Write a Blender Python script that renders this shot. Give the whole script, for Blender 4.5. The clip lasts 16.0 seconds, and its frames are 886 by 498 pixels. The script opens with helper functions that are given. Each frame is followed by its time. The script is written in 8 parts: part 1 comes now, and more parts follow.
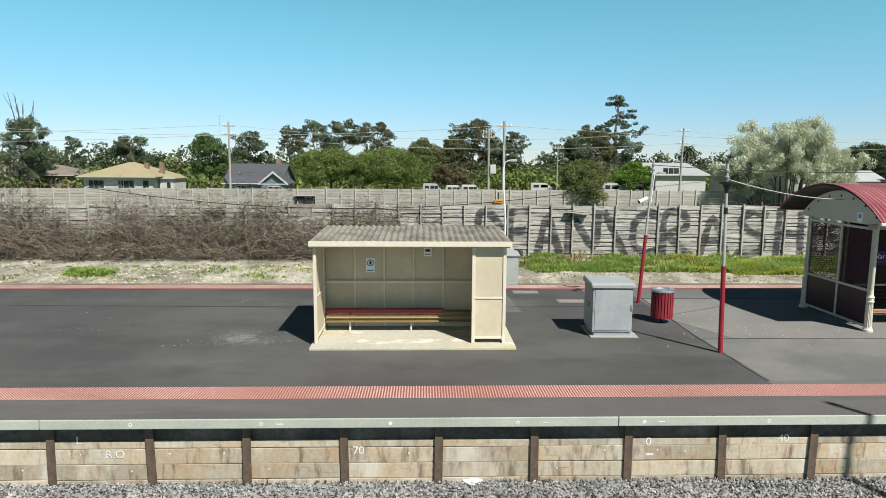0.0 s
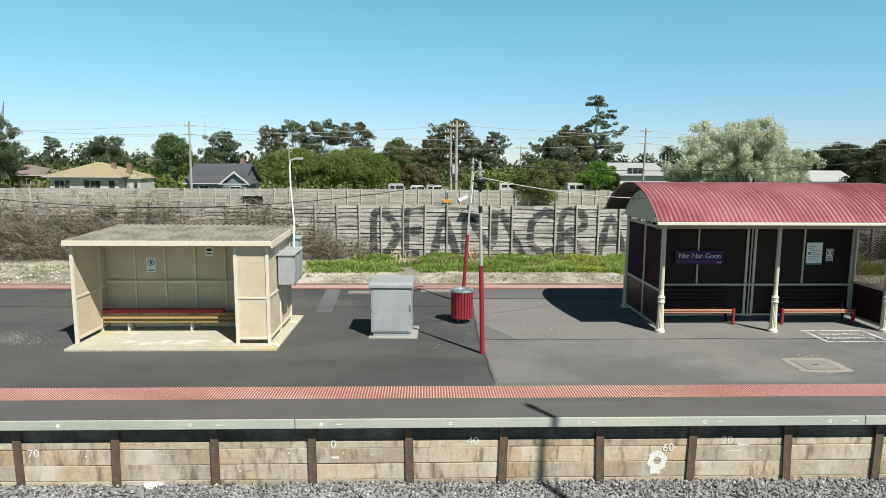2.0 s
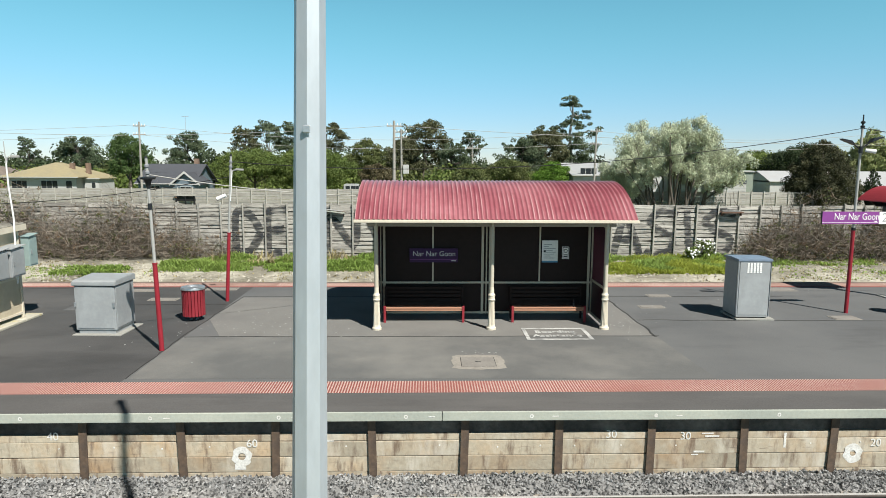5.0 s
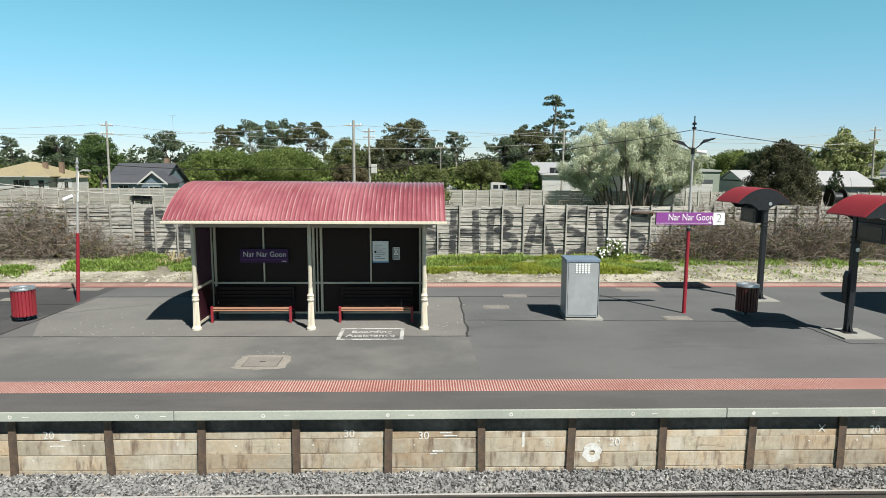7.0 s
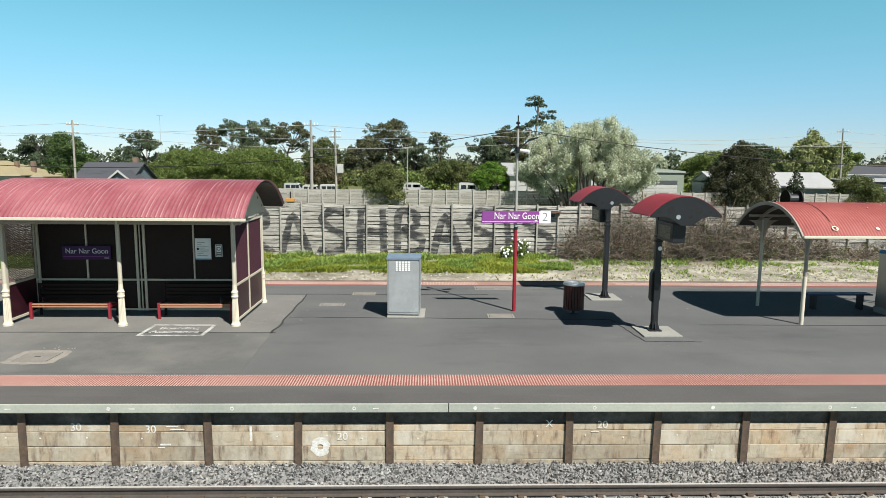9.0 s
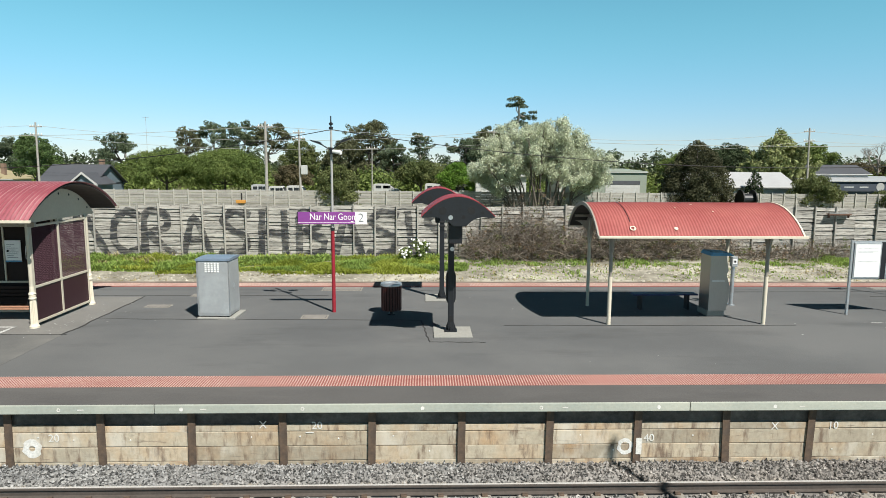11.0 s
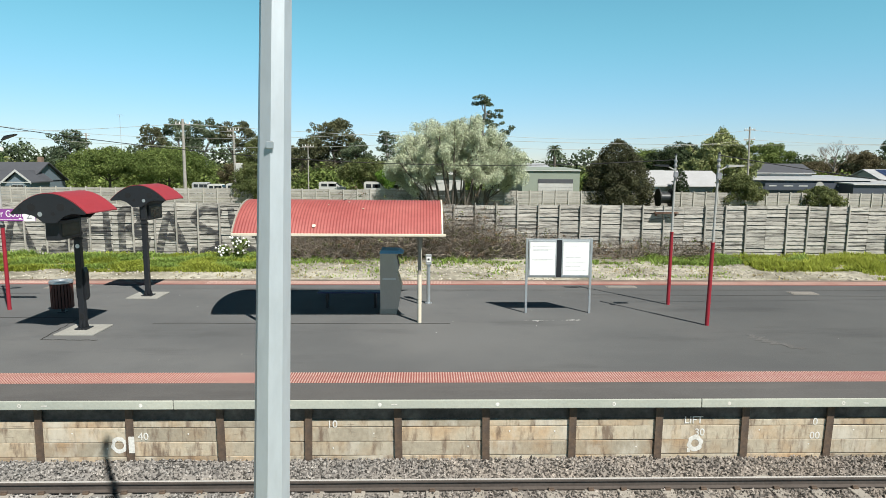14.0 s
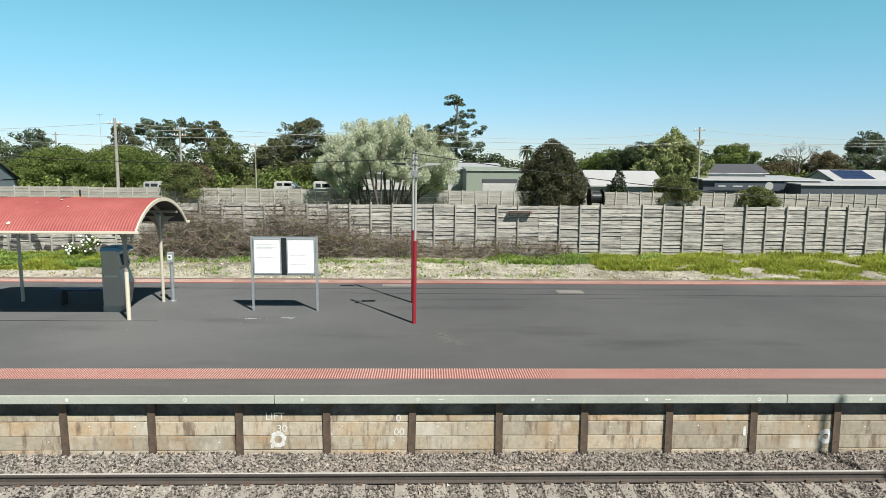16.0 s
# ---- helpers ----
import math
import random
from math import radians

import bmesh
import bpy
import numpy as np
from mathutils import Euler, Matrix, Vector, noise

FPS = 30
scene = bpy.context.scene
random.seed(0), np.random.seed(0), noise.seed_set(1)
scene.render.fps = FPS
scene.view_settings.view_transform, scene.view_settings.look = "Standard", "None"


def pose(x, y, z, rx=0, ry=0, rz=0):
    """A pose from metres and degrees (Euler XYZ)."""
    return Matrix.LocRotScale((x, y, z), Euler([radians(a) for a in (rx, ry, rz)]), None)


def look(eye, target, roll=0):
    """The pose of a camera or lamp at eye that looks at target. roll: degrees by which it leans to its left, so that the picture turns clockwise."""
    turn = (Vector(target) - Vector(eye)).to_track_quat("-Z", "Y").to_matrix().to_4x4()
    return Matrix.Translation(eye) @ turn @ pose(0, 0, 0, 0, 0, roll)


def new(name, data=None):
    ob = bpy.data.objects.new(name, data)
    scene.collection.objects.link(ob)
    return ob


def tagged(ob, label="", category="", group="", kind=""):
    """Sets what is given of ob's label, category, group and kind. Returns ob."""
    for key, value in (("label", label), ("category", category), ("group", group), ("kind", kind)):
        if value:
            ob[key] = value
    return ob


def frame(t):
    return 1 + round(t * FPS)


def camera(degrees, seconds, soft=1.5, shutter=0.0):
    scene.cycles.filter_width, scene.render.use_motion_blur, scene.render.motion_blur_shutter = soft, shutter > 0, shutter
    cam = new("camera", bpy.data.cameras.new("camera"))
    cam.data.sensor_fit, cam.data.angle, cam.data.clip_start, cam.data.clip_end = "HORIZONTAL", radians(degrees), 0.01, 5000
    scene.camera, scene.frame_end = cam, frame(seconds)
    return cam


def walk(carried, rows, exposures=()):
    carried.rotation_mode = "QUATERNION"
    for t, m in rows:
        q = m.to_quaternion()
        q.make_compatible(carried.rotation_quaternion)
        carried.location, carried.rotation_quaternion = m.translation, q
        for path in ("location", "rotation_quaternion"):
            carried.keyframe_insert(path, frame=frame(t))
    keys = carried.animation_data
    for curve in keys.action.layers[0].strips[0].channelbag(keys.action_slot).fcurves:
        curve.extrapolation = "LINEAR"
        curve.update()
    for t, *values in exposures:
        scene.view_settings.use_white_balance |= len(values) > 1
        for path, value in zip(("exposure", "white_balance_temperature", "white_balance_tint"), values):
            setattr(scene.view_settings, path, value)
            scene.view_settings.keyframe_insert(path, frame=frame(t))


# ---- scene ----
cam = camera(70.0, 16.0, soft=0.6)
PATH = [
    (0, (-1.927, -0.538, 4.011), (-1.87, 1.443, 3.743), 0.3),
    (0.5, (-0.604, -0.484, 4.007), (-0.547, 1.497, 3.739), 0.3),
    (1, (0.678, -0.438, 4.007), (0.735, 1.543, 3.739), 0.3),
    (1.5, (1.959, -0.438, 3.997), (2.015, 1.543, 3.73), 0.3),
    (2, (3.213, -0.474, 3.987), (3.271, 1.507, 3.72), 0.3),
    (2.5, (4.417, -0.524, 3.982), (4.473, 1.457, 3.715), 0.2),
    (3, (5.575, -0.561, 3.991), (5.632, 1.42, 3.724), 0.3),
    (3.5, (6.709, -0.569, 3.998), (6.767, 1.413, 3.732), 0.3),
    (4, (7.814, -0.573, 3.955), (7.872, 1.409, 3.69), 0.3),
    (4.5, (8.927, -0.621, 3.951), (8.984, 1.361, 3.686), 0.3),
    (6.8, (13.969, -0.9, 4.018), (14.023, 1.081, 3.751), 0.3),
    (7, (14.404, -0.908, 4.029), (14.46, 1.074, 3.761), 0.3),
    (7.5, (15.484, -0.968, 4.034), (15.541, 1.013, 3.767), 0.3),
    (8, (16.601, -1.082, 4.031), (16.658, 0.899, 3.763), 0.4),
    (8.5, (17.788, -1.14, 4.02), (17.844, 0.841, 3.754), 0.4),
    (9, (19.033, -1.156, 4.002), (19.09, 0.825, 3.736), 0.5),
    (9.2, (19.523, -1.179, 4.004), (19.581, 0.802, 3.738), 0.5),
    (11.3, (24.76, -1.281, 4.034), (24.815, 0.701, 3.771), 0.3),
    (11.5, (25.267, -1.238, 4.013), (25.325, 0.743, 3.747), 0.5),
    (12, (26.61, -1.256, 4.013), (26.671, 0.726, 3.747), 0.5),
    (12.5, (28.066, -1.284, 4.023), (28.124, 0.698, 3.755), 0.4),
    (13, (29.581, -1.365, 4.033), (29.639, 0.616, 3.765), 0.4),
    (13.5, (31.171, -1.385, 4.037), (31.229, 0.597, 3.769), 0.5),
    (14, (32.864, -1.409, 4.048), (32.92, 0.572, 3.78), 0.4),
    (14.5, (34.623, -1.455, 4.049), (34.678, 0.526, 3.781), 0.5),
    (15, (36.479, -1.521, 4.05), (36.534, 0.46, 3.782), 0.5),
    (15.5, (38.392, -1.589, 4.044), (38.445, 0.393, 3.777), 0.5),
    (16, (40.353, -1.654, 4.056), (40.406, 0.328, 3.788), 0.5),
]
walk(cam, [(t, look(eye, target, roll)) for t, eye, target, roll in PATH])


# ---- world, sun, exposure ----
SUN_TO = Vector((0.458, -0.65, 1.0)).normalized()
sky_world = bpy.data.worlds.new("sky")
scene.world = sky_world
sky_world.use_nodes = True
sky_nodes = sky_world.node_tree.nodes
sky_tex = sky_nodes.new("ShaderNodeTexSky")
sky_tex.sky_type = "NISHITA"
sky_tex.sun_disc = False
sky_tex.sun_elevation = math.asin(SUN_TO.z)
sky_tex.sun_rotation = math.atan2(SUN_TO.x, SUN_TO.y)
sky_tex.air_density, sky_tex.dust_density, sky_tex.ozone_density = 1.0, 0.0, 1.0
sky_tone = sky_nodes.new("ShaderNodeMix")
sky_tone.data_type, sky_tone.blend_type = "RGBA", "MULTIPLY"
sky_tone.inputs["Factor"].default_value = 1.0
sky_dir, sky_split, sky_up = sky_nodes.new("ShaderNodeTexCoord"), sky_nodes.new("ShaderNodeSeparateXYZ"), sky_nodes.new("ShaderNodeValToRGB")
sky_up.color_ramp.interpolation = "EASE"
for spot, tint in zip((0.0, 0.24, 0.38), ((0.80, 1.0, 1.40, 1), (0.84, 1.56, 1.42, 1), (0.22, 0.225, 0.21, 1))):
    stop = sky_up.color_ramp.elements[0] if spot == 0 else sky_up.color_ramp.elements.new(spot)
    stop.color = tint
sky_up.color_ramp.elements.remove(sky_up.color_ramp.elements[-1])
sky_world.node_tree.links.new(sky_dir.outputs["Generated"], sky_split.inputs[0])
sky_world.node_tree.links.new(sky_split.outputs["Z"], sky_up.inputs[0])
sky_world.node_tree.links.new(sky_up.outputs[0], sky_tone.inputs["B"])
sky_world.node_tree.links.new(sky_tex.outputs[0], sky_tone.inputs["A"])
sky_world.node_tree.links.new(sky_tone.outputs["Result"], sky_nodes["Background"].inputs[0])
sky_nodes["Background"].inputs[1].default_value = 0.062
sun_data = bpy.data.lights.new("sun", "SUN")
sun_data.energy, sun_data.angle, sun_data.color = 5.0, radians(0.53), (1.0, 0.97, 0.90)
sun = new("sun", sun_data)
sun.matrix_world = look(SUN_TO * 60, (0, 0, 0))
scene.view_settings.exposure = 0.53

# ---- materials ----


def mat(name, base, rough=0.8, var=0.12, big=0.6, fine=18.0, bump=0.15, metal=0.0, second=None, cover=0.5, soft=0.12,
        each=0.0, island=0.0, stretch=(1, 1, 1), spec=0.4, bump_scale=None):
    """A weathered surface: colour varied at two scales, an optional second colour in patches, fine relief."""
    m = bpy.data.materials.new(name)
    m.use_nodes = True
    n, l = m.node_tree.nodes, m.node_tree.links
    bsdf = n["Principled BSDF"]
    bsdf.inputs["Roughness"].default_value = rough
    bsdf.inputs["Metallic"].default_value = metal
    bsdf.inputs["Specular IOR Level"].default_value = spec
    co = n.new("ShaderNodeTexCoord")
    mp = n.new("ShaderNodeMapping")
    mp.inputs["Scale"].default_value = stretch
    l.new(co.outputs["Object"], mp.inputs[0])
    if each:
        shift, far = n.new("ShaderNodeObjectInfo"), n.new("ShaderNodeMath")
        far.operation = "MULTIPLY"
        far.inputs[1].default_value = 90.0
        l.new(shift.outputs["Random"], far.inputs[0])
        l.new(far.outputs[0], mp.inputs["Location"])
    a, b = n.new("ShaderNodeTexNoise"), n.new("ShaderNodeTexNoise")
    for tex, s, d in ((a, big, 5), (b, fine, 4)):
        tex.inputs["Scale"].default_value, tex.inputs["Detail"].default_value, tex.inputs["Roughness"].default_value = s, d, 0.62
        l.new(mp.outputs[0], tex.inputs["Vector"])
    colour = n.new("ShaderNodeRGB")
    colour.outputs[0].default_value = (*base, 1)
    out = colour.outputs[0]
    if second:
        ramp = n.new("ShaderNodeMapRange")
        ramp.inputs[1].default_value, ramp.inputs[2].default_value = cover - soft, cover + soft
        l.new(a.outputs["Fac"], ramp.inputs[0])
        mix = n.new("ShaderNodeMix")
        mix.data_type = "RGBA"
        mix.inputs["B"].default_value = (*second, 1)
        l.new(ramp.outputs[0], mix.inputs["Factor"])
        l.new(out, mix.inputs["A"])
        out = mix.outputs["Result"]
    add = n.new("ShaderNodeMath")
    add.operation = "ADD"
    l.new(a.outputs["Fac"], add.inputs[0])
    l.new(b.outputs["Fac"], add.inputs[1])
    rng = n.new("ShaderNodeMapRange")
    rng.inputs[1].default_value, rng.inputs[2].default_value = 0.6, 1.4
    rng.inputs[3].default_value, rng.inputs[4].default_value = 1 - var * 1.6, 1 + var * 1.6
    l.new(add.outputs[0], rng.inputs[0])
    value = rng.outputs[0]
    if each:
        info = n.new("ShaderNodeObjectInfo")
        r2 = n.new("ShaderNodeMapRange")
        r2.inputs[3].default_value, r2.inputs[4].default_value = 1 - each, 1 + each
        l.new(info.outputs["Random"], r2.inputs[0])
        mul = n.new("ShaderNodeMath")
        mul.operation = "MULTIPLY"
        l.new(value, mul.inputs[0])
        l.new(r2.outputs[0], mul.inputs[1])
        value = mul.outputs[0]
    if island:
        geo = n.new("ShaderNodeNewGeometry")
        r3 = n.new("ShaderNodeMapRange")
        r3.inputs[3].default_value, r3.inputs[4].default_value = 1 - island, 1 + island
        l.new(geo.outputs["Random Per Island"], r3.inputs[0])
        mul3 = n.new("ShaderNodeMath")
        mul3.operation = "MULTIPLY"
        l.new(value, mul3.inputs[0])
        l.new(r3.outputs[0], mul3.inputs[1])
        value = mul3.outputs[0]
    hsv = n.new("ShaderNodeHueSaturation")
    l.new(out, hsv.inputs["Color"])
    l.new(value, hsv.inputs["Value"])
    l.new(hsv.outputs[0], bsdf.inputs["Base Color"])
    if bump:
        bp = n.new("ShaderNodeBump")
        bp.inputs["Strength"].default_value, bp.inputs["Distance"].default_value = bump, bump_scale or 0.02
        l.new(b.outputs["Fac"], bp.inputs["Height"])
        l.new(bp.outputs[0], bsdf.inputs["Normal"])
    return m


ASPHALT = mat("asphalt", (0.060, 0.0595, 0.0595), 0.82, 0.16, 0.22, 45, 0.35, second=(0.078, 0.076, 0.075), cover=0.52, soft=0.1, bump_scale=0.006)
ASPHALT_MID = mat("asphalt_grey", (0.110, 0.112, 0.113), 0.82, 0.14, 0.25, 45, 0.35, second=(0.122, 0.123, 0.122), cover=0.5, soft=0.1, bump_scale=0.006)
ASPHALT_NEW = mat("asphalt_patch", (0.120, 0.1205, 0.117), 0.85, 0.12, 0.35, 45, 0.3, second=(0.172, 0.168, 0.156), cover=0.54, soft=0.1, bump_scale=0.006)
ASPHALT_EDGE = mat("asphalt_edge", (0.094, 0.090, 0.087), 0.85, 0.14, 0.5, 40, 0.3, bump_scale=0.006)
COPING = mat("coping_concrete", (0.33, 0.355, 0.315), 0.85, 0.1, 0.5, 20, 0.15, second=(0.42, 0.43, 0.37), cover=0.52, soft=0.2)
BACK_COPING = mat("brownish_kerb", (0.15, 0.115, 0.095), 0.85, 0.15, 0.8, 15, 0.1, second=(0.22, 0.16, 0.13), cover=0.55)
BACK_BAND = mat("faded_pink_band", (0.30, 0.165, 0.135), 0.85, 0.12, 0.6, 12, 0.1, second=(0.36, 0.24, 0.20), cover=0.5, soft=0.15)
PANEL = mat("sleeper_concrete", (0.415, 0.362, 0.277), 0.9, 0.16, 1.1, 14, 0.3, second=(0.36, 0.25, 0.15), cover=0.58, soft=0.12, each=0.2, stretch=(1, 1, 0.8))


def add_streaks(m, colour, scale, stretch, lo, hi, amount):
    """Runs a second stain, drawn out downwards, over a material's colour."""
    n, l = m.node_tree.nodes, m.node_tree.links
    bsdf = n["Principled BSDF"]
    before = bsdf.inputs["Base Color"].links[0].from_socket
    mapping = next(k for k in n if k.type == "MAPPING")
    co2, mp2, info2, far2 = n.new("ShaderNodeTexCoord"), n.new("ShaderNodeMapping"), n.new("ShaderNodeObjectInfo"), n.new("ShaderNodeMath")
    far2.operation = "MULTIPLY"
    far2.inputs[1].default_value = 57.0
    mp2.inputs["Scale"].default_value = stretch
    l.new(co2.outputs["Object"], mp2.inputs[0])
    l.new(info2.outputs["Random"], far2.inputs[0])
    l.new(far2.outputs[0], mp2.inputs["Location"])
    t = n.new("ShaderNodeTexNoise")
    t.inputs["Scale"].default_value, t.inputs["Detail"].default_value, t.inputs["Roughness"].default_value = scale, 6, 0.65
    l.new(mp2.outputs[0], t.inputs["Vector"])
    r = n.new("ShaderNodeMapRange")
    r.inputs[1].default_value, r.inputs[2].default_value, r.inputs[4].default_value = lo, hi, amount
    l.new(t.outputs["Fac"], r.inputs[0])
    mx = n.new("ShaderNodeMix")
    mx.data_type = "RGBA"
    mx.inputs["B"].default_value = (*colour, 1)
    l.new(r.outputs[0], mx.inputs["Factor"])
    l.new(before, mx.inputs["A"])
    l.new(mx.outputs["Result"], bsdf.inputs["Base Color"])


def add_tint(m, tint, axis, a, b):
    """Lets the colour drift towards a tint from a to b along an axis of the object, as the stone or the laying changes."""
    n, l = m.node_tree.nodes, m.node_tree.links
    bsdf = n["Principled BSDF"]
    before = bsdf.inputs["Base Color"].links[0].from_socket
    co3, sp3, r3, wob = n.new("ShaderNodeTexCoord"), n.new("ShaderNodeSeparateXYZ"), n.new("ShaderNodeMapRange"), n.new("ShaderNodeTexNoise")
    wob.inputs["Scale"].default_value, wob.inputs["Detail"].default_value = 0.25, 4
    mul3, add3 = n.new("ShaderNodeMath"), n.new("ShaderNodeMath")
    mul3.operation, mul3.inputs[1].default_value = "MULTIPLY", 0.5 * abs(b - a)
    r3.interpolation_type = "SMOOTHSTEP"
    r3.inputs[1].default_value, r3.inputs[2].default_value = a + 0.25 * abs(b - a), b + 0.25 * abs(b - a)
    l.new(co3.outputs["Object"], sp3.inputs[0])
    l.new(co3.outputs["Object"], wob.inputs["Vector"])
    l.new(wob.outputs["Fac"], mul3.inputs[0])
    l.new(sp3.outputs[axis], add3.inputs[0])
    l.new(mul3.outputs[0], add3.inputs[1])
    l.new(add3.outputs[0], r3.inputs[0])
    mx = n.new("ShaderNodeMix")
    mx.data_type, mx.blend_type = "RGBA", "MULTIPLY"
    mx.inputs["B"].default_value = (*tint, 1)
    l.new(r3.outputs[0], mx.inputs["Factor"])
    l.new(before, mx.inputs["A"])
    l.new(mx.outputs["Result"], bsdf.inputs["Base Color"])


add_streaks(ASPHALT, (0.105, 0.102, 0.098), 0.35, (0.5, 1.3, 1), 0.5, 0.68, 0.6)
add_streaks(ASPHALT, (0.040, 0.039, 0.038), 0.55, (0.6, 1.2, 1), 0.54, 0.68, 0.55)
add_streaks(ASPHALT_MID, (0.135, 0.137, 0.135), 0.22, (0.45, 1.5, 1), 0.48, 0.7, 0.6)
add_streaks(ASPHALT_MID, (0.062, 0.062, 0.063), 0.4, (0.5, 1.6, 1), 0.56, 0.7, 0.55)
add_tint(ASPHALT_MID, (0.72, 0.72, 0.72), 0, 33.0, 43.0)
add_streaks(ASPHALT_NEW, (0.15, 0.15, 0.147), 0.3, (0.4, 1.4, 1), 0.5, 0.7, 0.55)
add_streaks(ASPHALT_EDGE, (0.135, 0.128, 0.122), 0.5, (0.3, 2.0, 1), 0.5, 0.68, 0.6)
add_streaks(ASPHALT_EDGE, (0.06, 0.057, 0.055), 0.7, (0.4, 1.6, 1), 0.56, 0.7, 0.5)
add_streaks(PANEL, (0.15, 0.10, 0.07), 2.6, (2.6, 1, 0.55), 0.52, 0.66, 0.85)
add_streaks(PANEL, (0.10, 0.075, 0.06), 3.0, (0.9, 1, 7), 0.6, 0.7, 0.5)
add_streaks(PANEL, (0.58, 0.54, 0.46), 1.6, (1.0, 1, 0.4), 0.53, 0.68, 0.75)
# beam under the coping: part of the overhang's shade is in its colour
WALL_DARK = mat("dark_beam_shade", (0.085, 0.075, 0.068), 0.9, 0.3, 1.2, 12, 0.2, second=(0.14, 0.125, 0.11), cover=0.55)
WALL_POST = mat("rusty_dark_post", (0.085, 0.062, 0.048), 0.8, 0.25, 2.0, 14, 0.2, second=(0.13, 0.085, 0.055), cover=0.55)
TACTILE = mat("tactile_red", (0.235, 0.070, 0.058), 0.75, 0.14, 0.3, 12, 0.1, second=(0.27, 0.10, 0.085), cover=0.5, soft=0.15)
TACTILE_DOT = mat("tactile_dot", (0.50, 0.375, 0.33), 0.7, 0.12, 0.35, 10, 0, second=(0.40, 0.25, 0.21), cover=0.5, soft=0.15)
BALLAST = mat("ballast", (0.198, 0.200, 0.200), 0.9, 0.2, 1.0, 30, 0.3, island=0.85, second=(0.215, 0.212, 0.205), cover=0.55)
add_tint(BALLAST, (1.02, 0.90, 0.80), 0, 18.0, 40.0)
SOIL = mat("bare_gravel_soil", (0.215, 0.20, 0.155), 0.95, 0.3, 0.5, 6, 0.5, second=(0.36, 0.34, 0.28), cover=0.5, soft=0.1, bump_scale=0.05)
LAWN = mat("mown_grass", (0.10, 0.125, 0.045), 0.95, 0.25, 0.08, 2.5, 0.4, second=(0.15, 0.14, 0.07), cover=0.55)
TIMBER = mat("weathered_timber", (0.285, 0.272, 0.247), 0.92, 0.22, 0.7, 9, 0.35, each=0.2, island=0.28, stretch=(0.5, 1, 5), second=(0.25, 0.235, 0.21), cover=0.56)
TIMBER_POST = mat("weathered_post", (0.33, 0.315, 0.285), 0.92, 0.2, 1.0, 8, 0.3, each=0.15, stretch=(4, 4, 0.5))
FAR_TIMBER = mat("far_fence_timber", (0.270, 0.255, 0.230), 0.92, 0.15, 0.4, 3, 0.2, island=0.2)
CREAM = mat("cream_paint", (0.515, 0.443, 0.325), 0.55, 0.05, 0.8, 8, 0.06, second=(0.60, 0.52, 0.39), cover=0.6)
CREAM_TRIM = mat("pale_cream_trim", (0.635, 0.575, 0.465), 0.5, 0.05, 1.0, 8, 0.05)
add_streaks(TIMBER, (0.075, 0.07, 0.065), 3.0, (0.6, 1, 6), 0.5, 0.64, 0.85)
add_streaks(TIMBER, (0.50, 0.48, 0.43), 1.6, (0.6, 1, 6), 0.5, 0.64, 0.75)
add_streaks(FAR_TIMBER, (0.44, 0.42, 0.38), 0.9, (0.4, 1, 5), 0.48, 0.66, 0.8)
FAR_POST = mat("far_fence_post", (0.42, 0.40, 0.36), 0.9, 0.1, 1, 6, 0.1)
SLAB = mat("slab_concrete", (0.44, 0.42, 0.35), 0.88, 0.14, 0.9, 12, 0.2, second=(0.36, 0.335, 0.26), cover=0.55, soft=0.1)
add_streaks(SLAB, (0.44, 0.36, 0.10), 0.9, (0.6, 1.4, 1), 0.54, 0.64, 0.6)
add_streaks(SLAB, (0.62, 0.60, 0.53), 1.1, (0.6, 1.4, 1), 0.56, 0.6, 0.7)
CONCRETE = mat("plain_concrete", (0.290, 0.285, 0.260), 0.9, 0.12, 1.5, 20, 0.2)
FIBRO = mat("lichen_roof_sheet", (0.27, 0.255, 0.215), 0.95, 0.3, 1.6, 16, 0.5, second=(0.12, 0.112, 0.095), cover=0.5, soft=0.1)
RED_ROOF = mat("faded_red_roof", (0.262, 0.074, 0.092), 0.28, 0.12, 0.5, 10, 0.05, second=(0.325, 0.12, 0.138), cover=0.5, spec=0.6)


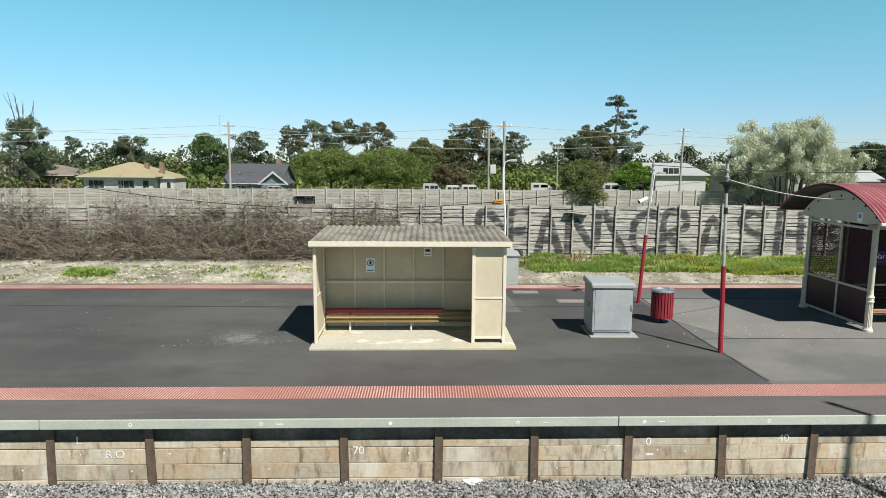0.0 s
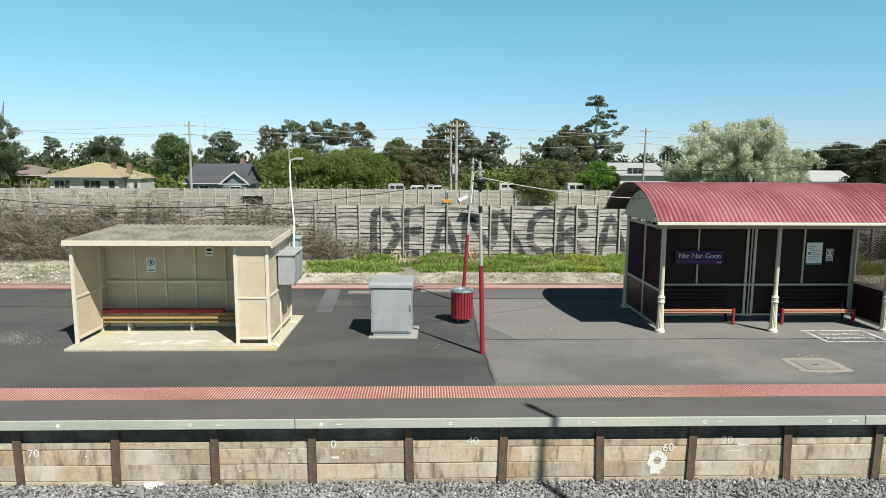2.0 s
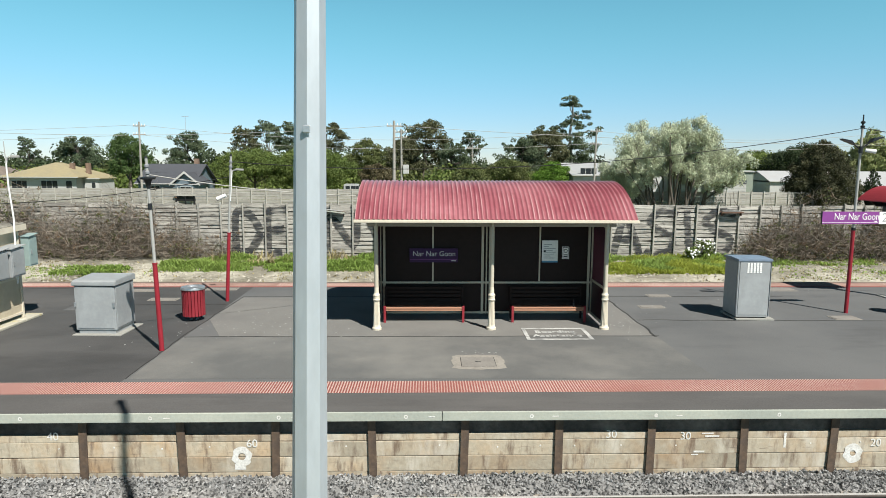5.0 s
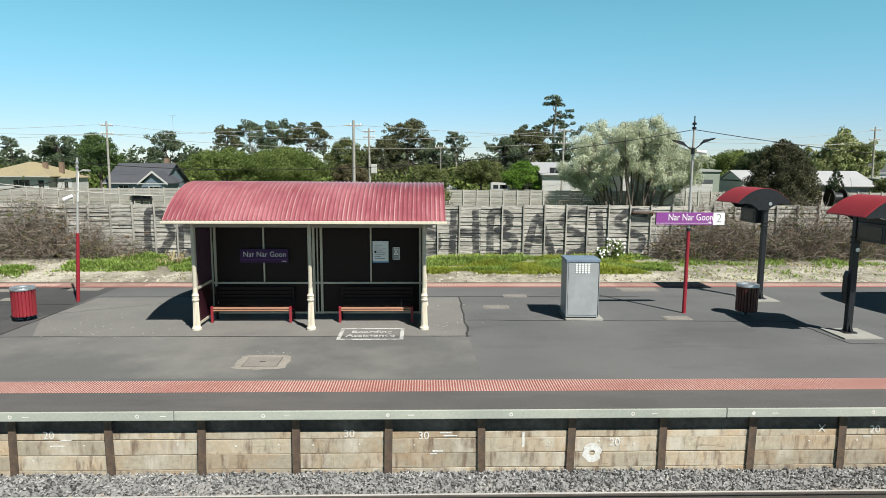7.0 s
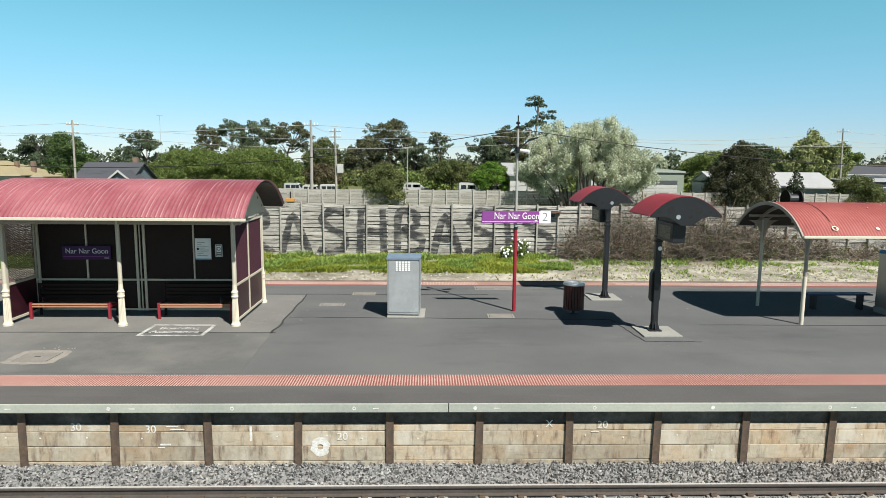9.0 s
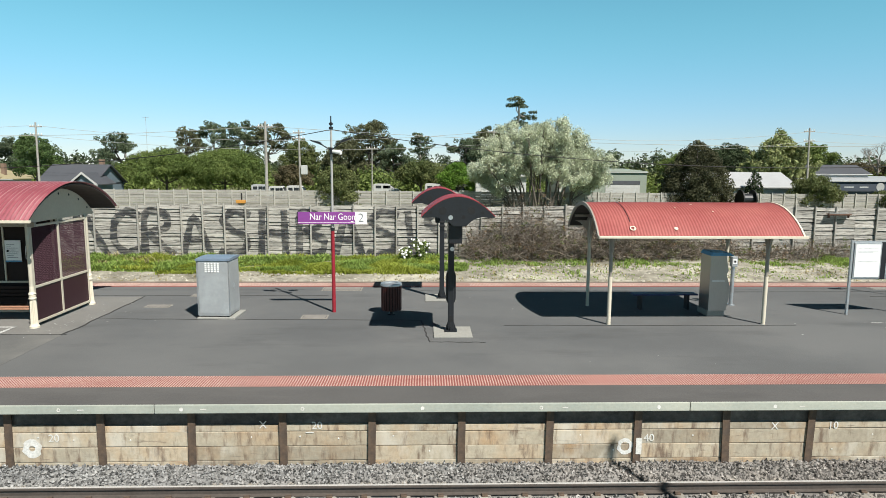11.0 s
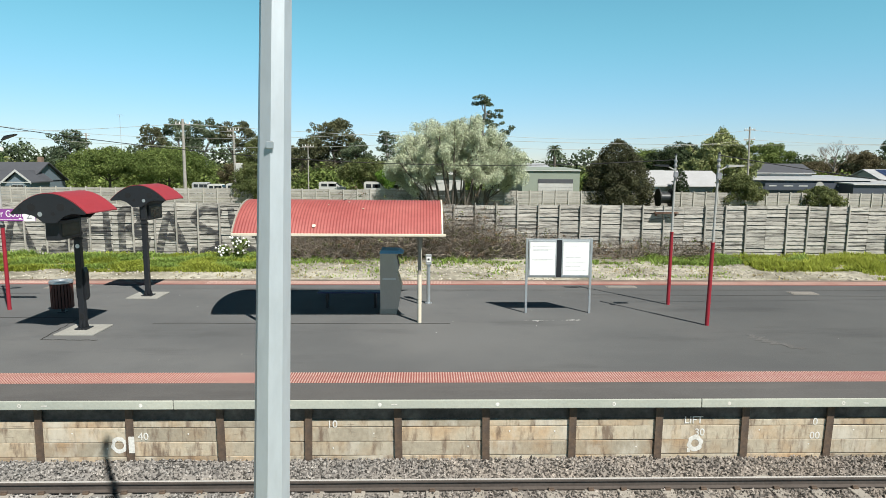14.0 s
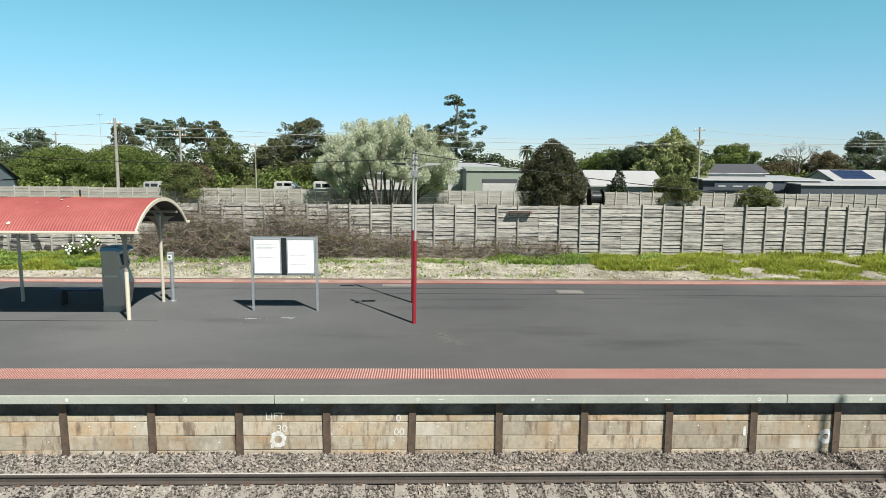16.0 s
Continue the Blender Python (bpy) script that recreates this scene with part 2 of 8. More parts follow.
def add_rib_glints(m, pitch, x0, colour):
    """Paler colour along the crests of a corrugated sheet, broken up along each rib: highlights painted in."""
    n, l = m.node_tree.nodes, m.node_tree.links
    bsdf = n["Principled BSDF"]
    before = bsdf.inputs["Base Color"].links[0].from_socket
    co4, sp4 = n.new("ShaderNodeTexCoord"), n.new("ShaderNodeSeparateXYZ")
    steps = []
    for op, v in (("SUBTRACT", x0), ("MULTIPLY", 2 * math.pi / pitch), ("COSINE", 0.0)):
        k = n.new("ShaderNodeMath")
        k.operation, k.inputs[1].default_value = op, v
        steps.append(k)
    l.new(co4.outputs["Object"], sp4.inputs[0])
    l.new(sp4.outputs["X"], steps[0].inputs[0])
    l.new(steps[0].outputs[0], steps[1].inputs[0])
    l.new(steps[1].outputs[0], steps[2].inputs[0])
    # worn: noise that breaks the painted highlights up along each rib
    crest, worn, noise4, mp4, both = n.new("ShaderNodeMapRange"), n.new("ShaderNodeMapRange"), n.new("ShaderNodeTexNoise"), n.new("ShaderNodeMapping"), n.new("ShaderNodeMath")
    crest.inputs[1].default_value, crest.inputs[2].default_value = 0.55, 0.95
    worn.inputs[1].default_value, worn.inputs[2].default_value, worn.inputs[4].default_value = 0.42, 0.62, 0.8
    mp4.inputs["Scale"].default_value = (5, 0.7, 0.7)
    noise4.inputs["Scale"].default_value, noise4.inputs["Detail"].default_value = 1.3, 5
    l.new(co4.outputs["Object"], mp4.inputs[0])
    l.new(mp4.outputs[0], noise4.inputs["Vector"])
    l.new(noise4.outputs["Fac"], worn.inputs[0])
    l.new(steps[2].outputs[0], crest.inputs[0])
    both.operation = "MULTIPLY"
    l.new(crest.outputs[0], both.inputs[0])
    l.new(worn.outputs[0], both.inputs[1])
    mx = n.new("ShaderNodeMix")
    mx.data_type = "RGBA"
    mx.inputs["B"].default_value = (*colour, 1)
    l.new(both.outputs[0], mx.inputs["Factor"])
    l.new(before, mx.inputs["A"])
    l.new(mx.outputs["Result"], bsdf.inputs["Base Color"])


# pale pink on the crests paints the ribs' glints
add_rib_glints(RED_ROOF, 0.107, 8.45, (0.50, 0.30, 0.30))
RED_ROOF_MATT = mat("faded_red_roof_matt", (0.300, 0.075, 0.070), 0.6, 0.1, 0.5, 10, 0.05, second=(0.33, 0.10, 0.09), cover=0.55)
RED = mat("signal_red_paint", (0.270, 0.018, 0.030), 0.45, 0.1, 1.5, 15, 0.05)
RED_WOOD = mat("red_slat_paint", (0.250, 0.024, 0.034), 0.5, 0.12, 1.5, 20, 0.1)
# spine and end-wall maroon: a shaded and a lit copy, light in the colour
MAROON = mat("dark_maroon_panel", (0.018, 0.0105, 0.0095), 0.6, 0.15, 1.0, 10, 0.05, spec=0.2)
MAROON_LIT = mat("lit_maroon_panel", (0.030, 0.0075, 0.013), 0.4, 0.1, 1.0, 10, 0.05)
GREY_PAINT = mat("pale_grey_enamel", (0.302, 0.317, 0.324), 0.5, 0.06, 1.2, 12, 0.03, second=(0.36, 0.38, 0.39), cover=0.6)
STEEL = mat("galvanised_steel", (0.50, 0.52, 0.54), 0.42, 0.1, 3, 30, 0.03, metal=0.75)
STAINLESS = mat("brushed_steel", (0.36, 0.355, 0.345), 0.35, 0.06, 1, 60, 0.03, metal=0.9, stretch=(1, 1, 0.1))
POLE_GREY = mat("grey_pole_paint", (0.36, 0.36, 0.345), 0.5, 0.08, 2, 20, 0.03)
CHARCOAL = mat("charcoal_enamel", (0.015, 0.0165, 0.020), 0.45, 0.1, 1.5, 15, 0.03)
BLACK = mat("black_rubber", (0.012, 0.012, 0.013), 0.6, 0.1, 2, 20, 0)
WHITE = mat("white_paint", (0.80, 0.80, 0.78), 0.6, 0.05, 1, 10, 0)
WHITE_WORN = mat("worn_white_paint", (0.52, 0.52, 0.50), 0.85, 0.25, 3.5, 25, 0, second=(0.20, 0.20, 0.195), cover=0.54, soft=0.1)
PURPLE = mat("purple_sign", (0.24, 0.06, 0.27), 0.4, 0.04, 1, 8, 0)
# the sign's purple again, darkened by the shelter's shade in the colour
PURPLE_SHADED = mat("shaded_purple_sign", (0.040, 0.013, 0.066), 0.5, 0.04, 1, 8, 0, spec=0.25)
SLEEPER = mat("track_sleeper_concrete", (0.30, 0.275, 0.24), 0.9, 0.15, 2, 20, 0.2, each=0.12)
RAIL_RUST = mat("rail_rust", (0.075, 0.062, 0.054), 0.75, 0.2, 2, 20, 0.1)
RAIL_TOP = mat("rail_polished", (0.62, 0.61, 0.59), 0.35, 0.08, 1, 20, 0.0, metal=0.35)


# ---- mesh helpers ----
def box(bm, x0, x1, y0, y1, z0, z1, bevel=0.0):
    r = bmesh.ops.create_cube(bm, size=1.0, matrix=Matrix.LocRotScale(((x0 + x1) / 2, (y0 + y1) / 2, (z0 + z1) / 2), None, (x1 - x0, y1 - y0, z1 - z0)))
    if bevel:
        edges = list({e for v in r["verts"] for e in v.link_edges})
        bmesh.ops.bevel(bm, geom=edges, offset=bevel, segments=2, affect="EDGES", profile=0.6)
    return bm


def tube(bm, p, q, r0, r1=None, n=12, caps=True):
    p, q = Vector(p), Vector(q)
    d = q - p
    m = Matrix.Translation((p + q) / 2) @ d.to_track_quat("Z", "Y").to_matrix().to_4x4()
    bmesh.ops.create_cone(bm, cap_ends=caps, segments=n, radius1=r0, radius2=r0 if r1 is None else r1, depth=d.length, matrix=m)
    return bm


def lathe(bm, profile, n=20, x=0.0, y=0.0):
    """A turned form from (radius, height) pairs."""
    rings = [[bm.verts.new((x + r * math.cos(2 * math.pi * i / n), y + r * math.sin(2 * math.pi * i / n), z)) for i in range(n)] for r, z in profile]
    for a, b in zip(rings, rings[1:]):
        for i in range(n):
            bm.faces.new((a[i], a[(i + 1) % n], b[(i + 1) % n], b[i]))
    bm.faces.new(rings[0][::-1])
    bm.faces.new(rings[-1])
    return bm


def prism(bm, outline, axis, a, b):
    """Extrudes an outline (pairs) along an axis from a to b. axis x: pairs are (y, z); y: (x, z); z: (x, y)."""
    def at(u, v, w):
        return {"x": (w, u, v), "y": (u, w, v), "z": (u, v, w)}[axis]
    lo = [bm.verts.new(at(u, v, a)) for u, v in outline]
    hi = [bm.verts.new(at(u, v, b)) for u, v in outline]
    bm.faces.new(lo[::-1])
    bm.faces.new(hi)
    for i in range(len(outline)):
        j = (i + 1) % len(outline)
        bm.faces.new((lo[i], lo[j], hi[j], hi[i]))
    bmesh.ops.recalc_face_normals(bm, faces=bm.faces[:])
    return bm


def part(name, bm, material, parent=None, label="", smooth=False):
    me = bpy.data.meshes.new(name)
    if smooth:
        for f in bm.faces:
            f.smooth = True
    bm.to_mesh(me)
    bm.free()
    me.materials.append(material)
    ob = new(name, me)
    if smooth:
        me.set_sharp_from_angle(angle=radians(40))
    ob.parent = parent
    return tagged(ob, label) if label else ob


def piece(name, me, parent, m):
    """An alike piece: an object of its own on a shared mesh."""
    ob = new(name, me)
    ob.parent = parent
    ob.matrix_basis = m
    return ob


def thing(name, label, category, at=(0, 0, 0), group="", kind="", turn=0.0):
    ob = new(name)
    ob.empty_display_size = 0.2
    ob.matrix_basis = pose(*at, 0, 0, turn)
    return tagged(ob, label, category, group, kind)


def B(x0, x1, y0, y1, z0, z1, bevel=0.0):
    return box(bmesh.new(), x0, x1, y0, y1, z0, z1, bevel)


def T(p, q, r0, r1=None, n=12):
    return tube(bmesh.new(), p, q, r0, r1, n)


def mesh_from(name, verts, faces, material, smooth=False):
    me = bpy.data.meshes.new(name)
    me.from_pydata(verts, [], faces)
    me.materials.append(material)
    if smooth:
        me.polygons.foreach_set("use_smooth", [True] * len(me.polygons))
    return me


def text_part(name, words, size, material, parent, at, rx=90, rz=0, width=None, label="", bold=0.0, depth=0.002):
    cu = bpy.data.curves.new(name, "FONT")
    cu.body, cu.size, cu.align_x, cu.align_y, cu.extrude, cu.offset = words, size, "CENTER", "CENTER", depth, bold
    tmp = bpy.data.objects.new(name, cu)
    scene.collection.objects.link(tmp)
    me = bpy.data.meshes.new_from_object(tmp.evaluated_get(bpy.context.evaluated_depsgraph_get()))
    bpy.data.objects.remove(tmp)
    me.materials.clear()
    me.materials.append(material)
    if width:
        xs = [v.co.x for v in me.vertices]
        k = width / (max(xs) - min(xs))
        for v in me.vertices:
            v.co.x *= k
    ob = new(name, me)
    ob.parent = parent
    ob.matrix_basis = pose(*at, rx, 0, rz)
    return tagged(ob, label) if label else ob


# ---- ground, platform, track ----
X0, X1 = -48.0, 96.0
EDGE, BACK = 9.05, 20.45


def ground_height(x, y):
    """The land behind the platform: a low bed that rises gently to the fence and runs on level."""
    pts = ((-400, -1.6), (4, -1.35), (8, -1.3), (22, -1.25), (24.6, -1.06), (27.5, -0.8), (30.5, -0.62), (34, -0.7), (60, -0.95), (110, -1.0), (3000, -1.0))
    for (ya, za), (yb, zb) in zip(pts, pts[1:]):
        if y <= yb:
            z = za + (zb - za) * (y - ya) / (yb - ya)
            break
    return z + (0.05 * noise.noise(Vector((x * 0.5, y * 0.6, 0))) + 0.03 * noise.noise(Vector((x * 1.7, y * 1.9, 5))) if 22 < y < 60 else 0)


def make_ground():
    ys = [-400, -60, 0, 4, 8, 14, 20, 22] + [22 + 0.45 * i for i in range(1, 30)] + [36, 40, 50, 60, 75, 95, 120, 160, 250, 500, 1200, 3000]
    xs = [-3000, -900, -300, -120] + [-60 + 1.2 * i for i in range(134)] + [140, 300, 900, 3000]
    verts = [(x, y, ground_height(x, y)) for y in ys for x in xs]
    w = len(xs)
    faces = [(j * w + i, j * w + i + 1, (j + 1) * w + i + 1, (j + 1) * w + i) for j in range(len(ys) - 1) for i in range(w - 1)]
    me = mesh_from("ground", verts, faces, LAWN, True)
    me.materials.append(SOIL)
    for p in me.polygons:
        p.material_index = 1 if -70 < p.center.x < 110 and 21 < p.center.y < 31.5 else 0
    return tagged(new("ground", me), "rough ground of gravelly soil and mown grass", "ground", kind="structure")


make_ground()

platform = thing("platform", "asphalt railway platform with pale concrete coping", "platform", kind="structure")
part("surface", B(X0, 4.5, EDGE + 0.32, BACK - 0.3, -0.35, 0.0), ASPHALT, platform, "older brownish dark asphalt")
part("surface", B(4.5, X1, EDGE + 0.32, BACK - 0.3, -0.35, 0.0), ASPHALT_MID, platform, "greyer asphalt")
part("edge_strip", B(X0, X1, EDGE + 0.025, 9.916, -0.1, 0.009), ASPHALT_EDGE, platform, "greyer asphalt strip beside the coping")
part("fill", B(X0, X1, 9.75, BACK - 0.25, -1.5, -0.36), WALL_DARK, platform, "dark earth fill")
part("back_coping", B(X0, X1, BACK - 0.3, BACK, -0.22, 0.004, 0.01), BACK_COPING, platform, "brownish concrete kerb at the back")
part("back_wall", B(X0, X1, BACK - 0.24, BACK - 0.1, -1.5, -0.22), PANEL, platform)


def coping():
    joints = [-7.95 + 9.13 * k for k in range(-5, 12)]
    for a, b in zip(joints, joints[1:]):
        if b > X0 and a < X1:
            part("coping_block", B(max(a, X0) + 0.006, min(b, X1) - 0.006, EDGE, EDGE + 0.3, -0.15, 0.004, 0.012), COPING, platform)


coping()


def tactile(name, y0, y1, spans, label, x0, x1, bed_paint=None):
    """A strip of tactile paving with its raised studs on a 50 mm grid."""
    strip = thing(name, label, "tactile paving", kind="structure")
    part("tile_bed", B(x0, x1, y0, y1, -0.05, 0.008), bed_paint or TACTILE, strip)
    if bed_paint:
        part("red_line", B(x0, x1, y0 - 0.11, y0, -0.05, 0.0075), TACTILE, strip, "thin red painted line")
    verts, faces = [], []
    rows = int(round((y1 - y0) / 0.05))
    for a, b in spans:
        for i in range(int((b - a) / 0.05)):
            for j in range(rows):
                cx, cy, k = a + 0.05 * i + 0.025, y0 + 0.05 * j + 0.025, len(verts)
                for r, z in ((0.0165, 0.0075), (0.0115, 0.014)):
                    verts.extend((cx + r * u, cy + r * v, z) for u, v in ((1, 0), (0.5, 0.9), (-0.5, 0.9), (-1, 0), (-0.5, -0.9), (0.5, -0.9)))
                faces.append(tuple(k + 6 + q for q in range(6)))
                faces.extend((k + q, k + (q + 1) % 6, k + 6 + (q + 1) % 6, k + 6 + q) for q in range(6))
    studs = new("studs", mesh_from("studs", verts, faces, TACTILE_DOT))
    studs.parent = strip
    tagged(studs, "pale worn studs", kind="stuff")


tactile("tactile_paving", 9.916, 10.5, [(-12.5, 51.0)], "red tactile paving strip with pale raised studs", X0, X1)


def retaining_wall():
    wall = thing("platform_wall", "platform face of stained concrete sleepers between rusty steel posts", "retaining wall", kind="structure")
    part("beam", B(X0, X1, 9.285, 9.40, -0.452, -0.155), WALL_DARK, wall, "dark beam under the coping, part of its shade in the colour")
    step, first = 1.549, -0.14
    post_me = bmesh.new()
    prism(post_me, [(-0.065, -0.02), (0.065, -0.02), (0.065, 0.0), (0.012, 0.0), (0.012, 0.12), (-0.012, 0.12), (-0.012, 0.0), (-0.065, 0.0)], "z", -1.5, -0.2)
    me = bpy.data.meshes.new("post")
    post_me.to_mesh(me)
    post_me.free()
    me.materials.append(WALL_POST)
    boards = []
    for z0, z1 in ((-0.56, -0.44), (-0.825, -0.566), (-1.09, -0.831), (-1.4, -1.096)):
        bm = B(-step / 2 + 0.02, step / 2 - 0.02, -0.045, 0.045, z0, z1, 0.012)
        bme = bpy.data.meshes.new("concrete_sleeper")
        bm.to_mesh(bme)
        bm.free()
        bme.materials.append(PANEL)
        boards.append(bme)
    rng = random.Random(5)
    k = int((X0 - first) / step)
    while first + k * step < X1:
        x = first + k * step
        piece("post", me, wall, pose(x, 9.225, 0, rng.uniform(-0.6, 0.6), rng.uniform(-1.5, 1.5), 0))
        for bme in boards:
            piece("concrete_sleeper", bme, wall, pose(x + step / 2, 9.29 + rng.uniform(-0.004, 0.004), rng.uniform(-0.006, 0.006), 0, rng.uniform(-0.25, 0.25), 0))
        k += 1


retaining_wall()


def track():
    """Two rails on concrete sleepers in crushed stone."""
    ballast = thing("ballast_bed", "grey crushed stone ballast along the track", "ballast", kind="structure")

    def bed(x, y):
        z = -1.245 + 0.018 * noise.noise(Vector((x * 1.1, y * 1.3, 2)))
        if y > 8.5:
            z += 0.07 * min(1, (y - 8.5) / 0.5) + 0.035 * max(0.0, noise.noise(Vector((x * 0.35, y, 7))))
        return z
    xs = [X0 + 0.6 * i for i in range(int((X1 - X0) / 0.6) + 1)]
    ys = [3.5, 5.5, 6.4, 6.9, 7.4, 7.9, 8.2, 8.5, 8.7, 8.9, 9.1, 9.3, 9.46]
    verts = [(x, y, bed(x, y)) for y in ys for x in xs]
    w = len(xs)
    faces = [(j * w + i, j * w + i + 1, (j + 1) * w + i + 1, (j + 1) * w + i) for j in range(len(ys) - 1) for i in range(w - 1)]
    base = new("bed", mesh_from("bed", verts, faces, BALLAST, True))
    base.parent = ballast
    rng = np.random.default_rng(3)
    n = 112000
    cx, cy = rng.uniform(-11.5, 51.5, n), rng.uniform(7.2, 9.44, n)
    near_rail = (np.abs(cy - 8.31) < 0.1)
    cx, cy = cx[~near_rail], cy[~near_rail]
    n = len(cx)
    octa = np.array([(1, 0, 0), (0, 1, 0), (-1, 0, 0), (0, -1, 0), (0, 0, 1), (0, 0, -1)], float)
    size = rng.uniform(0.013, 0.034, n)
    shape = octa[None] * rng.uniform(0.6, 1.25, (n, 6, 1)) + rng.normal(0, 0.22, (n, 6, 3))
    ang = np.stack([rng.uniform(0, 6.283, n), rng.uniform(-0.6, 0.6, n)], 1)
    c, s = np.cos(ang[:, 0]), np.sin(ang[:, 0])
    x, y, z = shape[..., 0], shape[..., 1], shape[..., 2]
    x, y = x * c[:, None] - y * s[:, None], x * s[:, None] + y * c[:, None]
    c, s = np.cos(ang[:, 1]), np.sin(ang[:, 1])
    y, z = y * c[:, None] - z * s[:, None], y * s[:, None] + z * c[:, None]
    zb = np.array([bed(a, b) for a, b in zip(cx, cy)]) + rng.uniform(-0.006, 0.03, n)
    v = np.stack([x * size[:, None] + cx[:, None], y * size[:, None] + cy[:, None], z * size[:, None] * 1.1 + zb[:, None]], -1).reshape(-1, 3)
    tri = np.array([(0, 1, 4), (1, 2, 4), (2, 3, 4), (3, 0, 4)])
    f = (tri[None] + 6 * np.arange(n)[:, None, None]).reshape(-1, 3)
    stones = new("stones", mesh_from("stones", v.tolist(), f.tolist(), BALLAST))
    stones.parent = ballast
    tagged(stones, "loose angular grey stones", kind="stuff")

    sleeper = bmesh.new()
    prism(sleeper, [(-0.13, -0.2), (0.13, -0.2), (0.105, 0.0), (-0.105, 0.0)], "y", 6.15, 8.72)
    bmesh.ops.bevel(sleeper, geom=sleeper.edges[:], offset=0.01, segments=1, affect="EDGES")
    sme = bpy.data.meshes.new("track_sleeper")
    sleeper.to_mesh(sme)
    sleeper.free()
    sme.materials.append(SLEEPER)
    clip = bmesh.new()
    box(clip, -0.05, 0.05, -0.035, 0.035, 0.0, 0.035, 0.01)
    tube(clip, (-0.045, 0, 0.04), (0.045, 0.01, 0.04), 0.013, n=6)
    cme = bpy.data.meshes.new("rail_clip")
    clip.to_mesh(cme)
    clip.free()
    cme.materials.append(WALL_POST)
    x = 37.41 - 0.624 * 90
    while x < 58:
        sl = new("track_sleeper", sme)
        sl.matrix_basis = pose(x, 0, -1.215, 0, 0, random.Random(int(x * 10)).uniform(-0.4, 0.4))
        tagged(sl, "pale worn concrete sleeper bedded in ballast", "sleeper", "sleepers of the track")
        for yc in (6.615, 6.805, 8.215, 8.405):
            piece("rail_clip", cme, sl, pose(0, yc, 0))
        x += 0.624
    outline = [(-0.07, 0), (0.07, 0), (0.07, 0.012), (0.012, 0.03), (0.010, 0.105), (0.034, 0.118), (0.034, 0.142), (0.028, 0.15), (-0.028, 0.15), (-0.034, 0.142), (-0.034, 0.118), (-0.010, 0.105), (-0.012, 0.03), (-0.07, 0.012)]
    for y in (6.71, 8.31):
        rail = thing("rail", "steel rail with rusty web and polished running top", "rail", (0, y, -1.215), "rails of the track")
        part("web", prism(bmesh.new(), outline, "x", X0, X1), RAIL_RUST, rail)
        part("running_surface", B(X0, X1, -0.012, 0.03, 0.1502, 0.1535), RAIL_TOP, rail, "bright polished top")


track()


# ---- timber fences ----
FENCE_Y, BAY = 30.6, 1.072
FENCE_FIRST = 0.02


# dark sheet behind the boards: the shade in their gaps, painted
BACKING = mat("gap_shade_backing", (0.11, 0.104, 0.094), 0.95, 0.3, 1.0, 9, 0.2, stretch=(0.5, 1, 5))


def near_fence():
    fence = thing("sleeper_fence", "tall weathered grey timber fence with horizontal boards", "fence", kind="structure")
    rng = random.Random(11)
    pbm = B(-0.034, 0.034, -0.045, 0.045, -1.0, 2.05, 0.006)
    pme = bpy.data.meshes.new("post")
    pbm.to_mesh(pme)
    pbm.free()
    pme.materials.append(TIMBER_POST)
    boards = []
    part("backing", B(-42, 86, FENCE_Y + 0.07, FENCE_Y + 0.1, -1.0, 1.93), BACKING, fence, "one dark sheet added behind the boards for the gaps' shade")
    for k in range(12):
        bm = B(-BAY / 2 + 0.006, BAY / 2 - 0.006, -0.014, 0.014, -0.1 + 0.008 * (k % 6), 0.1 - 0.005 * (k % 2))
        for v in bm.verts:
            v.co.z += rng.uniform(-0.014, 0.014)
        me = bpy.data.meshes.new("board")
        bm.to_mesh(me)
        bm.free()
        me.materials.append(TIMBER)
        boards.append(me)
    rest_v, rest_f = [], []
    k0, k1 = int(-42 / BAY), int(86 / BAY)
    for k in range(k0, k1):
        x = FENCE_FIRST + k * BAY
        lean, top = rng.uniform(-0.7, 0.7), 1.98 + 0.03 * math.sin(k * 0.7)
        if rng.random() < 0.92:
            piece("post", pme, fence, pose(x, FENCE_Y - 0.07, rng.uniform(-0.05, 0.05), rng.uniform(-0.5, 0.5), lean, 0))
        for j in range(13):
            z = top - 0.1 - j * 0.203 + rng.uniform(-0.012, 0.012)
            m = pose(x + BAY / 2, FENCE_Y + rng.choice((0.0, 0.0, 0.014, -0.012)), z, rng.uniform(-14, 0), rng.uniform(-1.0, 1.0), rng.uniform(-0.5, 0.5))
            me = rng.choice(boards)
            if -1 < x < 22.6 and j < 13:
                piece("board", me, fence, m)
            else:
                o = len(rest_v)
                rest_v.extend((m @ v.co)[:] for v in me.vertices)
                rest_f.extend(tuple(o + i for i in p.vertices) for p in me.polygons)
    rest = new("boards", mesh_from("boards", rest_v, rest_f, TIMBER))
    rest.parent = fence
    tagged(rest, kind="stuff")


near_fence()


def far_line(x):
    return 63.5 + (x + 14) * 0.074


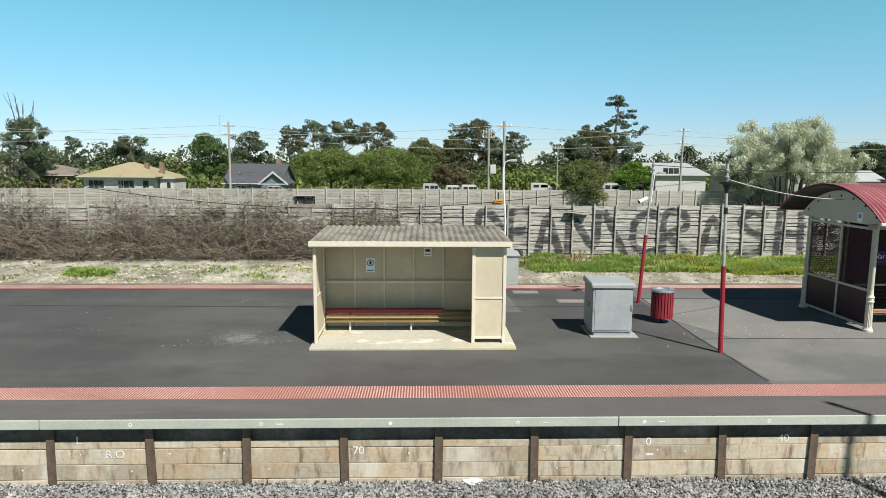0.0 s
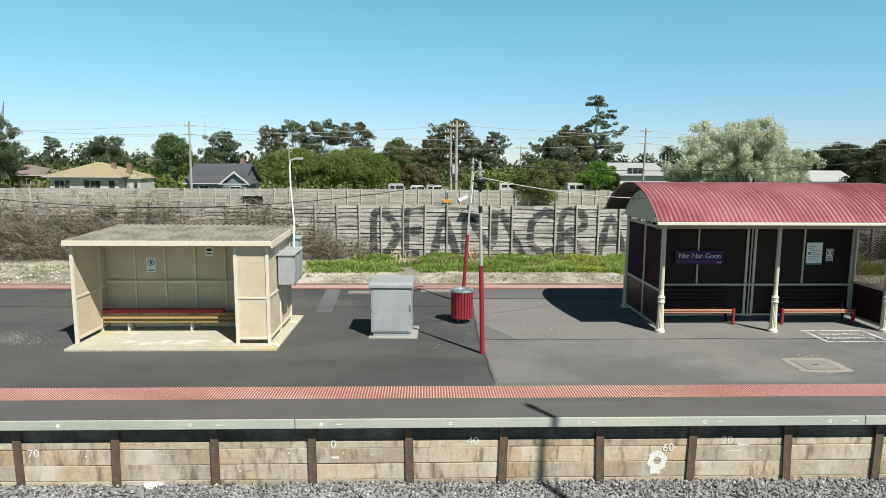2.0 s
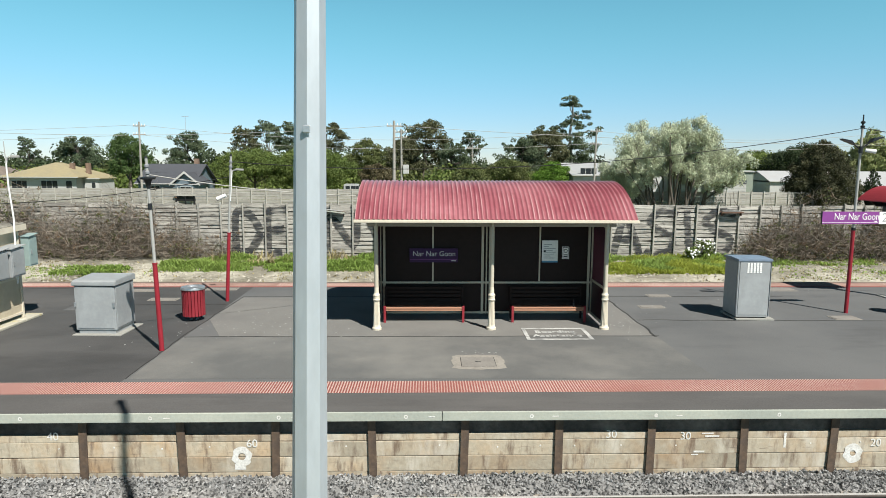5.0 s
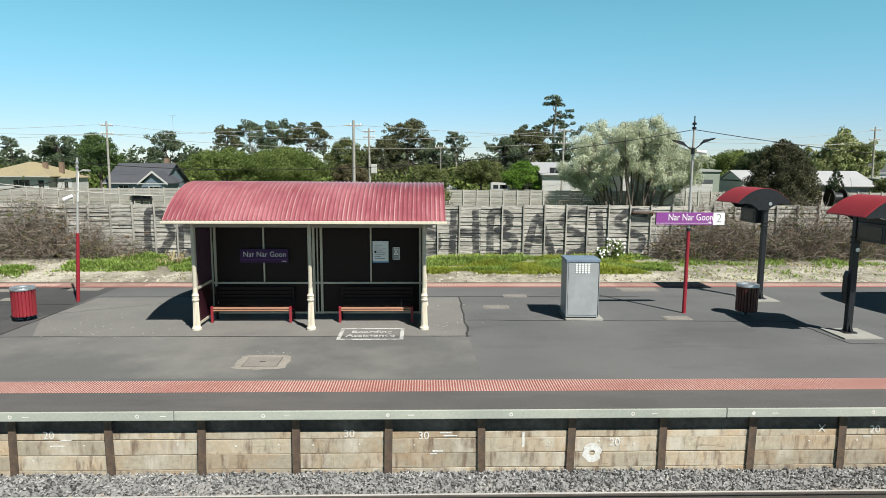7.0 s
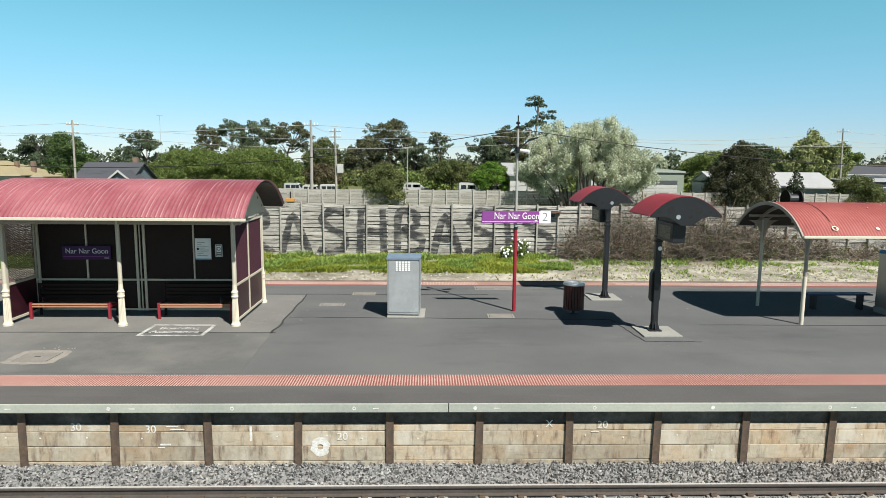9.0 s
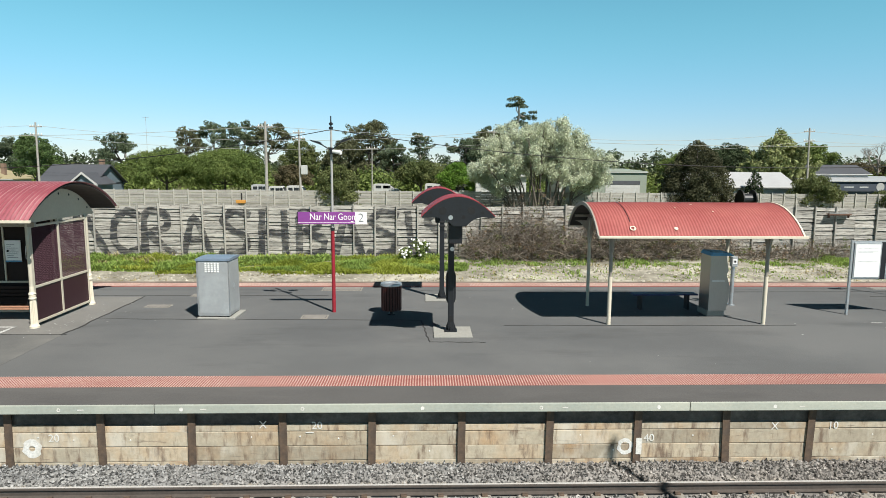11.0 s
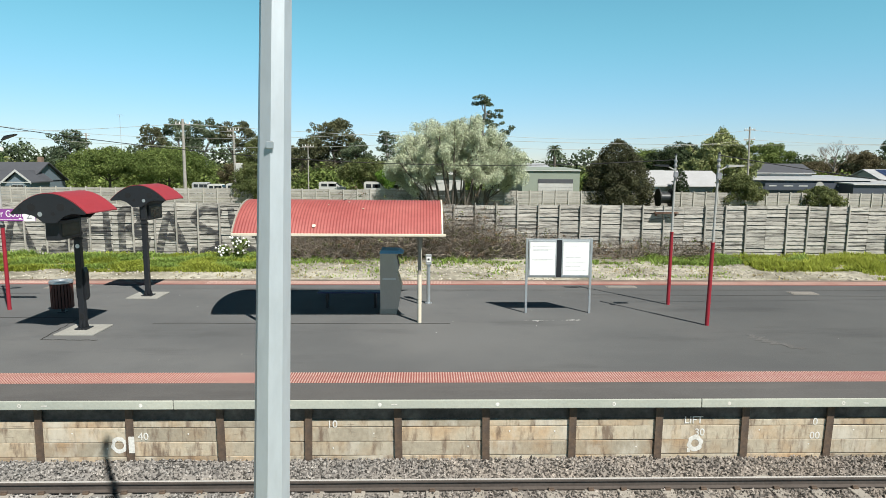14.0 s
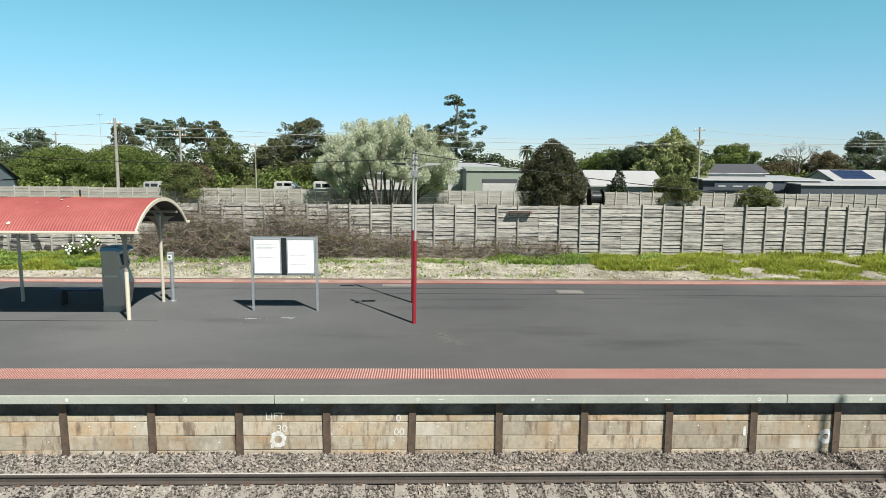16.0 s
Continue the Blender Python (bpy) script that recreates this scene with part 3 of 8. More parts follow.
def far_fence():
    fence = thing("far_fence", "lower weathered timber fence across the road", "fence", kind="structure")
    rng = random.Random(12)
    bm = bmesh.new()
    for j in range(9):
        z = 2.36 - 0.13 - j * 0.27
        box(bm, -0.72, 0.72, -0.02 + 0.02 * (j % 2), 0.02 + 0.02 * (j % 2), z - 0.125, z + 0.12)
    me = bpy.data.meshes.new("fence_panel")
    bm.to_mesh(me)
    bm.free()
    me.materials.append(FAR_TIMBER)
    pb = B(-0.05, 0.05, -0.05, 0.05, -0.3, 2.42)
    pme = bpy.data.meshes.new("post")
    pb.to_mesh(pme)
    pb.free()
    pme.materials.append(FAR_POST)
    turn = math.degrees(math.atan(0.074))
    x = -86.0
    while x < 112:
        zb = -0.9 - 0.0055 * (x + 14) if x > -14 else -0.9
        piece("fence_panel", me, fence, pose(x, far_line(x), zb + rng.uniform(-0.03, 0.03), 0, rng.uniform(-0.4, 0.4), turn))
        piece("post", pme, fence, pose(x + 0.72, far_line(x + 0.72) - 0.07, zb + rng.uniform(-0.02, 0.05), 0, rng.uniform(-0.8, 0.8), turn))
        x += 1.44
    return fence


far_fence()


# ---- platform things ----
def corrugated(bm, x0, x1, path, pitch=0.076, depth=0.017, per=6, thick=0.004):
    """A corrugated sheet whose waves run along a path of (y, z); waves are counted along x."""
    n = int((x1 - x0) / pitch * per)
    rows = []
    for i in range(n + 1):
        x = x0 + (x1 - x0) * i / n
        h = depth * 0.5 * math.cos(2 * math.pi * (x - x0) / pitch)
        row = []
        for k, (y, z) in enumerate(path):
            a, b = path[max(0, k - 1)], path[min(len(path) - 1, k + 1)]
            t = Vector((b[0] - a[0], b[1] - a[1])).normalized()
            row.append(bm.verts.new((x, y - t.y * h, z + t.x * h)))
        rows.append(row)
    for a, b in zip(rows, rows[1:]):
        for k in range(len(path) - 1):
            bm.faces.new((a[k], b[k], b[k + 1], a[k + 1]))
    return bm


def arc(y0, z0, y1, z1, rise, n=14):
    """A circular arc as (y, z) pairs from one eave to the other."""
    c = Vector((y1 - y0, z1 - z0))
    half = c.length / 2
    r = (half * half + rise * rise) / (2 * rise)
    mid = Vector(((y0 + y1) / 2, (z0 + z1) / 2))
    up = Vector((-c.y, c.x)).normalized()
    cen = mid + up * (rise - r)
    a0 = math.atan2(y0 - cen.x, z0 - cen.y)
    a1 = math.atan2(y1 - cen.x, z1 - cen.y)
    return [(cen.x + r * math.sin(a0 + (a1 - a0) * i / n), cen.y + r * math.cos(a0 + (a1 - a0) * i / n)) for i in range(n + 1)]


OCHRE = mat("ochre_bench_board", (0.22, 0.15, 0.06), 0.7, 0.15, 1.5, 14, 0.1)
OCHRE_PALE = mat("pale_ochre_rail", (0.36, 0.27, 0.12), 0.7, 0.1, 1.5, 14, 0.1)


def shelter_cream():
    s = thing("waiting_shelter", "small cream-painted waiting shelter with lichen-grey corrugated roof", "shelter")
    slab = part("slab", B(-4.42, 0.06, 12.72, 15.75, 0.0, 0.06, 0.015), SLAB, s, "yellow-stained concrete slab")
    x0, x1, yf, yb = -4.32, -0.18, 13.1, 15.3
    zt = 2.2
    for x, y in ((x0, yf), (-0.86, yf), (x1, yf), (x0, yb), (x1, yb)):
        part("post", B(x - 0.035, x + 0.035, y - 0.035, y + 0.035, 0.06, zt + 0.05, 0.006), CREAM_TRIM, s)
    ysp = 14.45
    part("back_panel", B(x0 + 0.04, x1 - 0.04, ysp, ysp + 0.02, 0.1, zt + 0.08), CREAM, s, "cream sheet spine wall")
    for x in (-3.60, -2.90, -2.20, -1.49, -0.77):
        part("rib", B(x - 0.02, x + 0.02, ysp - 0.04, ysp - 0.003, 0.1, zt, 0.004), CREAM_TRIM, s)
    part("mid_rail", B(x0 + 0.04, x1 - 0.04, ysp - 0.05, ysp - 0.042, 1.16, 1.22), CREAM_TRIM, s)
    for x, d in ((x0, 1), (x1, -1)):
        part("side_panel", B(x - 0.012, x + 0.012, yf + 0.04, yb - 0.04, 0.2, zt + 0.05), CREAM, s)
        part("side_rail", B(x - 0.03, x + 0.03, yf + 0.04, yb - 0.04, 1.06, 1.11, 0.004), CREAM_TRIM, s)
        part("side_rail", B(x - 0.03, x + 0.03, yf + 0.04, yb - 0.04, 0.15, 0.21, 0.004), CREAM_TRIM, s)
        part("side_post", B(x - 0.032, x + 0.032, 14.14, 14.2, 0.06, zt + 0.03, 0.004), CREAM_TRIM, s)
    part("front_panel", B(-0.825, x1 - 0.035, yf - 0.01, yf + 0.01, 0.2, zt), CREAM, s, "cream sheet front panel")
    part("front_rail", B(-0.825, x1 - 0.035, yf - 0.025, yf + 0.025, 1.06, 1.1, 0.004), CREAM_TRIM, s)
    part("front_rail", B(-0.825, x1 - 0.035, yf - 0.025, yf + 0.025, 0.16, 0.21, 0.004), CREAM_TRIM, s)
    part("fascia", B(-4.42, -0.04, 12.93, 12.98, 2.235, 2.345, 0.006), CREAM_TRIM, s)
    for x in (-4.4, -0.06):
        bm = bmesh.new()
        prism(bm, [(13.03, 2.18), (15.5, 2.28), (15.5, 2.42), (13.03, 2.32)], "x", x - 0.02, x + 0.02)
        part("barge_board", bm, CREAM_TRIM, s)
    part("ceiling_sheet", prism(bmesh.new(), [(13.04, 2.2), (15.48, 2.3), (15.48, 2.32), (13.04, 2.22)], "x", -4.37, -0.09), CREAM, s)
    bm = corrugated(bmesh.new(), -4.4, -0.06, [(12.985, 2.335), (13.8, 2.365), (14.7, 2.40), (15.55, 2.435)], 0.146, 0.04)
    part("roof_sheet", bm, FIBRO, s, "lichen-covered corrugated sheet", True)
    part("bench_seat", B(-4.27, -1.48, 14.1, 14.24, 0.502, 0.590, 0.006), RED_WOOD, s, "long red-painted bench board")
    part("bench_slat", B(-4.27, -0.3, 14.25, 14.4, 0.482, 0.512, 0.006), OCHRE, s, "ochre bench slat")
    part("bench_front", B(-4.25, -0.3, 14.1, 14.13, 0.326, 0.462, 0.004), OCHRE, s, "ochre-stained board under the seat")
    part("bench_rail", B(-4.25, -0.3, 14.06, 14.09, 0.387, 0.414, 0.004), OCHRE_PALE, s, "pale ochre rail")
    part("bench_rail", B(-4.25, -0.3, 14.06, 14.12, 0.285, 0.323, 0.004), OCHRE, s)
    for x in (-3.7, -2.25, -0.6):
        part("bench_leg", B(x - 0.02, x + 0.02, 14.14, 14.38, 0.06, 0.448), CREAM_TRIM, s)
    for x, z, w, h, bar in ((-3.23, 1.59, 0.21, 0.34, 1), (-1.86, 1.93, 0.19, 0.24, 0)):
        p = part("notice", B(x - w / 2, x + w / 2, ysp - 0.012, ysp - 0.004, z - h / 2, z + h / 2), WHITE, s, "small white safety notice")
        if bar:
            bm = bmesh.new()
            tube(bm, (x, ysp - 0.013, z + 0.06), (x, ysp - 0.017, z + 0.06), 0.085, n=24)
            part("disc", bm, SIGN_BLUE, p, "blue ring symbol")
            part("disc_face", T((x, ysp - 0.0175, z + 0.06), (x, ysp - 0.0195, z + 0.06), 0.06, n=24), WHITE, p)
            part("pictogram", B(x - 0.025, x + 0.03, ysp - 0.0225, ysp - 0.02, z + 0.02, z + 0.1), CHARCOAL, p)
            part("text_bar", B(x - 0.08, x + 0.08, ysp - 0.016, ysp - 0.013, z - 0.14, z - 0.11), SIGN_BLUE, p)
        else:
            part("text_bar", B(x - 0.06, x + 0.06, ysp - 0.016, ysp - 0.013, z - 0.01, z + 0.05), CHARCOAL, p)
            part("text_bar", B(x - 0.07, x + 0.07, ysp - 0.016, ysp - 0.013, z - 0.08, z - 0.06), CHARCOAL, p)
    return s


METER_GREEN = mat("pale_green_grey_enamel", (0.26, 0.34, 0.33), 0.5, 0.06, 1.2, 12, 0.03)
SIGN_BLUE = mat("sign_blue", (0.08, 0.25, 0.42), 0.5, 0.05, 2, 10, 0)


def service_box(at, w, d, h, label, material):
    s = thing("service_box", label, "electrical box", at)
    part("body", B(0, w, 0, d, 0, h, 0.015), material, s)
    part("lid", prism(bmesh.new(), [(-0.03, h), (d + 0.02, h + 0.05), (d + 0.02, h + 0.065), (-0.03, h + 0.015)], "x", -0.02, w + 0.04), material, s)
    part("door", B(w, w + 0.012, 0.03, d - 0.03, 0.04, h - 0.04, 0.005), material, s)
    part("latch", B(w + 0.012, w + 0.03, 0.05, 0.08, h * 0.4, h * 0.55, 0.004), STEEL, s, "small steel latch")
    return s


def cabinet_low():
    """The squat grey equipment cabinet with a thin overhanging lid on a concrete plinth."""
    s = thing("equipment_cabinet", "squat pale grey metal equipment cabinet with overhanging lid", "cabinet", (1.98, 13.78, 0), turn=-2)
    w, d, h = 0.93, 0.9, 1.14
    part("plinth", B(-0.05, w + 0.14, -0.1, d + 0.1, 0, 0.03, 0.008), CONCRETE, s, "thin concrete plinth")
    part("base", B(0.05, w - 0.03, 0.03, d - 0.02, 0.03, 0.13), GREY_PAINT, s)
    part("body", B(0, w, 0, d, 0.12, h, 0.015), GREY_PAINT, s)
    part("lid_gap", B(0.01, w - 0.01, 0.01, d - 0.01, h, h + 0.02), CHARCOAL, s)
    bm = bmesh.new()
    prism(bm, [(-0.04, h + 0.02), (d + 0.04, h + 0.02), (d + 0.04, h + 0.13), (d - 0.02, h + 0.17), (0.05, h + 0.14), (-0.04, h + 0.1)], "x", -0.04, w + 0.04)
    bmesh.ops.bevel(bm, geom=bm.edges[:], offset=0.012, segments=2, affect="EDGES")
    part("lid", bm, GREY_PAINT, s, "thin grey folded lid")
    part("door", B(0.05, w - 0.05, -0.012, 0.0, 0.16, h - 0.02, 0.006), GREY_PAINT, s)
    part("door", B(w, w + 0.012, 0.05, d - 0.05, 0.16, h - 0.02, 0.006), GREY_PAINT, s)
    part("door", B(-0.012, 0, 0.05, d - 0.05, 0.16, h - 0.02, 0.006), GREY_PAINT, s)
    for x in (0.02, w - 0.02):
        part("handle", B(x - 0.02, x + 0.02, -0.035, -0.01, 0.66, 0.78, 0.006), STEEL, s, "steel handle")
    for z in (0.66, 0.73):
        part("warning_mark", B(-0.0145, -0.0122, 0.2, 0.5, z, z + 0.03), CHARCOAL, s, "small dark printed mark")
    return s


def cabinet_tall():
    s = thing("equipment_locker", "tall grey metal equipment locker with louvred vent", "cabinet", (18.07, 15.1, 0), turn=-2)
    w, d, h = 0.82, 0.8, 1.54
    part("plinth", B(-0.02, w + 0.14, -0.08, d + 0.08, 0, 0.05, 0.01), CONCRETE, s, "concrete plinth")
    part("skirt", B(0.03, w - 0.03, 0.03, d - 0.03, 0.05, 0.12), BLACK, s)
    part("body", B(0, w, 0, d, 0.08, h, 0.012), GREY_PAINT, s)
    part("roof", prism(bmesh.new(), [(-0.03, h), (d + 0.03, h), (d + 0.03, h + 0.05), (d / 2, h + 0.07), (-0.03, h + 0.05)], "x", -0.03, w + 0.03), ROOF_GREY, s, "blue-grey weathered top")
    part("door", B(0.03, w - 0.03, -0.014, 0.0, 0.14, h - 0.03, 0.006), GREY_PAINT, s)
    part("door", B(w, w + 0.014, 0.04, d - 0.04, 0.14, h - 0.03, 0.006), GREY_PAINT, s)
    part("door", B(-0.014, 0, 0.06, d - 0.04, 0.14, h - 0.03, 0.006), GREY_PAINT, s)
    for x in (-0.012, w + 0.002):
        part("corner_strip", B(x, x + 0.01, -0.018, 0.03, 0.1, h - 0.01), STEEL, s, "bright corner strip")
    for r in range(5):
        for c in range(5):
            x, z = 0.21 + c * 0.08, 1.24 + r * 0.052
            part("vent_slot", B(x, x + 0.05, -0.022, -0.0142, z, z + 0.042), WHITE, s, "pale pressed louvre")
    part("handle", B(w + 0.014, w + 0.04, 0.3, 0.34, 0.75, 0.9, 0.006), STEEL, s, "steel handle")
    return s


ROOF_GREY = mat("blue_grey_top", (0.17, 0.22, 0.29), 0.4, 0.12, 1.5, 12, 0.03)
BIN_BROWN = mat("dark_brown_slats", (0.075, 0.022, 0.017), 0.5, 0.15, 2, 20, 0.05)


def slat_bin(name, at, slat, label, drum):
    s = thing(name, label, "rubbish bin", at, "litter bins of the platform")
    part("foot", B(-0.1, 0.1, -0.1, 0.1, 0, 0.02, 0.004), CHARCOAL, s)
    part("stem", T((0, 0, 0.02), (0, 0, 0.14), 0.045), CHARCOAL, s)
    part("drum", T((0, 0, 0.14), (0, 0, 0.83), 0.235, n=28), drum, s, "inner drum")
    me = bpy.data.meshes.new("slat")
    bm = B(-0.028, 0.028, -0.275, -0.25, 0.13, 0.8, 0.005)
    bm.to_mesh(me)
    bm.free()
    me.materials.append(slat)
    for i in range(22):
        piece("slat", me, s, pose(0, 0, 0, 0, 0, i * 360 / 22))
    bm = bmesh.new()
    lathe(bm, [(0.29, 0.8), (0.295, 0.83), (0.28, 0.865), (0.2, 0.88), (0.17, 0.87), (0.165, 0.84)], 28)
    part("rim", bm, STEEL, s, "bright galvanised rim", True)
    return s


def light_pole(at, red_top, top, kind, label, lean=0.0):
    s = thing("light_pole", label, "lamp post", at, "light poles of the platform")
    s.matrix_basis = pose(*at, 0, lean, 0)
    part("sleeve", T((0, 0, 0), (0, 0, red_top), 0.052, 0.047, 16), RED, s, "red painted lower sleeve")
    part("collar", T((0, 0, red_top), (0, 0, red_top + 0.03), 0.056, n=16), RED, s)
    part("shaft", T((0, 0, red_top), (0, 0, top), 0.034, 0.028, 14), POLE_GREY, s, "pale grey upper shaft")
    part("cap", T((0, 0, top), (0, 0, top + 0.05), 0.035, 0.02), CHARCOAL, s)
    for k in range(2):
        part("insulator", lathe(bmesh.new(), [(0.02, top - 0.2 - 0.14 * k), (0.048, top - 0.18 - 0.14 * k), (0.05, top - 0.14 - 0.14 * k), (0.022, top - 0.11 - 0.14 * k)], 12), INK_GREY, s, "grey insulator", True)
    if kind == "cap":
        part("lamp_head", lathe(bmesh.new(), [(0.035, top - 0.62), (0.05, top - 0.52), (0.085, top - 0.44), (0.15, top - 0.42), (0.155, top - 0.39), (0.05, top - 0.37)], 18), CHARCOAL, s, "flat round dark lamp head", True)
        part("joint", T((0, 0, top - 1.05), (0, 0, top - 0.92), 0.042, n=12), CHARCOAL, s)
    if kind == "camera":
        part("bracket", T((0, 0, 3.1), (-0.14, -0.05, 3.02), 0.014), POLE_GREY, s)
        hood = part("camera_housing", T((-0.1, -0.06, 3.06), (-0.33, -0.1, 2.94), 0.055, 0.06, 14), WHITE, s, "white cylinder security camera")
        part("lens_cover", T((-0.33, -0.1, 2.94), (-0.345, -0.103, 2.932), 0.05, 0.045, 14), BLACK, hood)
        part("loose_conduit", T((0.03, -0.03, 2.9), (0.05, -0.03, 3.75), 0.014, n=8), WHITE, s, "white conduit tied to the pole")
        part("lamp_arm", T((0, 0, top - 0.42), (0.18, 0, top - 0.36), 0.018), POLE_GREY, s)
        part("lamp_head", B(0.15, 0.36, -0.05, 0.05, top - 0.38, top - 0.33, 0.012), POLE_GREY, s, "small pale lamp head")
    if kind in ("arm_left", "arm_right"):
        g = -1 if kind == "arm_left" else 1
        part("arm", T((0, 0, top - 0.42), (0.24 * g, 0, top - 0.3), 0.018), POLE_GREY, s)
        part("lamp_head", prism(bmesh.new(), [(0.2 * g, top - 0.33), (0.6 * g, top - 0.3), (0.62 * g, top - 0.26), (0.22 * g, top - 0.26)], "y", -0.08, 0.08), POLE_GREY if g > 0 else CHARCOAL, s, "flat lamp head")
        part("junction_box", B(-0.06, 0.06, -0.1, -0.03, top - 0.62, top - 0.46, 0.01), INK_GREY, s, "small grey junction box")
    return s


def station_sign():
    s = thing("station_sign", "purple station name sign on a red post", "sign", (21.49, 15.86, 0))
    part("sleeve", T((0, 0, 0), (0, 0, 2.3), 0.052, 0.048, 16), RED, s, "red painted post")
    part("collar", T((0, 0, 2.26), (0, 0, 2.34), 0.056, n=16), CHARCOAL, s)
    part("shaft", T((0, 0, 2.3), (0, 0, 5.0), 0.036, 0.028, 14), POLE_GREY, s, "grey upper pole")
    board = part("name_board", B(-0.92, 0.93, -0.075, -0.045, 2.44, 2.765, 0.004), PURPLE, s, "purple name board")
    text_part("lettering", "Nar Nar Goon", 0.25, WHITE, board, (0.01, -0.078, 2.63), width=1.2, bold=0.0005)
    part("pale_strip", B(-0.92, 0.6, -0.0775, -0.0755, 2.475, 2.485), WHITE, board)
    part("text_bar", B(0.5, 0.57, -0.0777, -0.0755, 2.495, 2.52), WHITE, board)
    part("edge_strip", B(-0.935, -0.92, -0.08, -0.04, 2.44, 2.765), CHARCOAL, board)
    num = part("number_panel", B(0.62, 0.93, -0.08, -0.0752, 2.44, 2.765), WHITE, board, "white platform number panel")
    text_part("numeral", "2", 0.33, INK_GREY, num, (0.775, -0.083, 2.605), bold=-0.005)
    for z in (2.5, 2.7):
        part("clamp", B(-0.05, 0.05, -0.05, 0.045, z - 0.015, z + 0.015), STEEL, s)
    part("hub", T((0, 0, 4.3), (0, 0, 4.48), 0.05, n=12), CHARCOAL, s)
    for sgn, lift in ((-1, 0.0), (1, 0.06)):
        part("lamp_arm", T((0, 0, 4.4), (0.26 * sgn, -0.02, 4.56 + lift), 0.016), CHARCOAL, s)
        part("lamp_head", prism(bmesh.new(), [(0.2 * sgn, 4.52 + lift), (0.52 * sgn, 4.64 + lift), (0.56 * sgn, 4.68 + lift), (0.3 * sgn, 4.63 + lift)], "y", -0.09, 0.07), CHARCOAL, s, "flat dark lamp head")
    part("camera_housing", T((0.06, -0.1, 4.38), (0.28, -0.2, 4.34), 0.045, 0.055, 14), WHITE, s, "small white security camera")
    part("mast_head", T((0, 0, 5.0), (0, 0, 5.3), 0.02, 0.016, 8), CHARCOAL, s)
    for z in (4.95, 5.06):
        part("insulator", lathe(bmesh.new(), [(0.02, z), (0.055, z + 0.02), (0.055, z + 0.06), (0.02, z + 0.08)], 12), CHARCOAL, s, "dark insulator", True)
    return s


def totem(at, label, turn=0.0, unit_fitted=True):
    """A charcoal information post: a column under one end of a curved red hood, a boxed display hung between its two fins."""
    s = thing("information_post", label, "information post", at, "hooded information posts", turn=turn)
    part("footing", B(-0.42, 0.5, -0.55, 0.4, 0, 0.035, 0.008), CONCRETE, s, "square concrete footing")
    part("base_plate", B(-0.15, 0.15, -0.15, 0.15, 0.035, 0.06), CHARCOAL, s)
    for a in range(4):
        bm = bmesh.new()
        prism(bm, [(0.06, 0.06), (0.14, 0.06), (0.06, 0.3)], "y", -0.008, 0.008)
        part("gusset", bm, CHARCOAL, s).rotation_euler.z = a * math.pi / 2
    part("column", B(-0.07, 0.07, -0.07, 0.07, 0.06, 3.1, 0.015), CHARCOAL, s)
    part("hatch", B(-0.05, 0.05, -0.078, -0.07, 0.28, 0.42, 0.003), BLACK, s, "black access hatch")
    unit = [(-0.075, 0.72), (0.075, 0.72), (0.118, 0.8), (0.118, 1.4), (0.075, 1.52), (-0.075, 1.52), (-0.118, 1.4), (-0.118, 0.8)]
    if unit_fitted:
        part("speaker_unit", prism(bmesh.new(), unit, "y", 0.0, 0.16), CHARCOAL, s, "black unit clamped behind the column")
    for z in (2.2, 2.32):
        part("clamp", B(-0.085, 0.085, -0.085, 0.085, z, z + 0.05, 0.006), BLACK, s)
    part("badge", T((0.02, -0.072, 2.05), (0.02, -0.08, 2.05), 0.05, n=20), WHITE, s, "round white badge")
    part("arm", B(-0.05, 0.05, -1.25, 0.1, 2.74, 2.84), CHARCOAL, s)
    xc, ws, tip, rise = 0.1, 0.8, 2.92, 0.43
    crest = [(xc + ws * u, tip + rise * (1 - u * u)) for u in [-1 + 0.1 * i for i in range(21)]]
    low = [(xc + 0.78, tip - 0.03), (xc + 0.5, tip - 0.01), (xc + 0.34, tip - 0.06), (xc + 0.24, tip - 0.14), (xc + 0.17, tip - 0.21), (xc - 0.1, tip - 0.21), (xc - 0.2, tip - 0.13), (xc - 0.33, tip - 0.05), (xc - 0.5, tip - 0.01), (xc - 0.78, tip - 0.03)]
    for y in (-1.27, 0.12):
        fin = part("fin", prism(bmesh.new(), crest + low, "y", y - 0.012, y + 0.012), CHARCOAL, s, "charcoal steel fin")
        for x, z, r, m in ((-0.6, 0.09, 0.034, BLACK), (-0.345, 0.13, 0.085, BLACK), (-0.17, -0.02, 0.05, STEEL), (0.11, -0.01, 0.042, BLACK), (0.28, 0.13, 0.085, BLACK), (0.53, 0.09, 0.036, BLACK)):
            part("porthole", T((xc + x, y - 0.015, tip + z), (xc + x, y + 0.015, tip + z), r, n=20), m, fin)
    bm = bmesh.new()
    top = [(xc + (x - xc) * 1.015, z + 0.012) for x, z in crest]
    prism(bm, top + [(x, z - 0.025) for x, z in top[::-1]], "y", -1.25, 0.1)
    part("hood", bm, RED_HOOD, s, "curved red sheet hood")
    box_part = part("display", B(-0.1, 0.2, -1.08, -0.16, 2.3, 2.74, 0.02), CHARCOAL, s, "boxed display under the hood")
    for x in (-0.104, 0.204):
        part("screen", B(x - 0.004, x + 0.004, -0.98, -0.26, 2.37, 2.66), SCREEN, box_part, "dull green-grey screen")
    return s


SCREEN = mat("dull_screen", (0.045, 0.05, 0.042), 0.25, 0.1, 2, 10, 0)
RED_HOOD = mat("red_hood_paint", (0.30, 0.035, 0.045), 0.5, 0.08, 0.8, 10, 0.03)


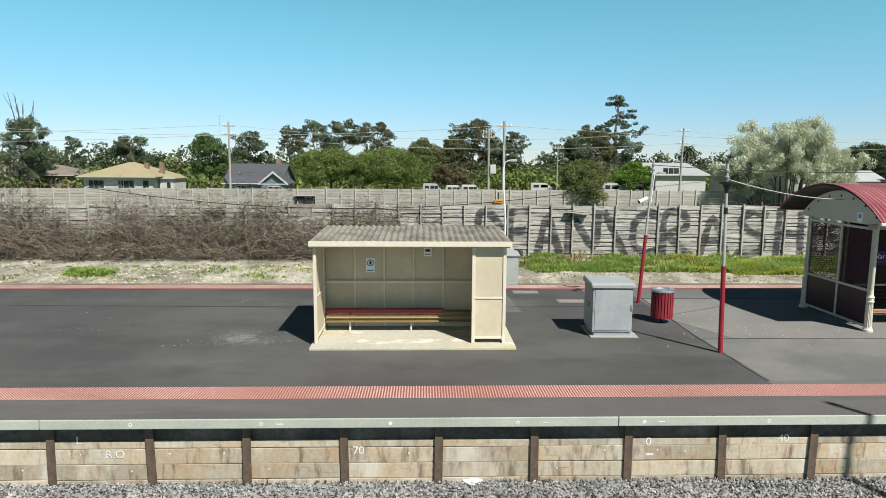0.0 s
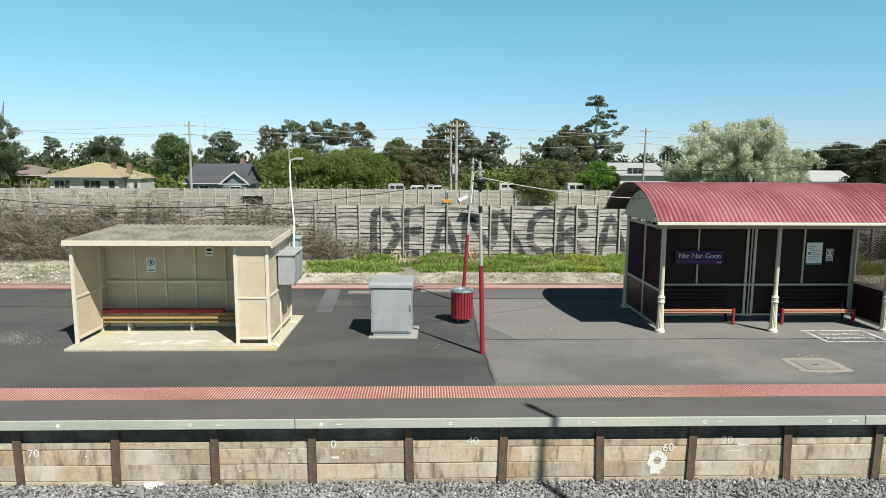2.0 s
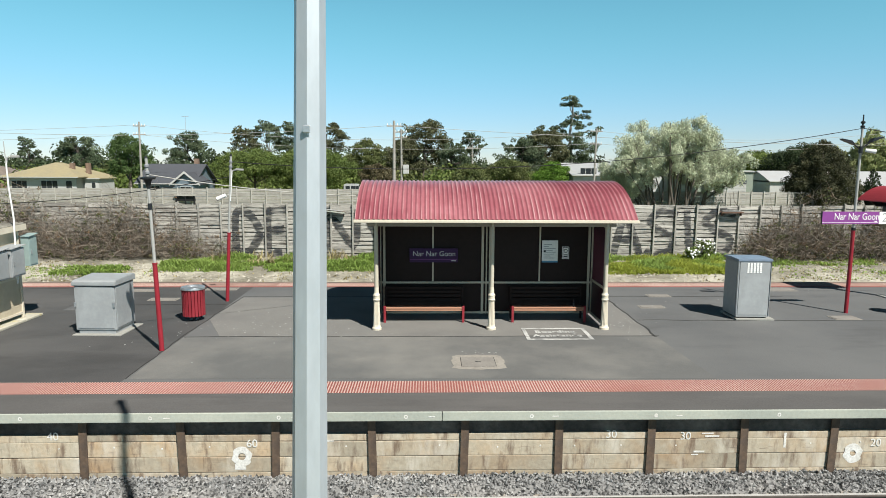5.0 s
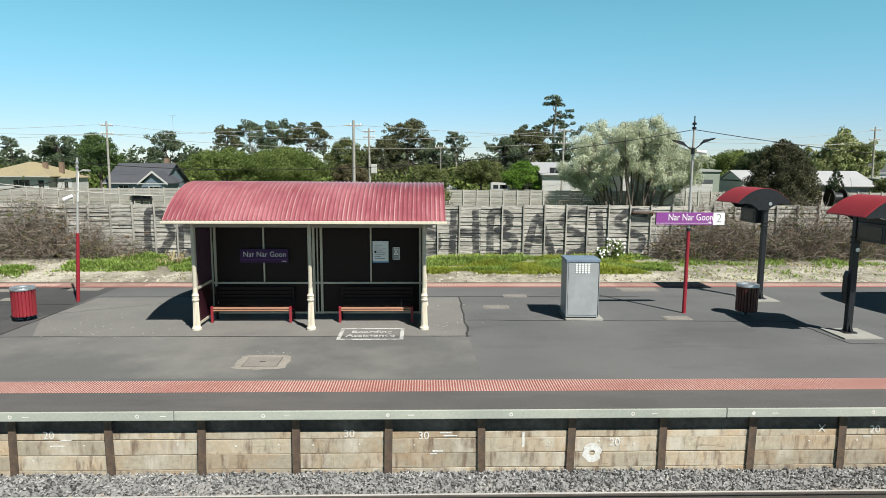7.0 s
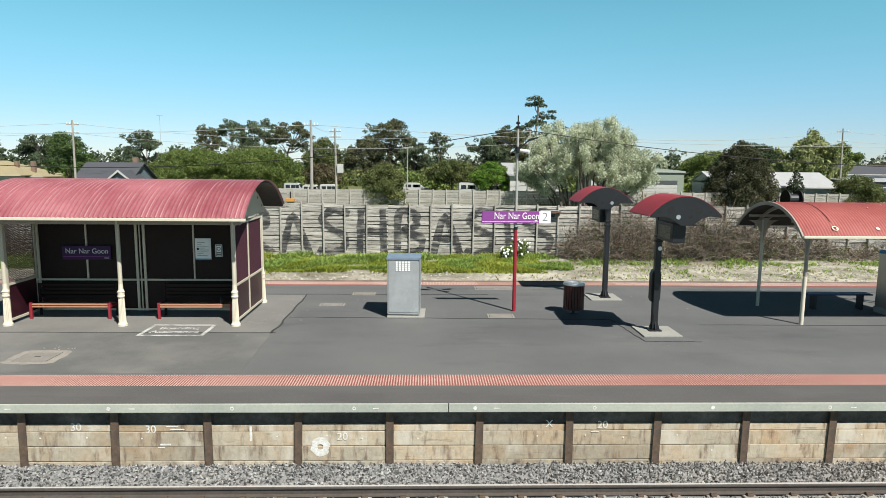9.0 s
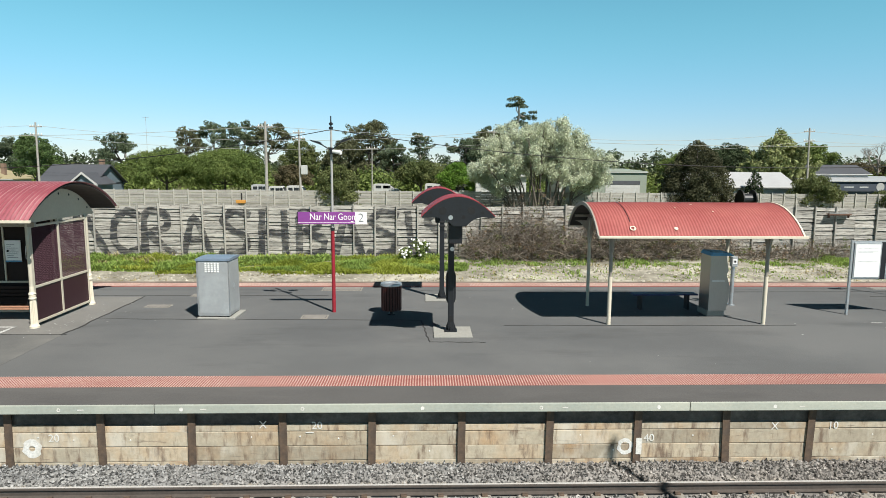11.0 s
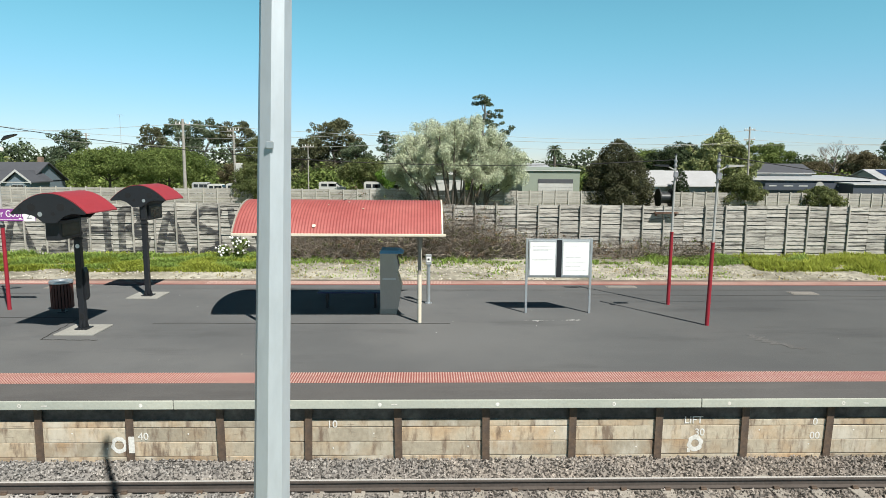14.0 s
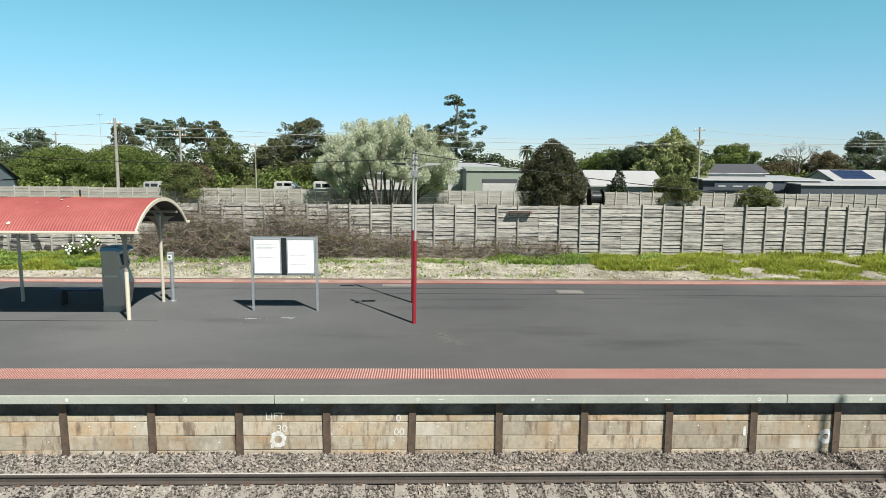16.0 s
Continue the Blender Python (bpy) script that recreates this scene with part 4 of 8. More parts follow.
def tube_ring(bm, r0, r1, n=18):
    a = [bm.verts.new((r0 * math.cos(6.2832 * i / n), r0 * math.sin(6.2832 * i / n), 0)) for i in range(n)]
    b = [bm.verts.new((r1 * math.cos(6.2832 * i / n), r1 * math.sin(6.2832 * i / n), 0)) for i in range(n)]
    for i in range(n):
        bm.faces.new((a[i], a[(i + 1) % n], b[(i + 1) % n], b[i]))


def shelter_open():
    """The small open shelter with a barrel roof on four posts."""
    s = thing("open_shelter", "open platform shelter with curved red corrugated roof on cream posts", "shelter")
    path = arc(13.85, 2.34, 17.12, 2.32, 0.74, 16)
    part("roof_sheet", corrugated(bmesh.new(), 28.2, 33.3, path), RED_ROOF_MATT, s, "faded red corrugated barrel roof", True)
    # dark sheet added below the red roof; the underside's shade is its colour
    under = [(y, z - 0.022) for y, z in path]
    part("roof_lining", prism(bmesh.new(), under + [(y, z - 0.012) for y, z in under[::-1]], "x", 28.23, 33.26), SHADE_LINING, s, "added dark sheet for the roof's shaded underside")
    part("gutter", B(28.2, 33.36, 13.79, 13.87, 2.29, 2.35, 0.01), CREAM_TRIM, s, "cream front gutter")
    part("gutter", B(28.2, 33.36, 17.11, 17.19, 2.26, 2.33, 0.01), CREAM_TRIM, s)
    for x in (28.2, 33.28):
        bm = bmesh.new()
        prism(bm, [(y, z + 0.02) for y, z in path] + [(y, z - 0.07) for y, z in path[::-1]], "x", x - 0.02, x + 0.02)
        # left verge takes the darker copy: its shade is in the colour
        part("verge", bm, TAUPE_SHADE if x < 30 else CREAM_TRIM, s)
    for x in (28.7, 32.72):
        for y in (14.44, 16.6):
            if y < 15:
                part("lower_post", T((x, y, 0), (x, y, 1.25), 0.052, n=16), CREAM_TRIM, s, "cream lower sleeve")
            part("upper_post", T((x, y, 1.2 if y < 15 else 0.0), (x, y, 2.5), 0.046, n=16), TAUPE_SHADE if y < 15 else POST_CREAM, s, "grey-brown upper post" if y < 15 else "dull cream rear post")
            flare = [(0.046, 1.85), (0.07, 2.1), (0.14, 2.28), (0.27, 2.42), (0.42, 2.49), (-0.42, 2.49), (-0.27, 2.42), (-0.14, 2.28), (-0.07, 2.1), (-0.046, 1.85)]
            part("flared_bracket", prism(bmesh.new(), [(y + u, v + (0.12 if abs(u) > 0.2 and (u > 0) == (y < 15) else 0.0)) for u, v in flare], "x", x - 0.012, x + 0.012), TAUPE_SHADE, s, "curved steel bracket plate")
            part("flared_bracket", prism(bmesh.new(), [(x + u, v) for u, v in flare], "y", y - 0.012, y + 0.012), TAUPE_SHADE, s, "curved steel bracket plate")
        bm = bmesh.new()
        inner = arc(13.9, 2.31, 17.07, 2.29, 0.7, 16)
        prism(bm, inner + [(y, z - 0.08) for y, z in inner[::-1]], "x", x - 0.03, x + 0.03)
        part("rafter", bm, TAUPE_SHADE, s)
    for x0, k0, k1 in ((29.05, 2, 15), (30.72, 7, 15)):
        seam = [path[k] for k in range(k0, k1)]
        part("sheet_lap", prism(bmesh.new(), [(y, z + 0.016) for y, z in seam] + [(y, z + 0.008) for y, z in seam[::-1]], "x", x0, x0 + 0.018), MAROON_LIT, s, "dark lap between roof sheets")
    for x, k, r0, r1 in ((29.08, 1, 0.05, 0.08), (30.15, 1, 0.0, 0.05), (30.9, 6, 0.0, 0.03), (30.4, 5, 0.0, 0.02), (31.3, 4, 0.0, 0.025), (29.12, 1, 0.0, 0.022)):
        y, z = path[k]
        y1, z1 = path[k + 1]
        bm = bmesh.new()
        bmesh.ops.create_circle(bm, cap_ends=True, radius=r1, segments=16) if not r0 else tube_ring(bm, r0, r1)
        blot = part("paint_blot", bm, CREAM_TRIM, s, "splash of cream paint")
        blot.matrix_basis = Matrix.Translation((x, y - 0.012, z + 0.022)) @ Matrix.Rotation(math.atan2(z1 - z, y1 - y), 4, "X")
    for y, z in ((14.44, 2.62), (16.55, 2.6), (15.48, 2.98)):
        part("purlin", B(28.25, 33.25, y - 0.03, y + 0.03, z, z + 0.06), TAUPE_SHADE, s)
    return s


# grey-brown of the upper posts; elsewhere a shaded copy of the cream paint
TAUPE_SHADE = mat("taupe_paint_and_shade", (0.30, 0.27, 0.23), 0.5, 0.08, 2, 15, 0.03)


def ticket_machine():
    s = thing("ticket_machine", "brushed steel ticket machine with angled front", "ticket machine", (31.66, 15.3, 0))
    part("plinth", B(-0.02, 0.44, 0, 0.62, 0, 0.16, 0.01), CONCRETE, s)
    bm = bmesh.new()
    prism(bm, [(0.0, 0.16), (0.48, 0.16), (0.58, 0.75), (0.45, 1.15), (0.5, 1.25), (0.42, 1.66), (0.0, 1.66)], "y", 0.0, 0.6)
    part("body", bm, STAINLESS, s)
    part("hood", prism(bmesh.new(), [(-0.02, 1.66), (0.62, 1.66), (0.5, 1.74), (0.02, 1.75)], "y", -0.02, 0.62), SIGN_BLUE, s, "blue top cover")
    part("label_strip", B(0.06, 0.42, -0.006, 0.0, 0.95, 1.0), STEEL, s)
    part("screen", prism(bmesh.new(), [(0.5, 1.27), (0.505, 1.27), (0.45, 1.56), (0.445, 1.56)], "y", 0.12, 0.5), BLACK, s, "dark screen")
    return s


def reader():
    s = thing("card_reader", "slim grey card reader on a post", "card reader", (32.96, 16.68, 0))
    part("foot", T((0, 0, 0), (0, 0, 0.03), 0.1), STEEL, s)
    part("stem", T((0, 0, 0.03), (0, 0, 1.2), 0.055, n=14), STEEL, s)
    part("head", B(-0.085, 0.085, -0.1, 0.04, 1.15, 1.45, 0.02), GREY_PAINT, s)
    part("reader_face", B(-0.06, 0.06, -0.108, -0.1, 1.24, 1.38, 0.004), WHITE, s, "white reader face")
    part("target", B(-0.03, 0.03, -0.112, -0.108, 1.28, 1.34), CHARCOAL, s)
    return s


def notice_board():
    s = thing("notice_board", "steel-framed double notice board with white posters", "notice board", (0, 15.5, 0))
    for x in (35.62, 37.37):
        part("leg", B(x - 0.03, x + 0.03, -0.03, 0.03, 0, 2.06, 0.006), STEEL, s)
    part("top_rail", B(35.65, 37.34, -0.03, 0.03, 1.98, 2.05, 0.006), STEEL, s)
    part("bottom_rail", B(35.65, 37.34, -0.03, 0.03, 0.99, 1.04, 0.006), STEEL, s)
    part("centre_panel", B(36.42, 36.56, -0.045, 0.03, 1.0, 2.02), CHARCOAL, s, "charcoal centre panel")
    for x0, x1, rows in ((35.66, 36.42, (1.86, 1.84, 1.78, 1.76, 1.74, 1.5, 1.48)), (36.56, 37.33, (1.86, 1.7, 1.55, 1.42, 1.3, 1.2))):
        case = part("display_case", B(x0, x1, -0.055, 0.0, 1.02, 2.0, 0.008), STEEL, s, "steel display case")
        sheet = part("poster", B(x0 + 0.035, x1 - 0.035, -0.062, -0.056, 1.06, 1.96), WHITE, s, "white timetable sheet")
        for k, z in enumerate(rows):
            part("text_bar", B(x0 + 0.1, x1 - (0.1 if k % 2 else 0.25), -0.0645, -0.0622, z - 0.005, z + 0.003), PALE_INK, sheet)
    return s


def red_bench(x0, x1, y, label, group):
    s = thing("platform_bench", label, "bench", (x0, y, 0), group)
    L = x1 - x0
    for x in (0.0, L):
        part("end_leg", B(x - 0.03, x + 0.03, -0.02, 0.05, 0, 0.42, 0.008), RED_WOOD, s, "dark red end leg")
        part("end_frame", B(x - 0.025, x + 0.025, 0.05, 0.44, 0.3, 0.35, 0.006), RED, s)
        # rear legs and back slats near-black: the shelter's shade put into their colour
        part("rear_leg", B(x - 0.025, x + 0.025, 0.4, 0.45, 0, 0.85, 0.006), MAROON, s)
    for i in range(4):
        part("seat_slat", B(0.03, L - 0.03, 0.0 + 0.105 * i, 0.088 + 0.105 * i, 0.355 - 0.008 * i, 0.39 - 0.008 * i, 0.006), BENCH_WOOD, s)
    part("front_rail", B(0.03, L - 0.03, 0.0, 0.03, 0.3, 0.335, 0.004), BENCH_WOOD, s)
    for i in range(4):
        part("back_slat", B(0.03, L - 0.03, 0.4, 0.425, 0.47 + 0.1 * i, 0.545 + 0.1 * i, 0.006), MAROON, s)
    return s


BENCH_WOOD = mat("varnished_bench_slat", (0.42, 0.22, 0.14), 0.5, 0.12, 2, 14, 0.05, stretch=(0.2, 3, 3))


# near-black lining: shade under the curved roofs is put into the colour
SHADE_LINING = mat("shade_roof_lining", (0.055, 0.05, 0.045), 0.7, 0.15, 1.0, 10, 0.05)


def shelter_big():
    """The large shelter with fluted cast posts, dark glazing panels and a barrel roof."""
    s = thing("main_shelter", "large platform shelter with curved red corrugated roof and dark panels", "shelter")
    yf, yb = 14.2, 16.85
    x0, xm, x1 = 8.87, 11.63, 14.38
    path = arc(13.52, 2.72, 17.72, 2.78, 0.79, 22)
    part("roof_sheet", corrugated(bmesh.new(), 8.45, 14.87, path, 0.107, 0.03, 8), RED_ROOF, s, "red corrugated barrel roof", True)
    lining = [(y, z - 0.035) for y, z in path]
    part("roof_lining", prism(bmesh.new(), lining + [(y, z - 0.03) for y, z in lining[::-1]], "x", 8.49, 14.83), SHADE_LINING, s, "roof lining, near-black for the shade beneath")
    part("gutter", B(8.42, 14.9, 13.46, 13.54, 2.65, 2.715, 0.012), CREAM_TRIM, s, "cream front gutter")
    # rear gutter in the shaded copy, darker than the front one
    part("gutter", B(8.42, 14.9, 17.7, 17.78, 2.71, 2.775, 0.012), TAUPE_SHADE, s)
    part("front_beam", B(x0 - 0.2, x1 + 0.2, yf - 0.04, yf + 0.04, 2.5, 2.62, 0.01), TAUPE_SHADE, s)
    for x in (x0, xm, x1):
        for y in (yf, yb):
            base = part("fluted_base", fluted(x, y), CREAM_TRIM, s, "fluted cream cast base")
            part("upper_column", T((x, y, 1.0), (x, y, 2.62), 0.05, 0.048, 16), POST_CREAM, s, "plain upper column")
    ys = 15.45
    # end walls: wire mesh above, solid panel below, framed gable
    for x in (x0, x1):
        for y in (yf + 0.08, ys, yb - 0.08):
            part("end_stud", B(x - 0.03, x + 0.03, y - 0.03, y + 0.03, 0.1, 2.62, 0.004), POST_CREAM, s)
        for z in (0.12, 1.0, 2.5):
            part("end_rail", B(x - 0.032, x + 0.032, yf + 0.06, yb - 0.06, z - 0.03, z + 0.03, 0.004), POST_CREAM, s)
        for ya, yc in ((yf + 0.11, ys - 0.03), (ys + 0.03, yb - 0.11)):
            part("lower_panel", B(x - 0.008, x + 0.008, ya, yc, 0.15, 0.97), MAROON_LIT, s, "maroon end panel")
            part("wire_mesh", lattice(x, ya, yc, 1.03, 2.47, 0.05), MESH_WIRE, s, "fine diamond wire mesh")
        g = arc(yf - 0.3, 2.58, yb + 0.45, 2.6, 0.78, 16)
        gable = part("gable", prism(bmesh.new(), g, "x", x - 0.012, x + 0.012), POST_CREAM, s, "pale gable sheet with vent holes")
        for k in range(2, 15, 2):
            y, z = g[k]
            part("vent_hole", T((x - 0.016, y, z - 0.13), (x + 0.016, y, z - 0.13), 0.032, n=12), BLACK, gable)
    tag = part("gable_notice", B(x0 - 0.02, x0 - 0.013, 14.72, 14.9, 2.62, 2.86), WHITE, s, "small white notice on the gable")
    part("symbol", B(x0 - 0.023, x0 - 0.02, 14.76, 14.86, 2.72, 2.82), SIGN_BLUE, tag)
    # spine wall down the middle
    part("spine_panel", B(x0 + 0.05, x1 - 0.05, ys - 0.01, ys + 0.01, 0.12, 3.4), MAROON, s, "dark maroon spine wall")
    for x, z0, w in ((8.98, 0.1, 0.03), (10.23, 0.96, 0.02), (11.51, 0.1, 0.032), (11.71, 0.1, 0.032), (12.99, 0.96, 0.02), (14.27, 0.1, 0.03)):
        part("spine_stud", B(x - w, x + w, ys - 0.05, ys - 0.012, z0, 2.9, 0.004), POST_CREAM, s)
    part("conduit", T((11.61, ys - 0.05, 0.1), (11.61, ys - 0.05, 2.9), 0.018, n=8), POST_CREAM, s, "cream conduit between the studs")
    for z in (0.14, 0.93):
        part("spine_rail", B(x0 + 0.05, x1 - 0.05, ys - 0.06, ys - 0.051, z - 0.025, z + 0.025), POST_CREAM, s)
    sign = part("name_board", B(9.63, 10.87, ys - 0.09, ys - 0.065, 1.46, 1.82), PURPLE_SHADED, s, "purple station name board with the shelter's shade in its colour")
    text_part("lettering", "Nar Nar Goon", 0.19, LETTER_GREY, sign, (10.26, ys - 0.093, 1.68), width=1.08)
    part("text_bar", B(9.65, 10.85, ys - 0.094, ys - 0.091, 1.535, 1.543), PURPLE, sign)
    part("text_bar", B(10.7, 10.82, ys - 0.094, ys - 0.091, 1.495, 1.515), LETTER_GREY, sign)
    sheet = part("timetable", B(13.04, 13.45, ys - 0.075, ys - 0.065, 1.46, 2.03), WHITE, s, "white timetable poster")
    for k, w in enumerate((0.2, 0.12, 0.3, 0.22, 0.3, 0.26, 0.16, 0.28)):
        part("text_bar", B(13.09, 13.09 + w, ys - 0.078, ys - 0.0755, 1.92 - 0.05 * k, 1.932 - 0.05 * k), INK_GREY, sheet)
    part("round_mark", T((13.11, ys - 0.0755, 1.75), (13.11, ys - 0.078, 1.75), 0.03, n=14), CHARCOAL, sheet)
    part("blue_foot", B(13.04, 13.45, ys - 0.078, ys - 0.0755, 1.46, 1.5), SIGN_BLUE, sheet)
    small = part("small_notice", B(13.56, 13.74, ys - 0.075, ys - 0.065, 1.55, 1.87), WHITE, s, "small white notice")
    part("border", B(13.575, 13.725, ys - 0.077, ys - 0.0752, 1.565, 1.855), CHARCOAL, small)
    part("border_face", B(13.59, 13.71, ys - 0.079, ys - 0.0772, 1.58, 1.84), WHITE, small)
    part("symbol", T((13.65, ys - 0.0792, 1.76), (13.65, ys - 0.081, 1.76), 0.05, n=18), CHARCOAL, small)
    part("symbol_face", T((13.65, ys - 0.0812, 1.76), (13.65, ys - 0.083, 1.76), 0.034, n=18), WHITE, small)
    part("text_bar", B(13.6, 13.7, ys - 0.081, ys - 0.0792, 1.6, 1.63), CHARCOAL, small)
    part("text_bar", B(13.6, 13.7, ys - 0.081, ys - 0.0792, 1.65, 1.67), CHARCOAL, small)
    return s


LETTER_GREY = mat("greyish_lettering", (0.55, 0.55, 0.57), 0.6, 0.05, 1, 10, 0)
MESH_WIRE = mat("maroon_wire_mesh", (0.045, 0.013, 0.022), 0.5, 0.1, 2, 10, 0)
PALE_INK = mat("faint_grey_print", (0.45, 0.46, 0.48), 0.8, 0.1, 2, 10, 0)
INK_GREY = mat("grey_print", (0.22, 0.23, 0.25), 0.8, 0.1, 2, 10, 0)
POST_CREAM = mat("dull_cream_column", (0.50, 0.46, 0.37), 0.5, 0.06, 2, 15, 0.03)


def fluted(x, y):
    bm = bmesh.new()
    n = 32
    rings = []
    for r, z, fl in ((0.115, 0.0, 0), (0.115, 0.05, 0), (0.092, 0.08, 0), (0.085, 0.12, 1), (0.068, 0.7, 1), (0.08, 0.72, 0), (0.088, 0.745, 0), (0.076, 0.77, 0), (0.076, 0.83, 0), (0.088, 0.85, 0), (0.07, 0.88, 0), (0.058, 0.91, 0), (0.052, 1.04, 0)):
        rings.append([bm.verts.new((x + (r - (0.012 * (i % 2) if fl else 0)) * math.cos(2 * math.pi * i / n), y + (r - (0.012 * (i % 2) if fl else 0)) * math.sin(2 * math.pi * i / n), z)) for i in range(n)])
    for a, b in zip(rings, rings[1:]):
        for i in range(n):
            bm.faces.new((a[i], a[(i + 1) % n], b[(i + 1) % n], b[i]))
    bm.faces.new(rings[0][::-1])
    bm.faces.new(rings[-1])
    return bm


def lattice(x, y0, y1, z0, z1, step=0.085):
    bm = bmesh.new()
    h, w = z1 - z0, y1 - y0
    t = -h
    while t < w:
        for flip in (0, 1):
            a, b = max(0.0, t), min(w, t + h)
            if b - a > 0.02:
                pa, pb = (a, a - t), (b, b - t)
                if flip:
                    pa, pb = (w - pa[0], pa[1]), (w - pb[0], pb[1])
                tube(bm, (x, y0 + pa[0], z0 + pa[1]), (x, y0 + pb[0], z0 + pb[1]), 0.0085, n=4, caps=False)
        t += step
    return bm


shelter_cream()
service_box((-0.13, 13.86, 1.22), 0.36, 0.44, 0.68, "grey metal electrical box on the shelter's side", GREY_PAINT)
service_box((-0.13, 14.44, 1.22), 0.34, 0.5, 0.68, "second grey electrical box with a sloped lid", GREY_PAINT)
service_box((-0.13, 15.36, 1.35), 0.2, 0.34, 0.75, "pale green-grey meter box at the shelter's back corner", METER_GREEN)
cabinet_low()
slat_bin("litter_bin", (4.16, 15.2, 0), RED_WOOD, "round red slatted litter bin with steel rim", RED)
light_pole((4.44, 12.51, 0), 1.86, 4.05, "cap", "leaning light pole with red lower sleeve", -1.5)
light_pole((4.31, 17.42, 0), 1.97, 4.16, "camera", "camera pole with red lower sleeve, leaning", 3.6)
shelter_big()
red_bench(9.02, 10.99, 14.87, "slatted bench with red legs inside the shelter", "benches of the main shelter")
red_bench(12.24, 14.07, 14.87, "slatted bench with red legs and a small bottle on it", "benches of the main shelter")
cabinet_tall()
station_sign()
totem((24.62, 13.73, 0), "charcoal hooded information post on a concrete footing")
totem((24.5, 17.6, 0), "charcoal hooded information post nearer the back edge", 180, False)
slat_bin("litter_bin", (23.08, 15.6, 0), BIN_BROWN, "round dark brown slatted litter bin with steel rim", MAROON)
shelter_open()
ticket_machine()
reader()
notice_board()
light_pole((39.97, 16.55, 0), 2.11, 4.32, "arm_left", "light pole with red lower sleeve near the back edge", 0.0)
light_pole((40.05, 14.14, 0), 2.1, 4.33, "arm_right", "light pole with red lower sleeve", 0.6)


# ---- trees ----
def leaf_mat(name, base, second, var=0.5, trans=0.25):
    m = mat(name, base, 0.75, 0.15, 0.25, 2.0, 0, island=var, second=second, cover=0.5, soft=0.15, spec=0.25)
    n, l = m.node_tree.nodes, m.node_tree.links
    b = n["Principled BSDF"]
    tr = n.new("ShaderNodeBsdfTranslucent")
    tr.inputs[0].default_value = (*[min(1, c * 1.2) for c in second], 1)
    mx = n.new("ShaderNodeMixShader")
    mx.inputs[0].default_value = trans
    l.new(b.outputs[0], mx.inputs[1])
    l.new(tr.outputs[0], mx.inputs[2])
    l.new(mx.outputs[0], n["Material Output"].inputs[0])
    return m


LEAF = {
    "gum": leaf_mat("gum_leaves", (0.060, 0.090, 0.046), (0.130, 0.160, 0.096)),
    "gum_brown": leaf_mat("brownish_gum_leaves", (0.070, 0.078, 0.038), (0.135, 0.138, 0.072)),
    "mid": leaf_mat("mid_green_leaves", (0.055, 0.098, 0.030), (0.11, 0.165, 0.055)),
    "green": leaf_mat("green_leaves", (0.080, 0.122, 0.028), (0.165, 0.21, 0.060)),
    "bright": leaf_mat("bright_green_leaves", (0.09, 0.18, 0.025), (0.16, 0.27, 0.04)),
    "dark": leaf_mat("dark_green_leaves", (0.028, 0.044, 0.02), (0.056, 0.078, 0.036)),
    "conifer": leaf_mat("dark_conifer_leaves", (0.046, 0.050, 0.026), (0.092, 0.092, 0.048)),
    "olive": leaf_mat("olive_leaves", (0.080, 0.105, 0.034), (0.155, 0.17, 0.065)),
    "silver": leaf_mat("pale_silver_leaves", (0.37, 0.41, 0.275), (0.58, 0.61, 0.47), 0.4),
    "pale": leaf_mat("young_pale_green_leaves", (0.22, 0.26, 0.10), (0.32, 0.34, 0.16), 0.4),
    "rust": leaf_mat("rusty_leaves", (0.095, 0.08, 0.042), (0.15, 0.13, 0.075)),
}
BARK = mat("grey_bark", (0.26, 0.23, 0.20), 0.9, 0.2, 1.5, 8, 0.3)
BARK_DARK = mat("dark_bark", (0.10, 0.085, 0.07), 0.9, 0.2, 1.5, 8, 0.3)
BARK_PALE = mat("pale_bark", (0.36, 0.34, 0.30), 0.9, 0.2, 1.5, 8, 0.2)


def limb(verts, faces, pts, r0, r1, n=5):
    """A bent tapered branch through the points."""
    base = len(verts)
    for k, p in enumerate(pts):
        d = (Vector(pts[min(k + 1, len(pts) - 1)]) - Vector(pts[max(k - 1, 0)])).normalized()
        u = d.orthogonal().normalized()
        v = d.cross(u)
        r = r0 + (r1 - r0) * k / (len(pts) - 1)
        verts.extend((Vector(p) + u * r * math.cos(6.2832 * i / n) + v * r * math.sin(6.2832 * i / n))[:] for i in range(n))
    for k in range(len(pts) - 1):
        for i in range(n):
            a, b = base + k * n + i, base + k * n + (i + 1) % n
            faces.append((a, b, b + n, a + n))


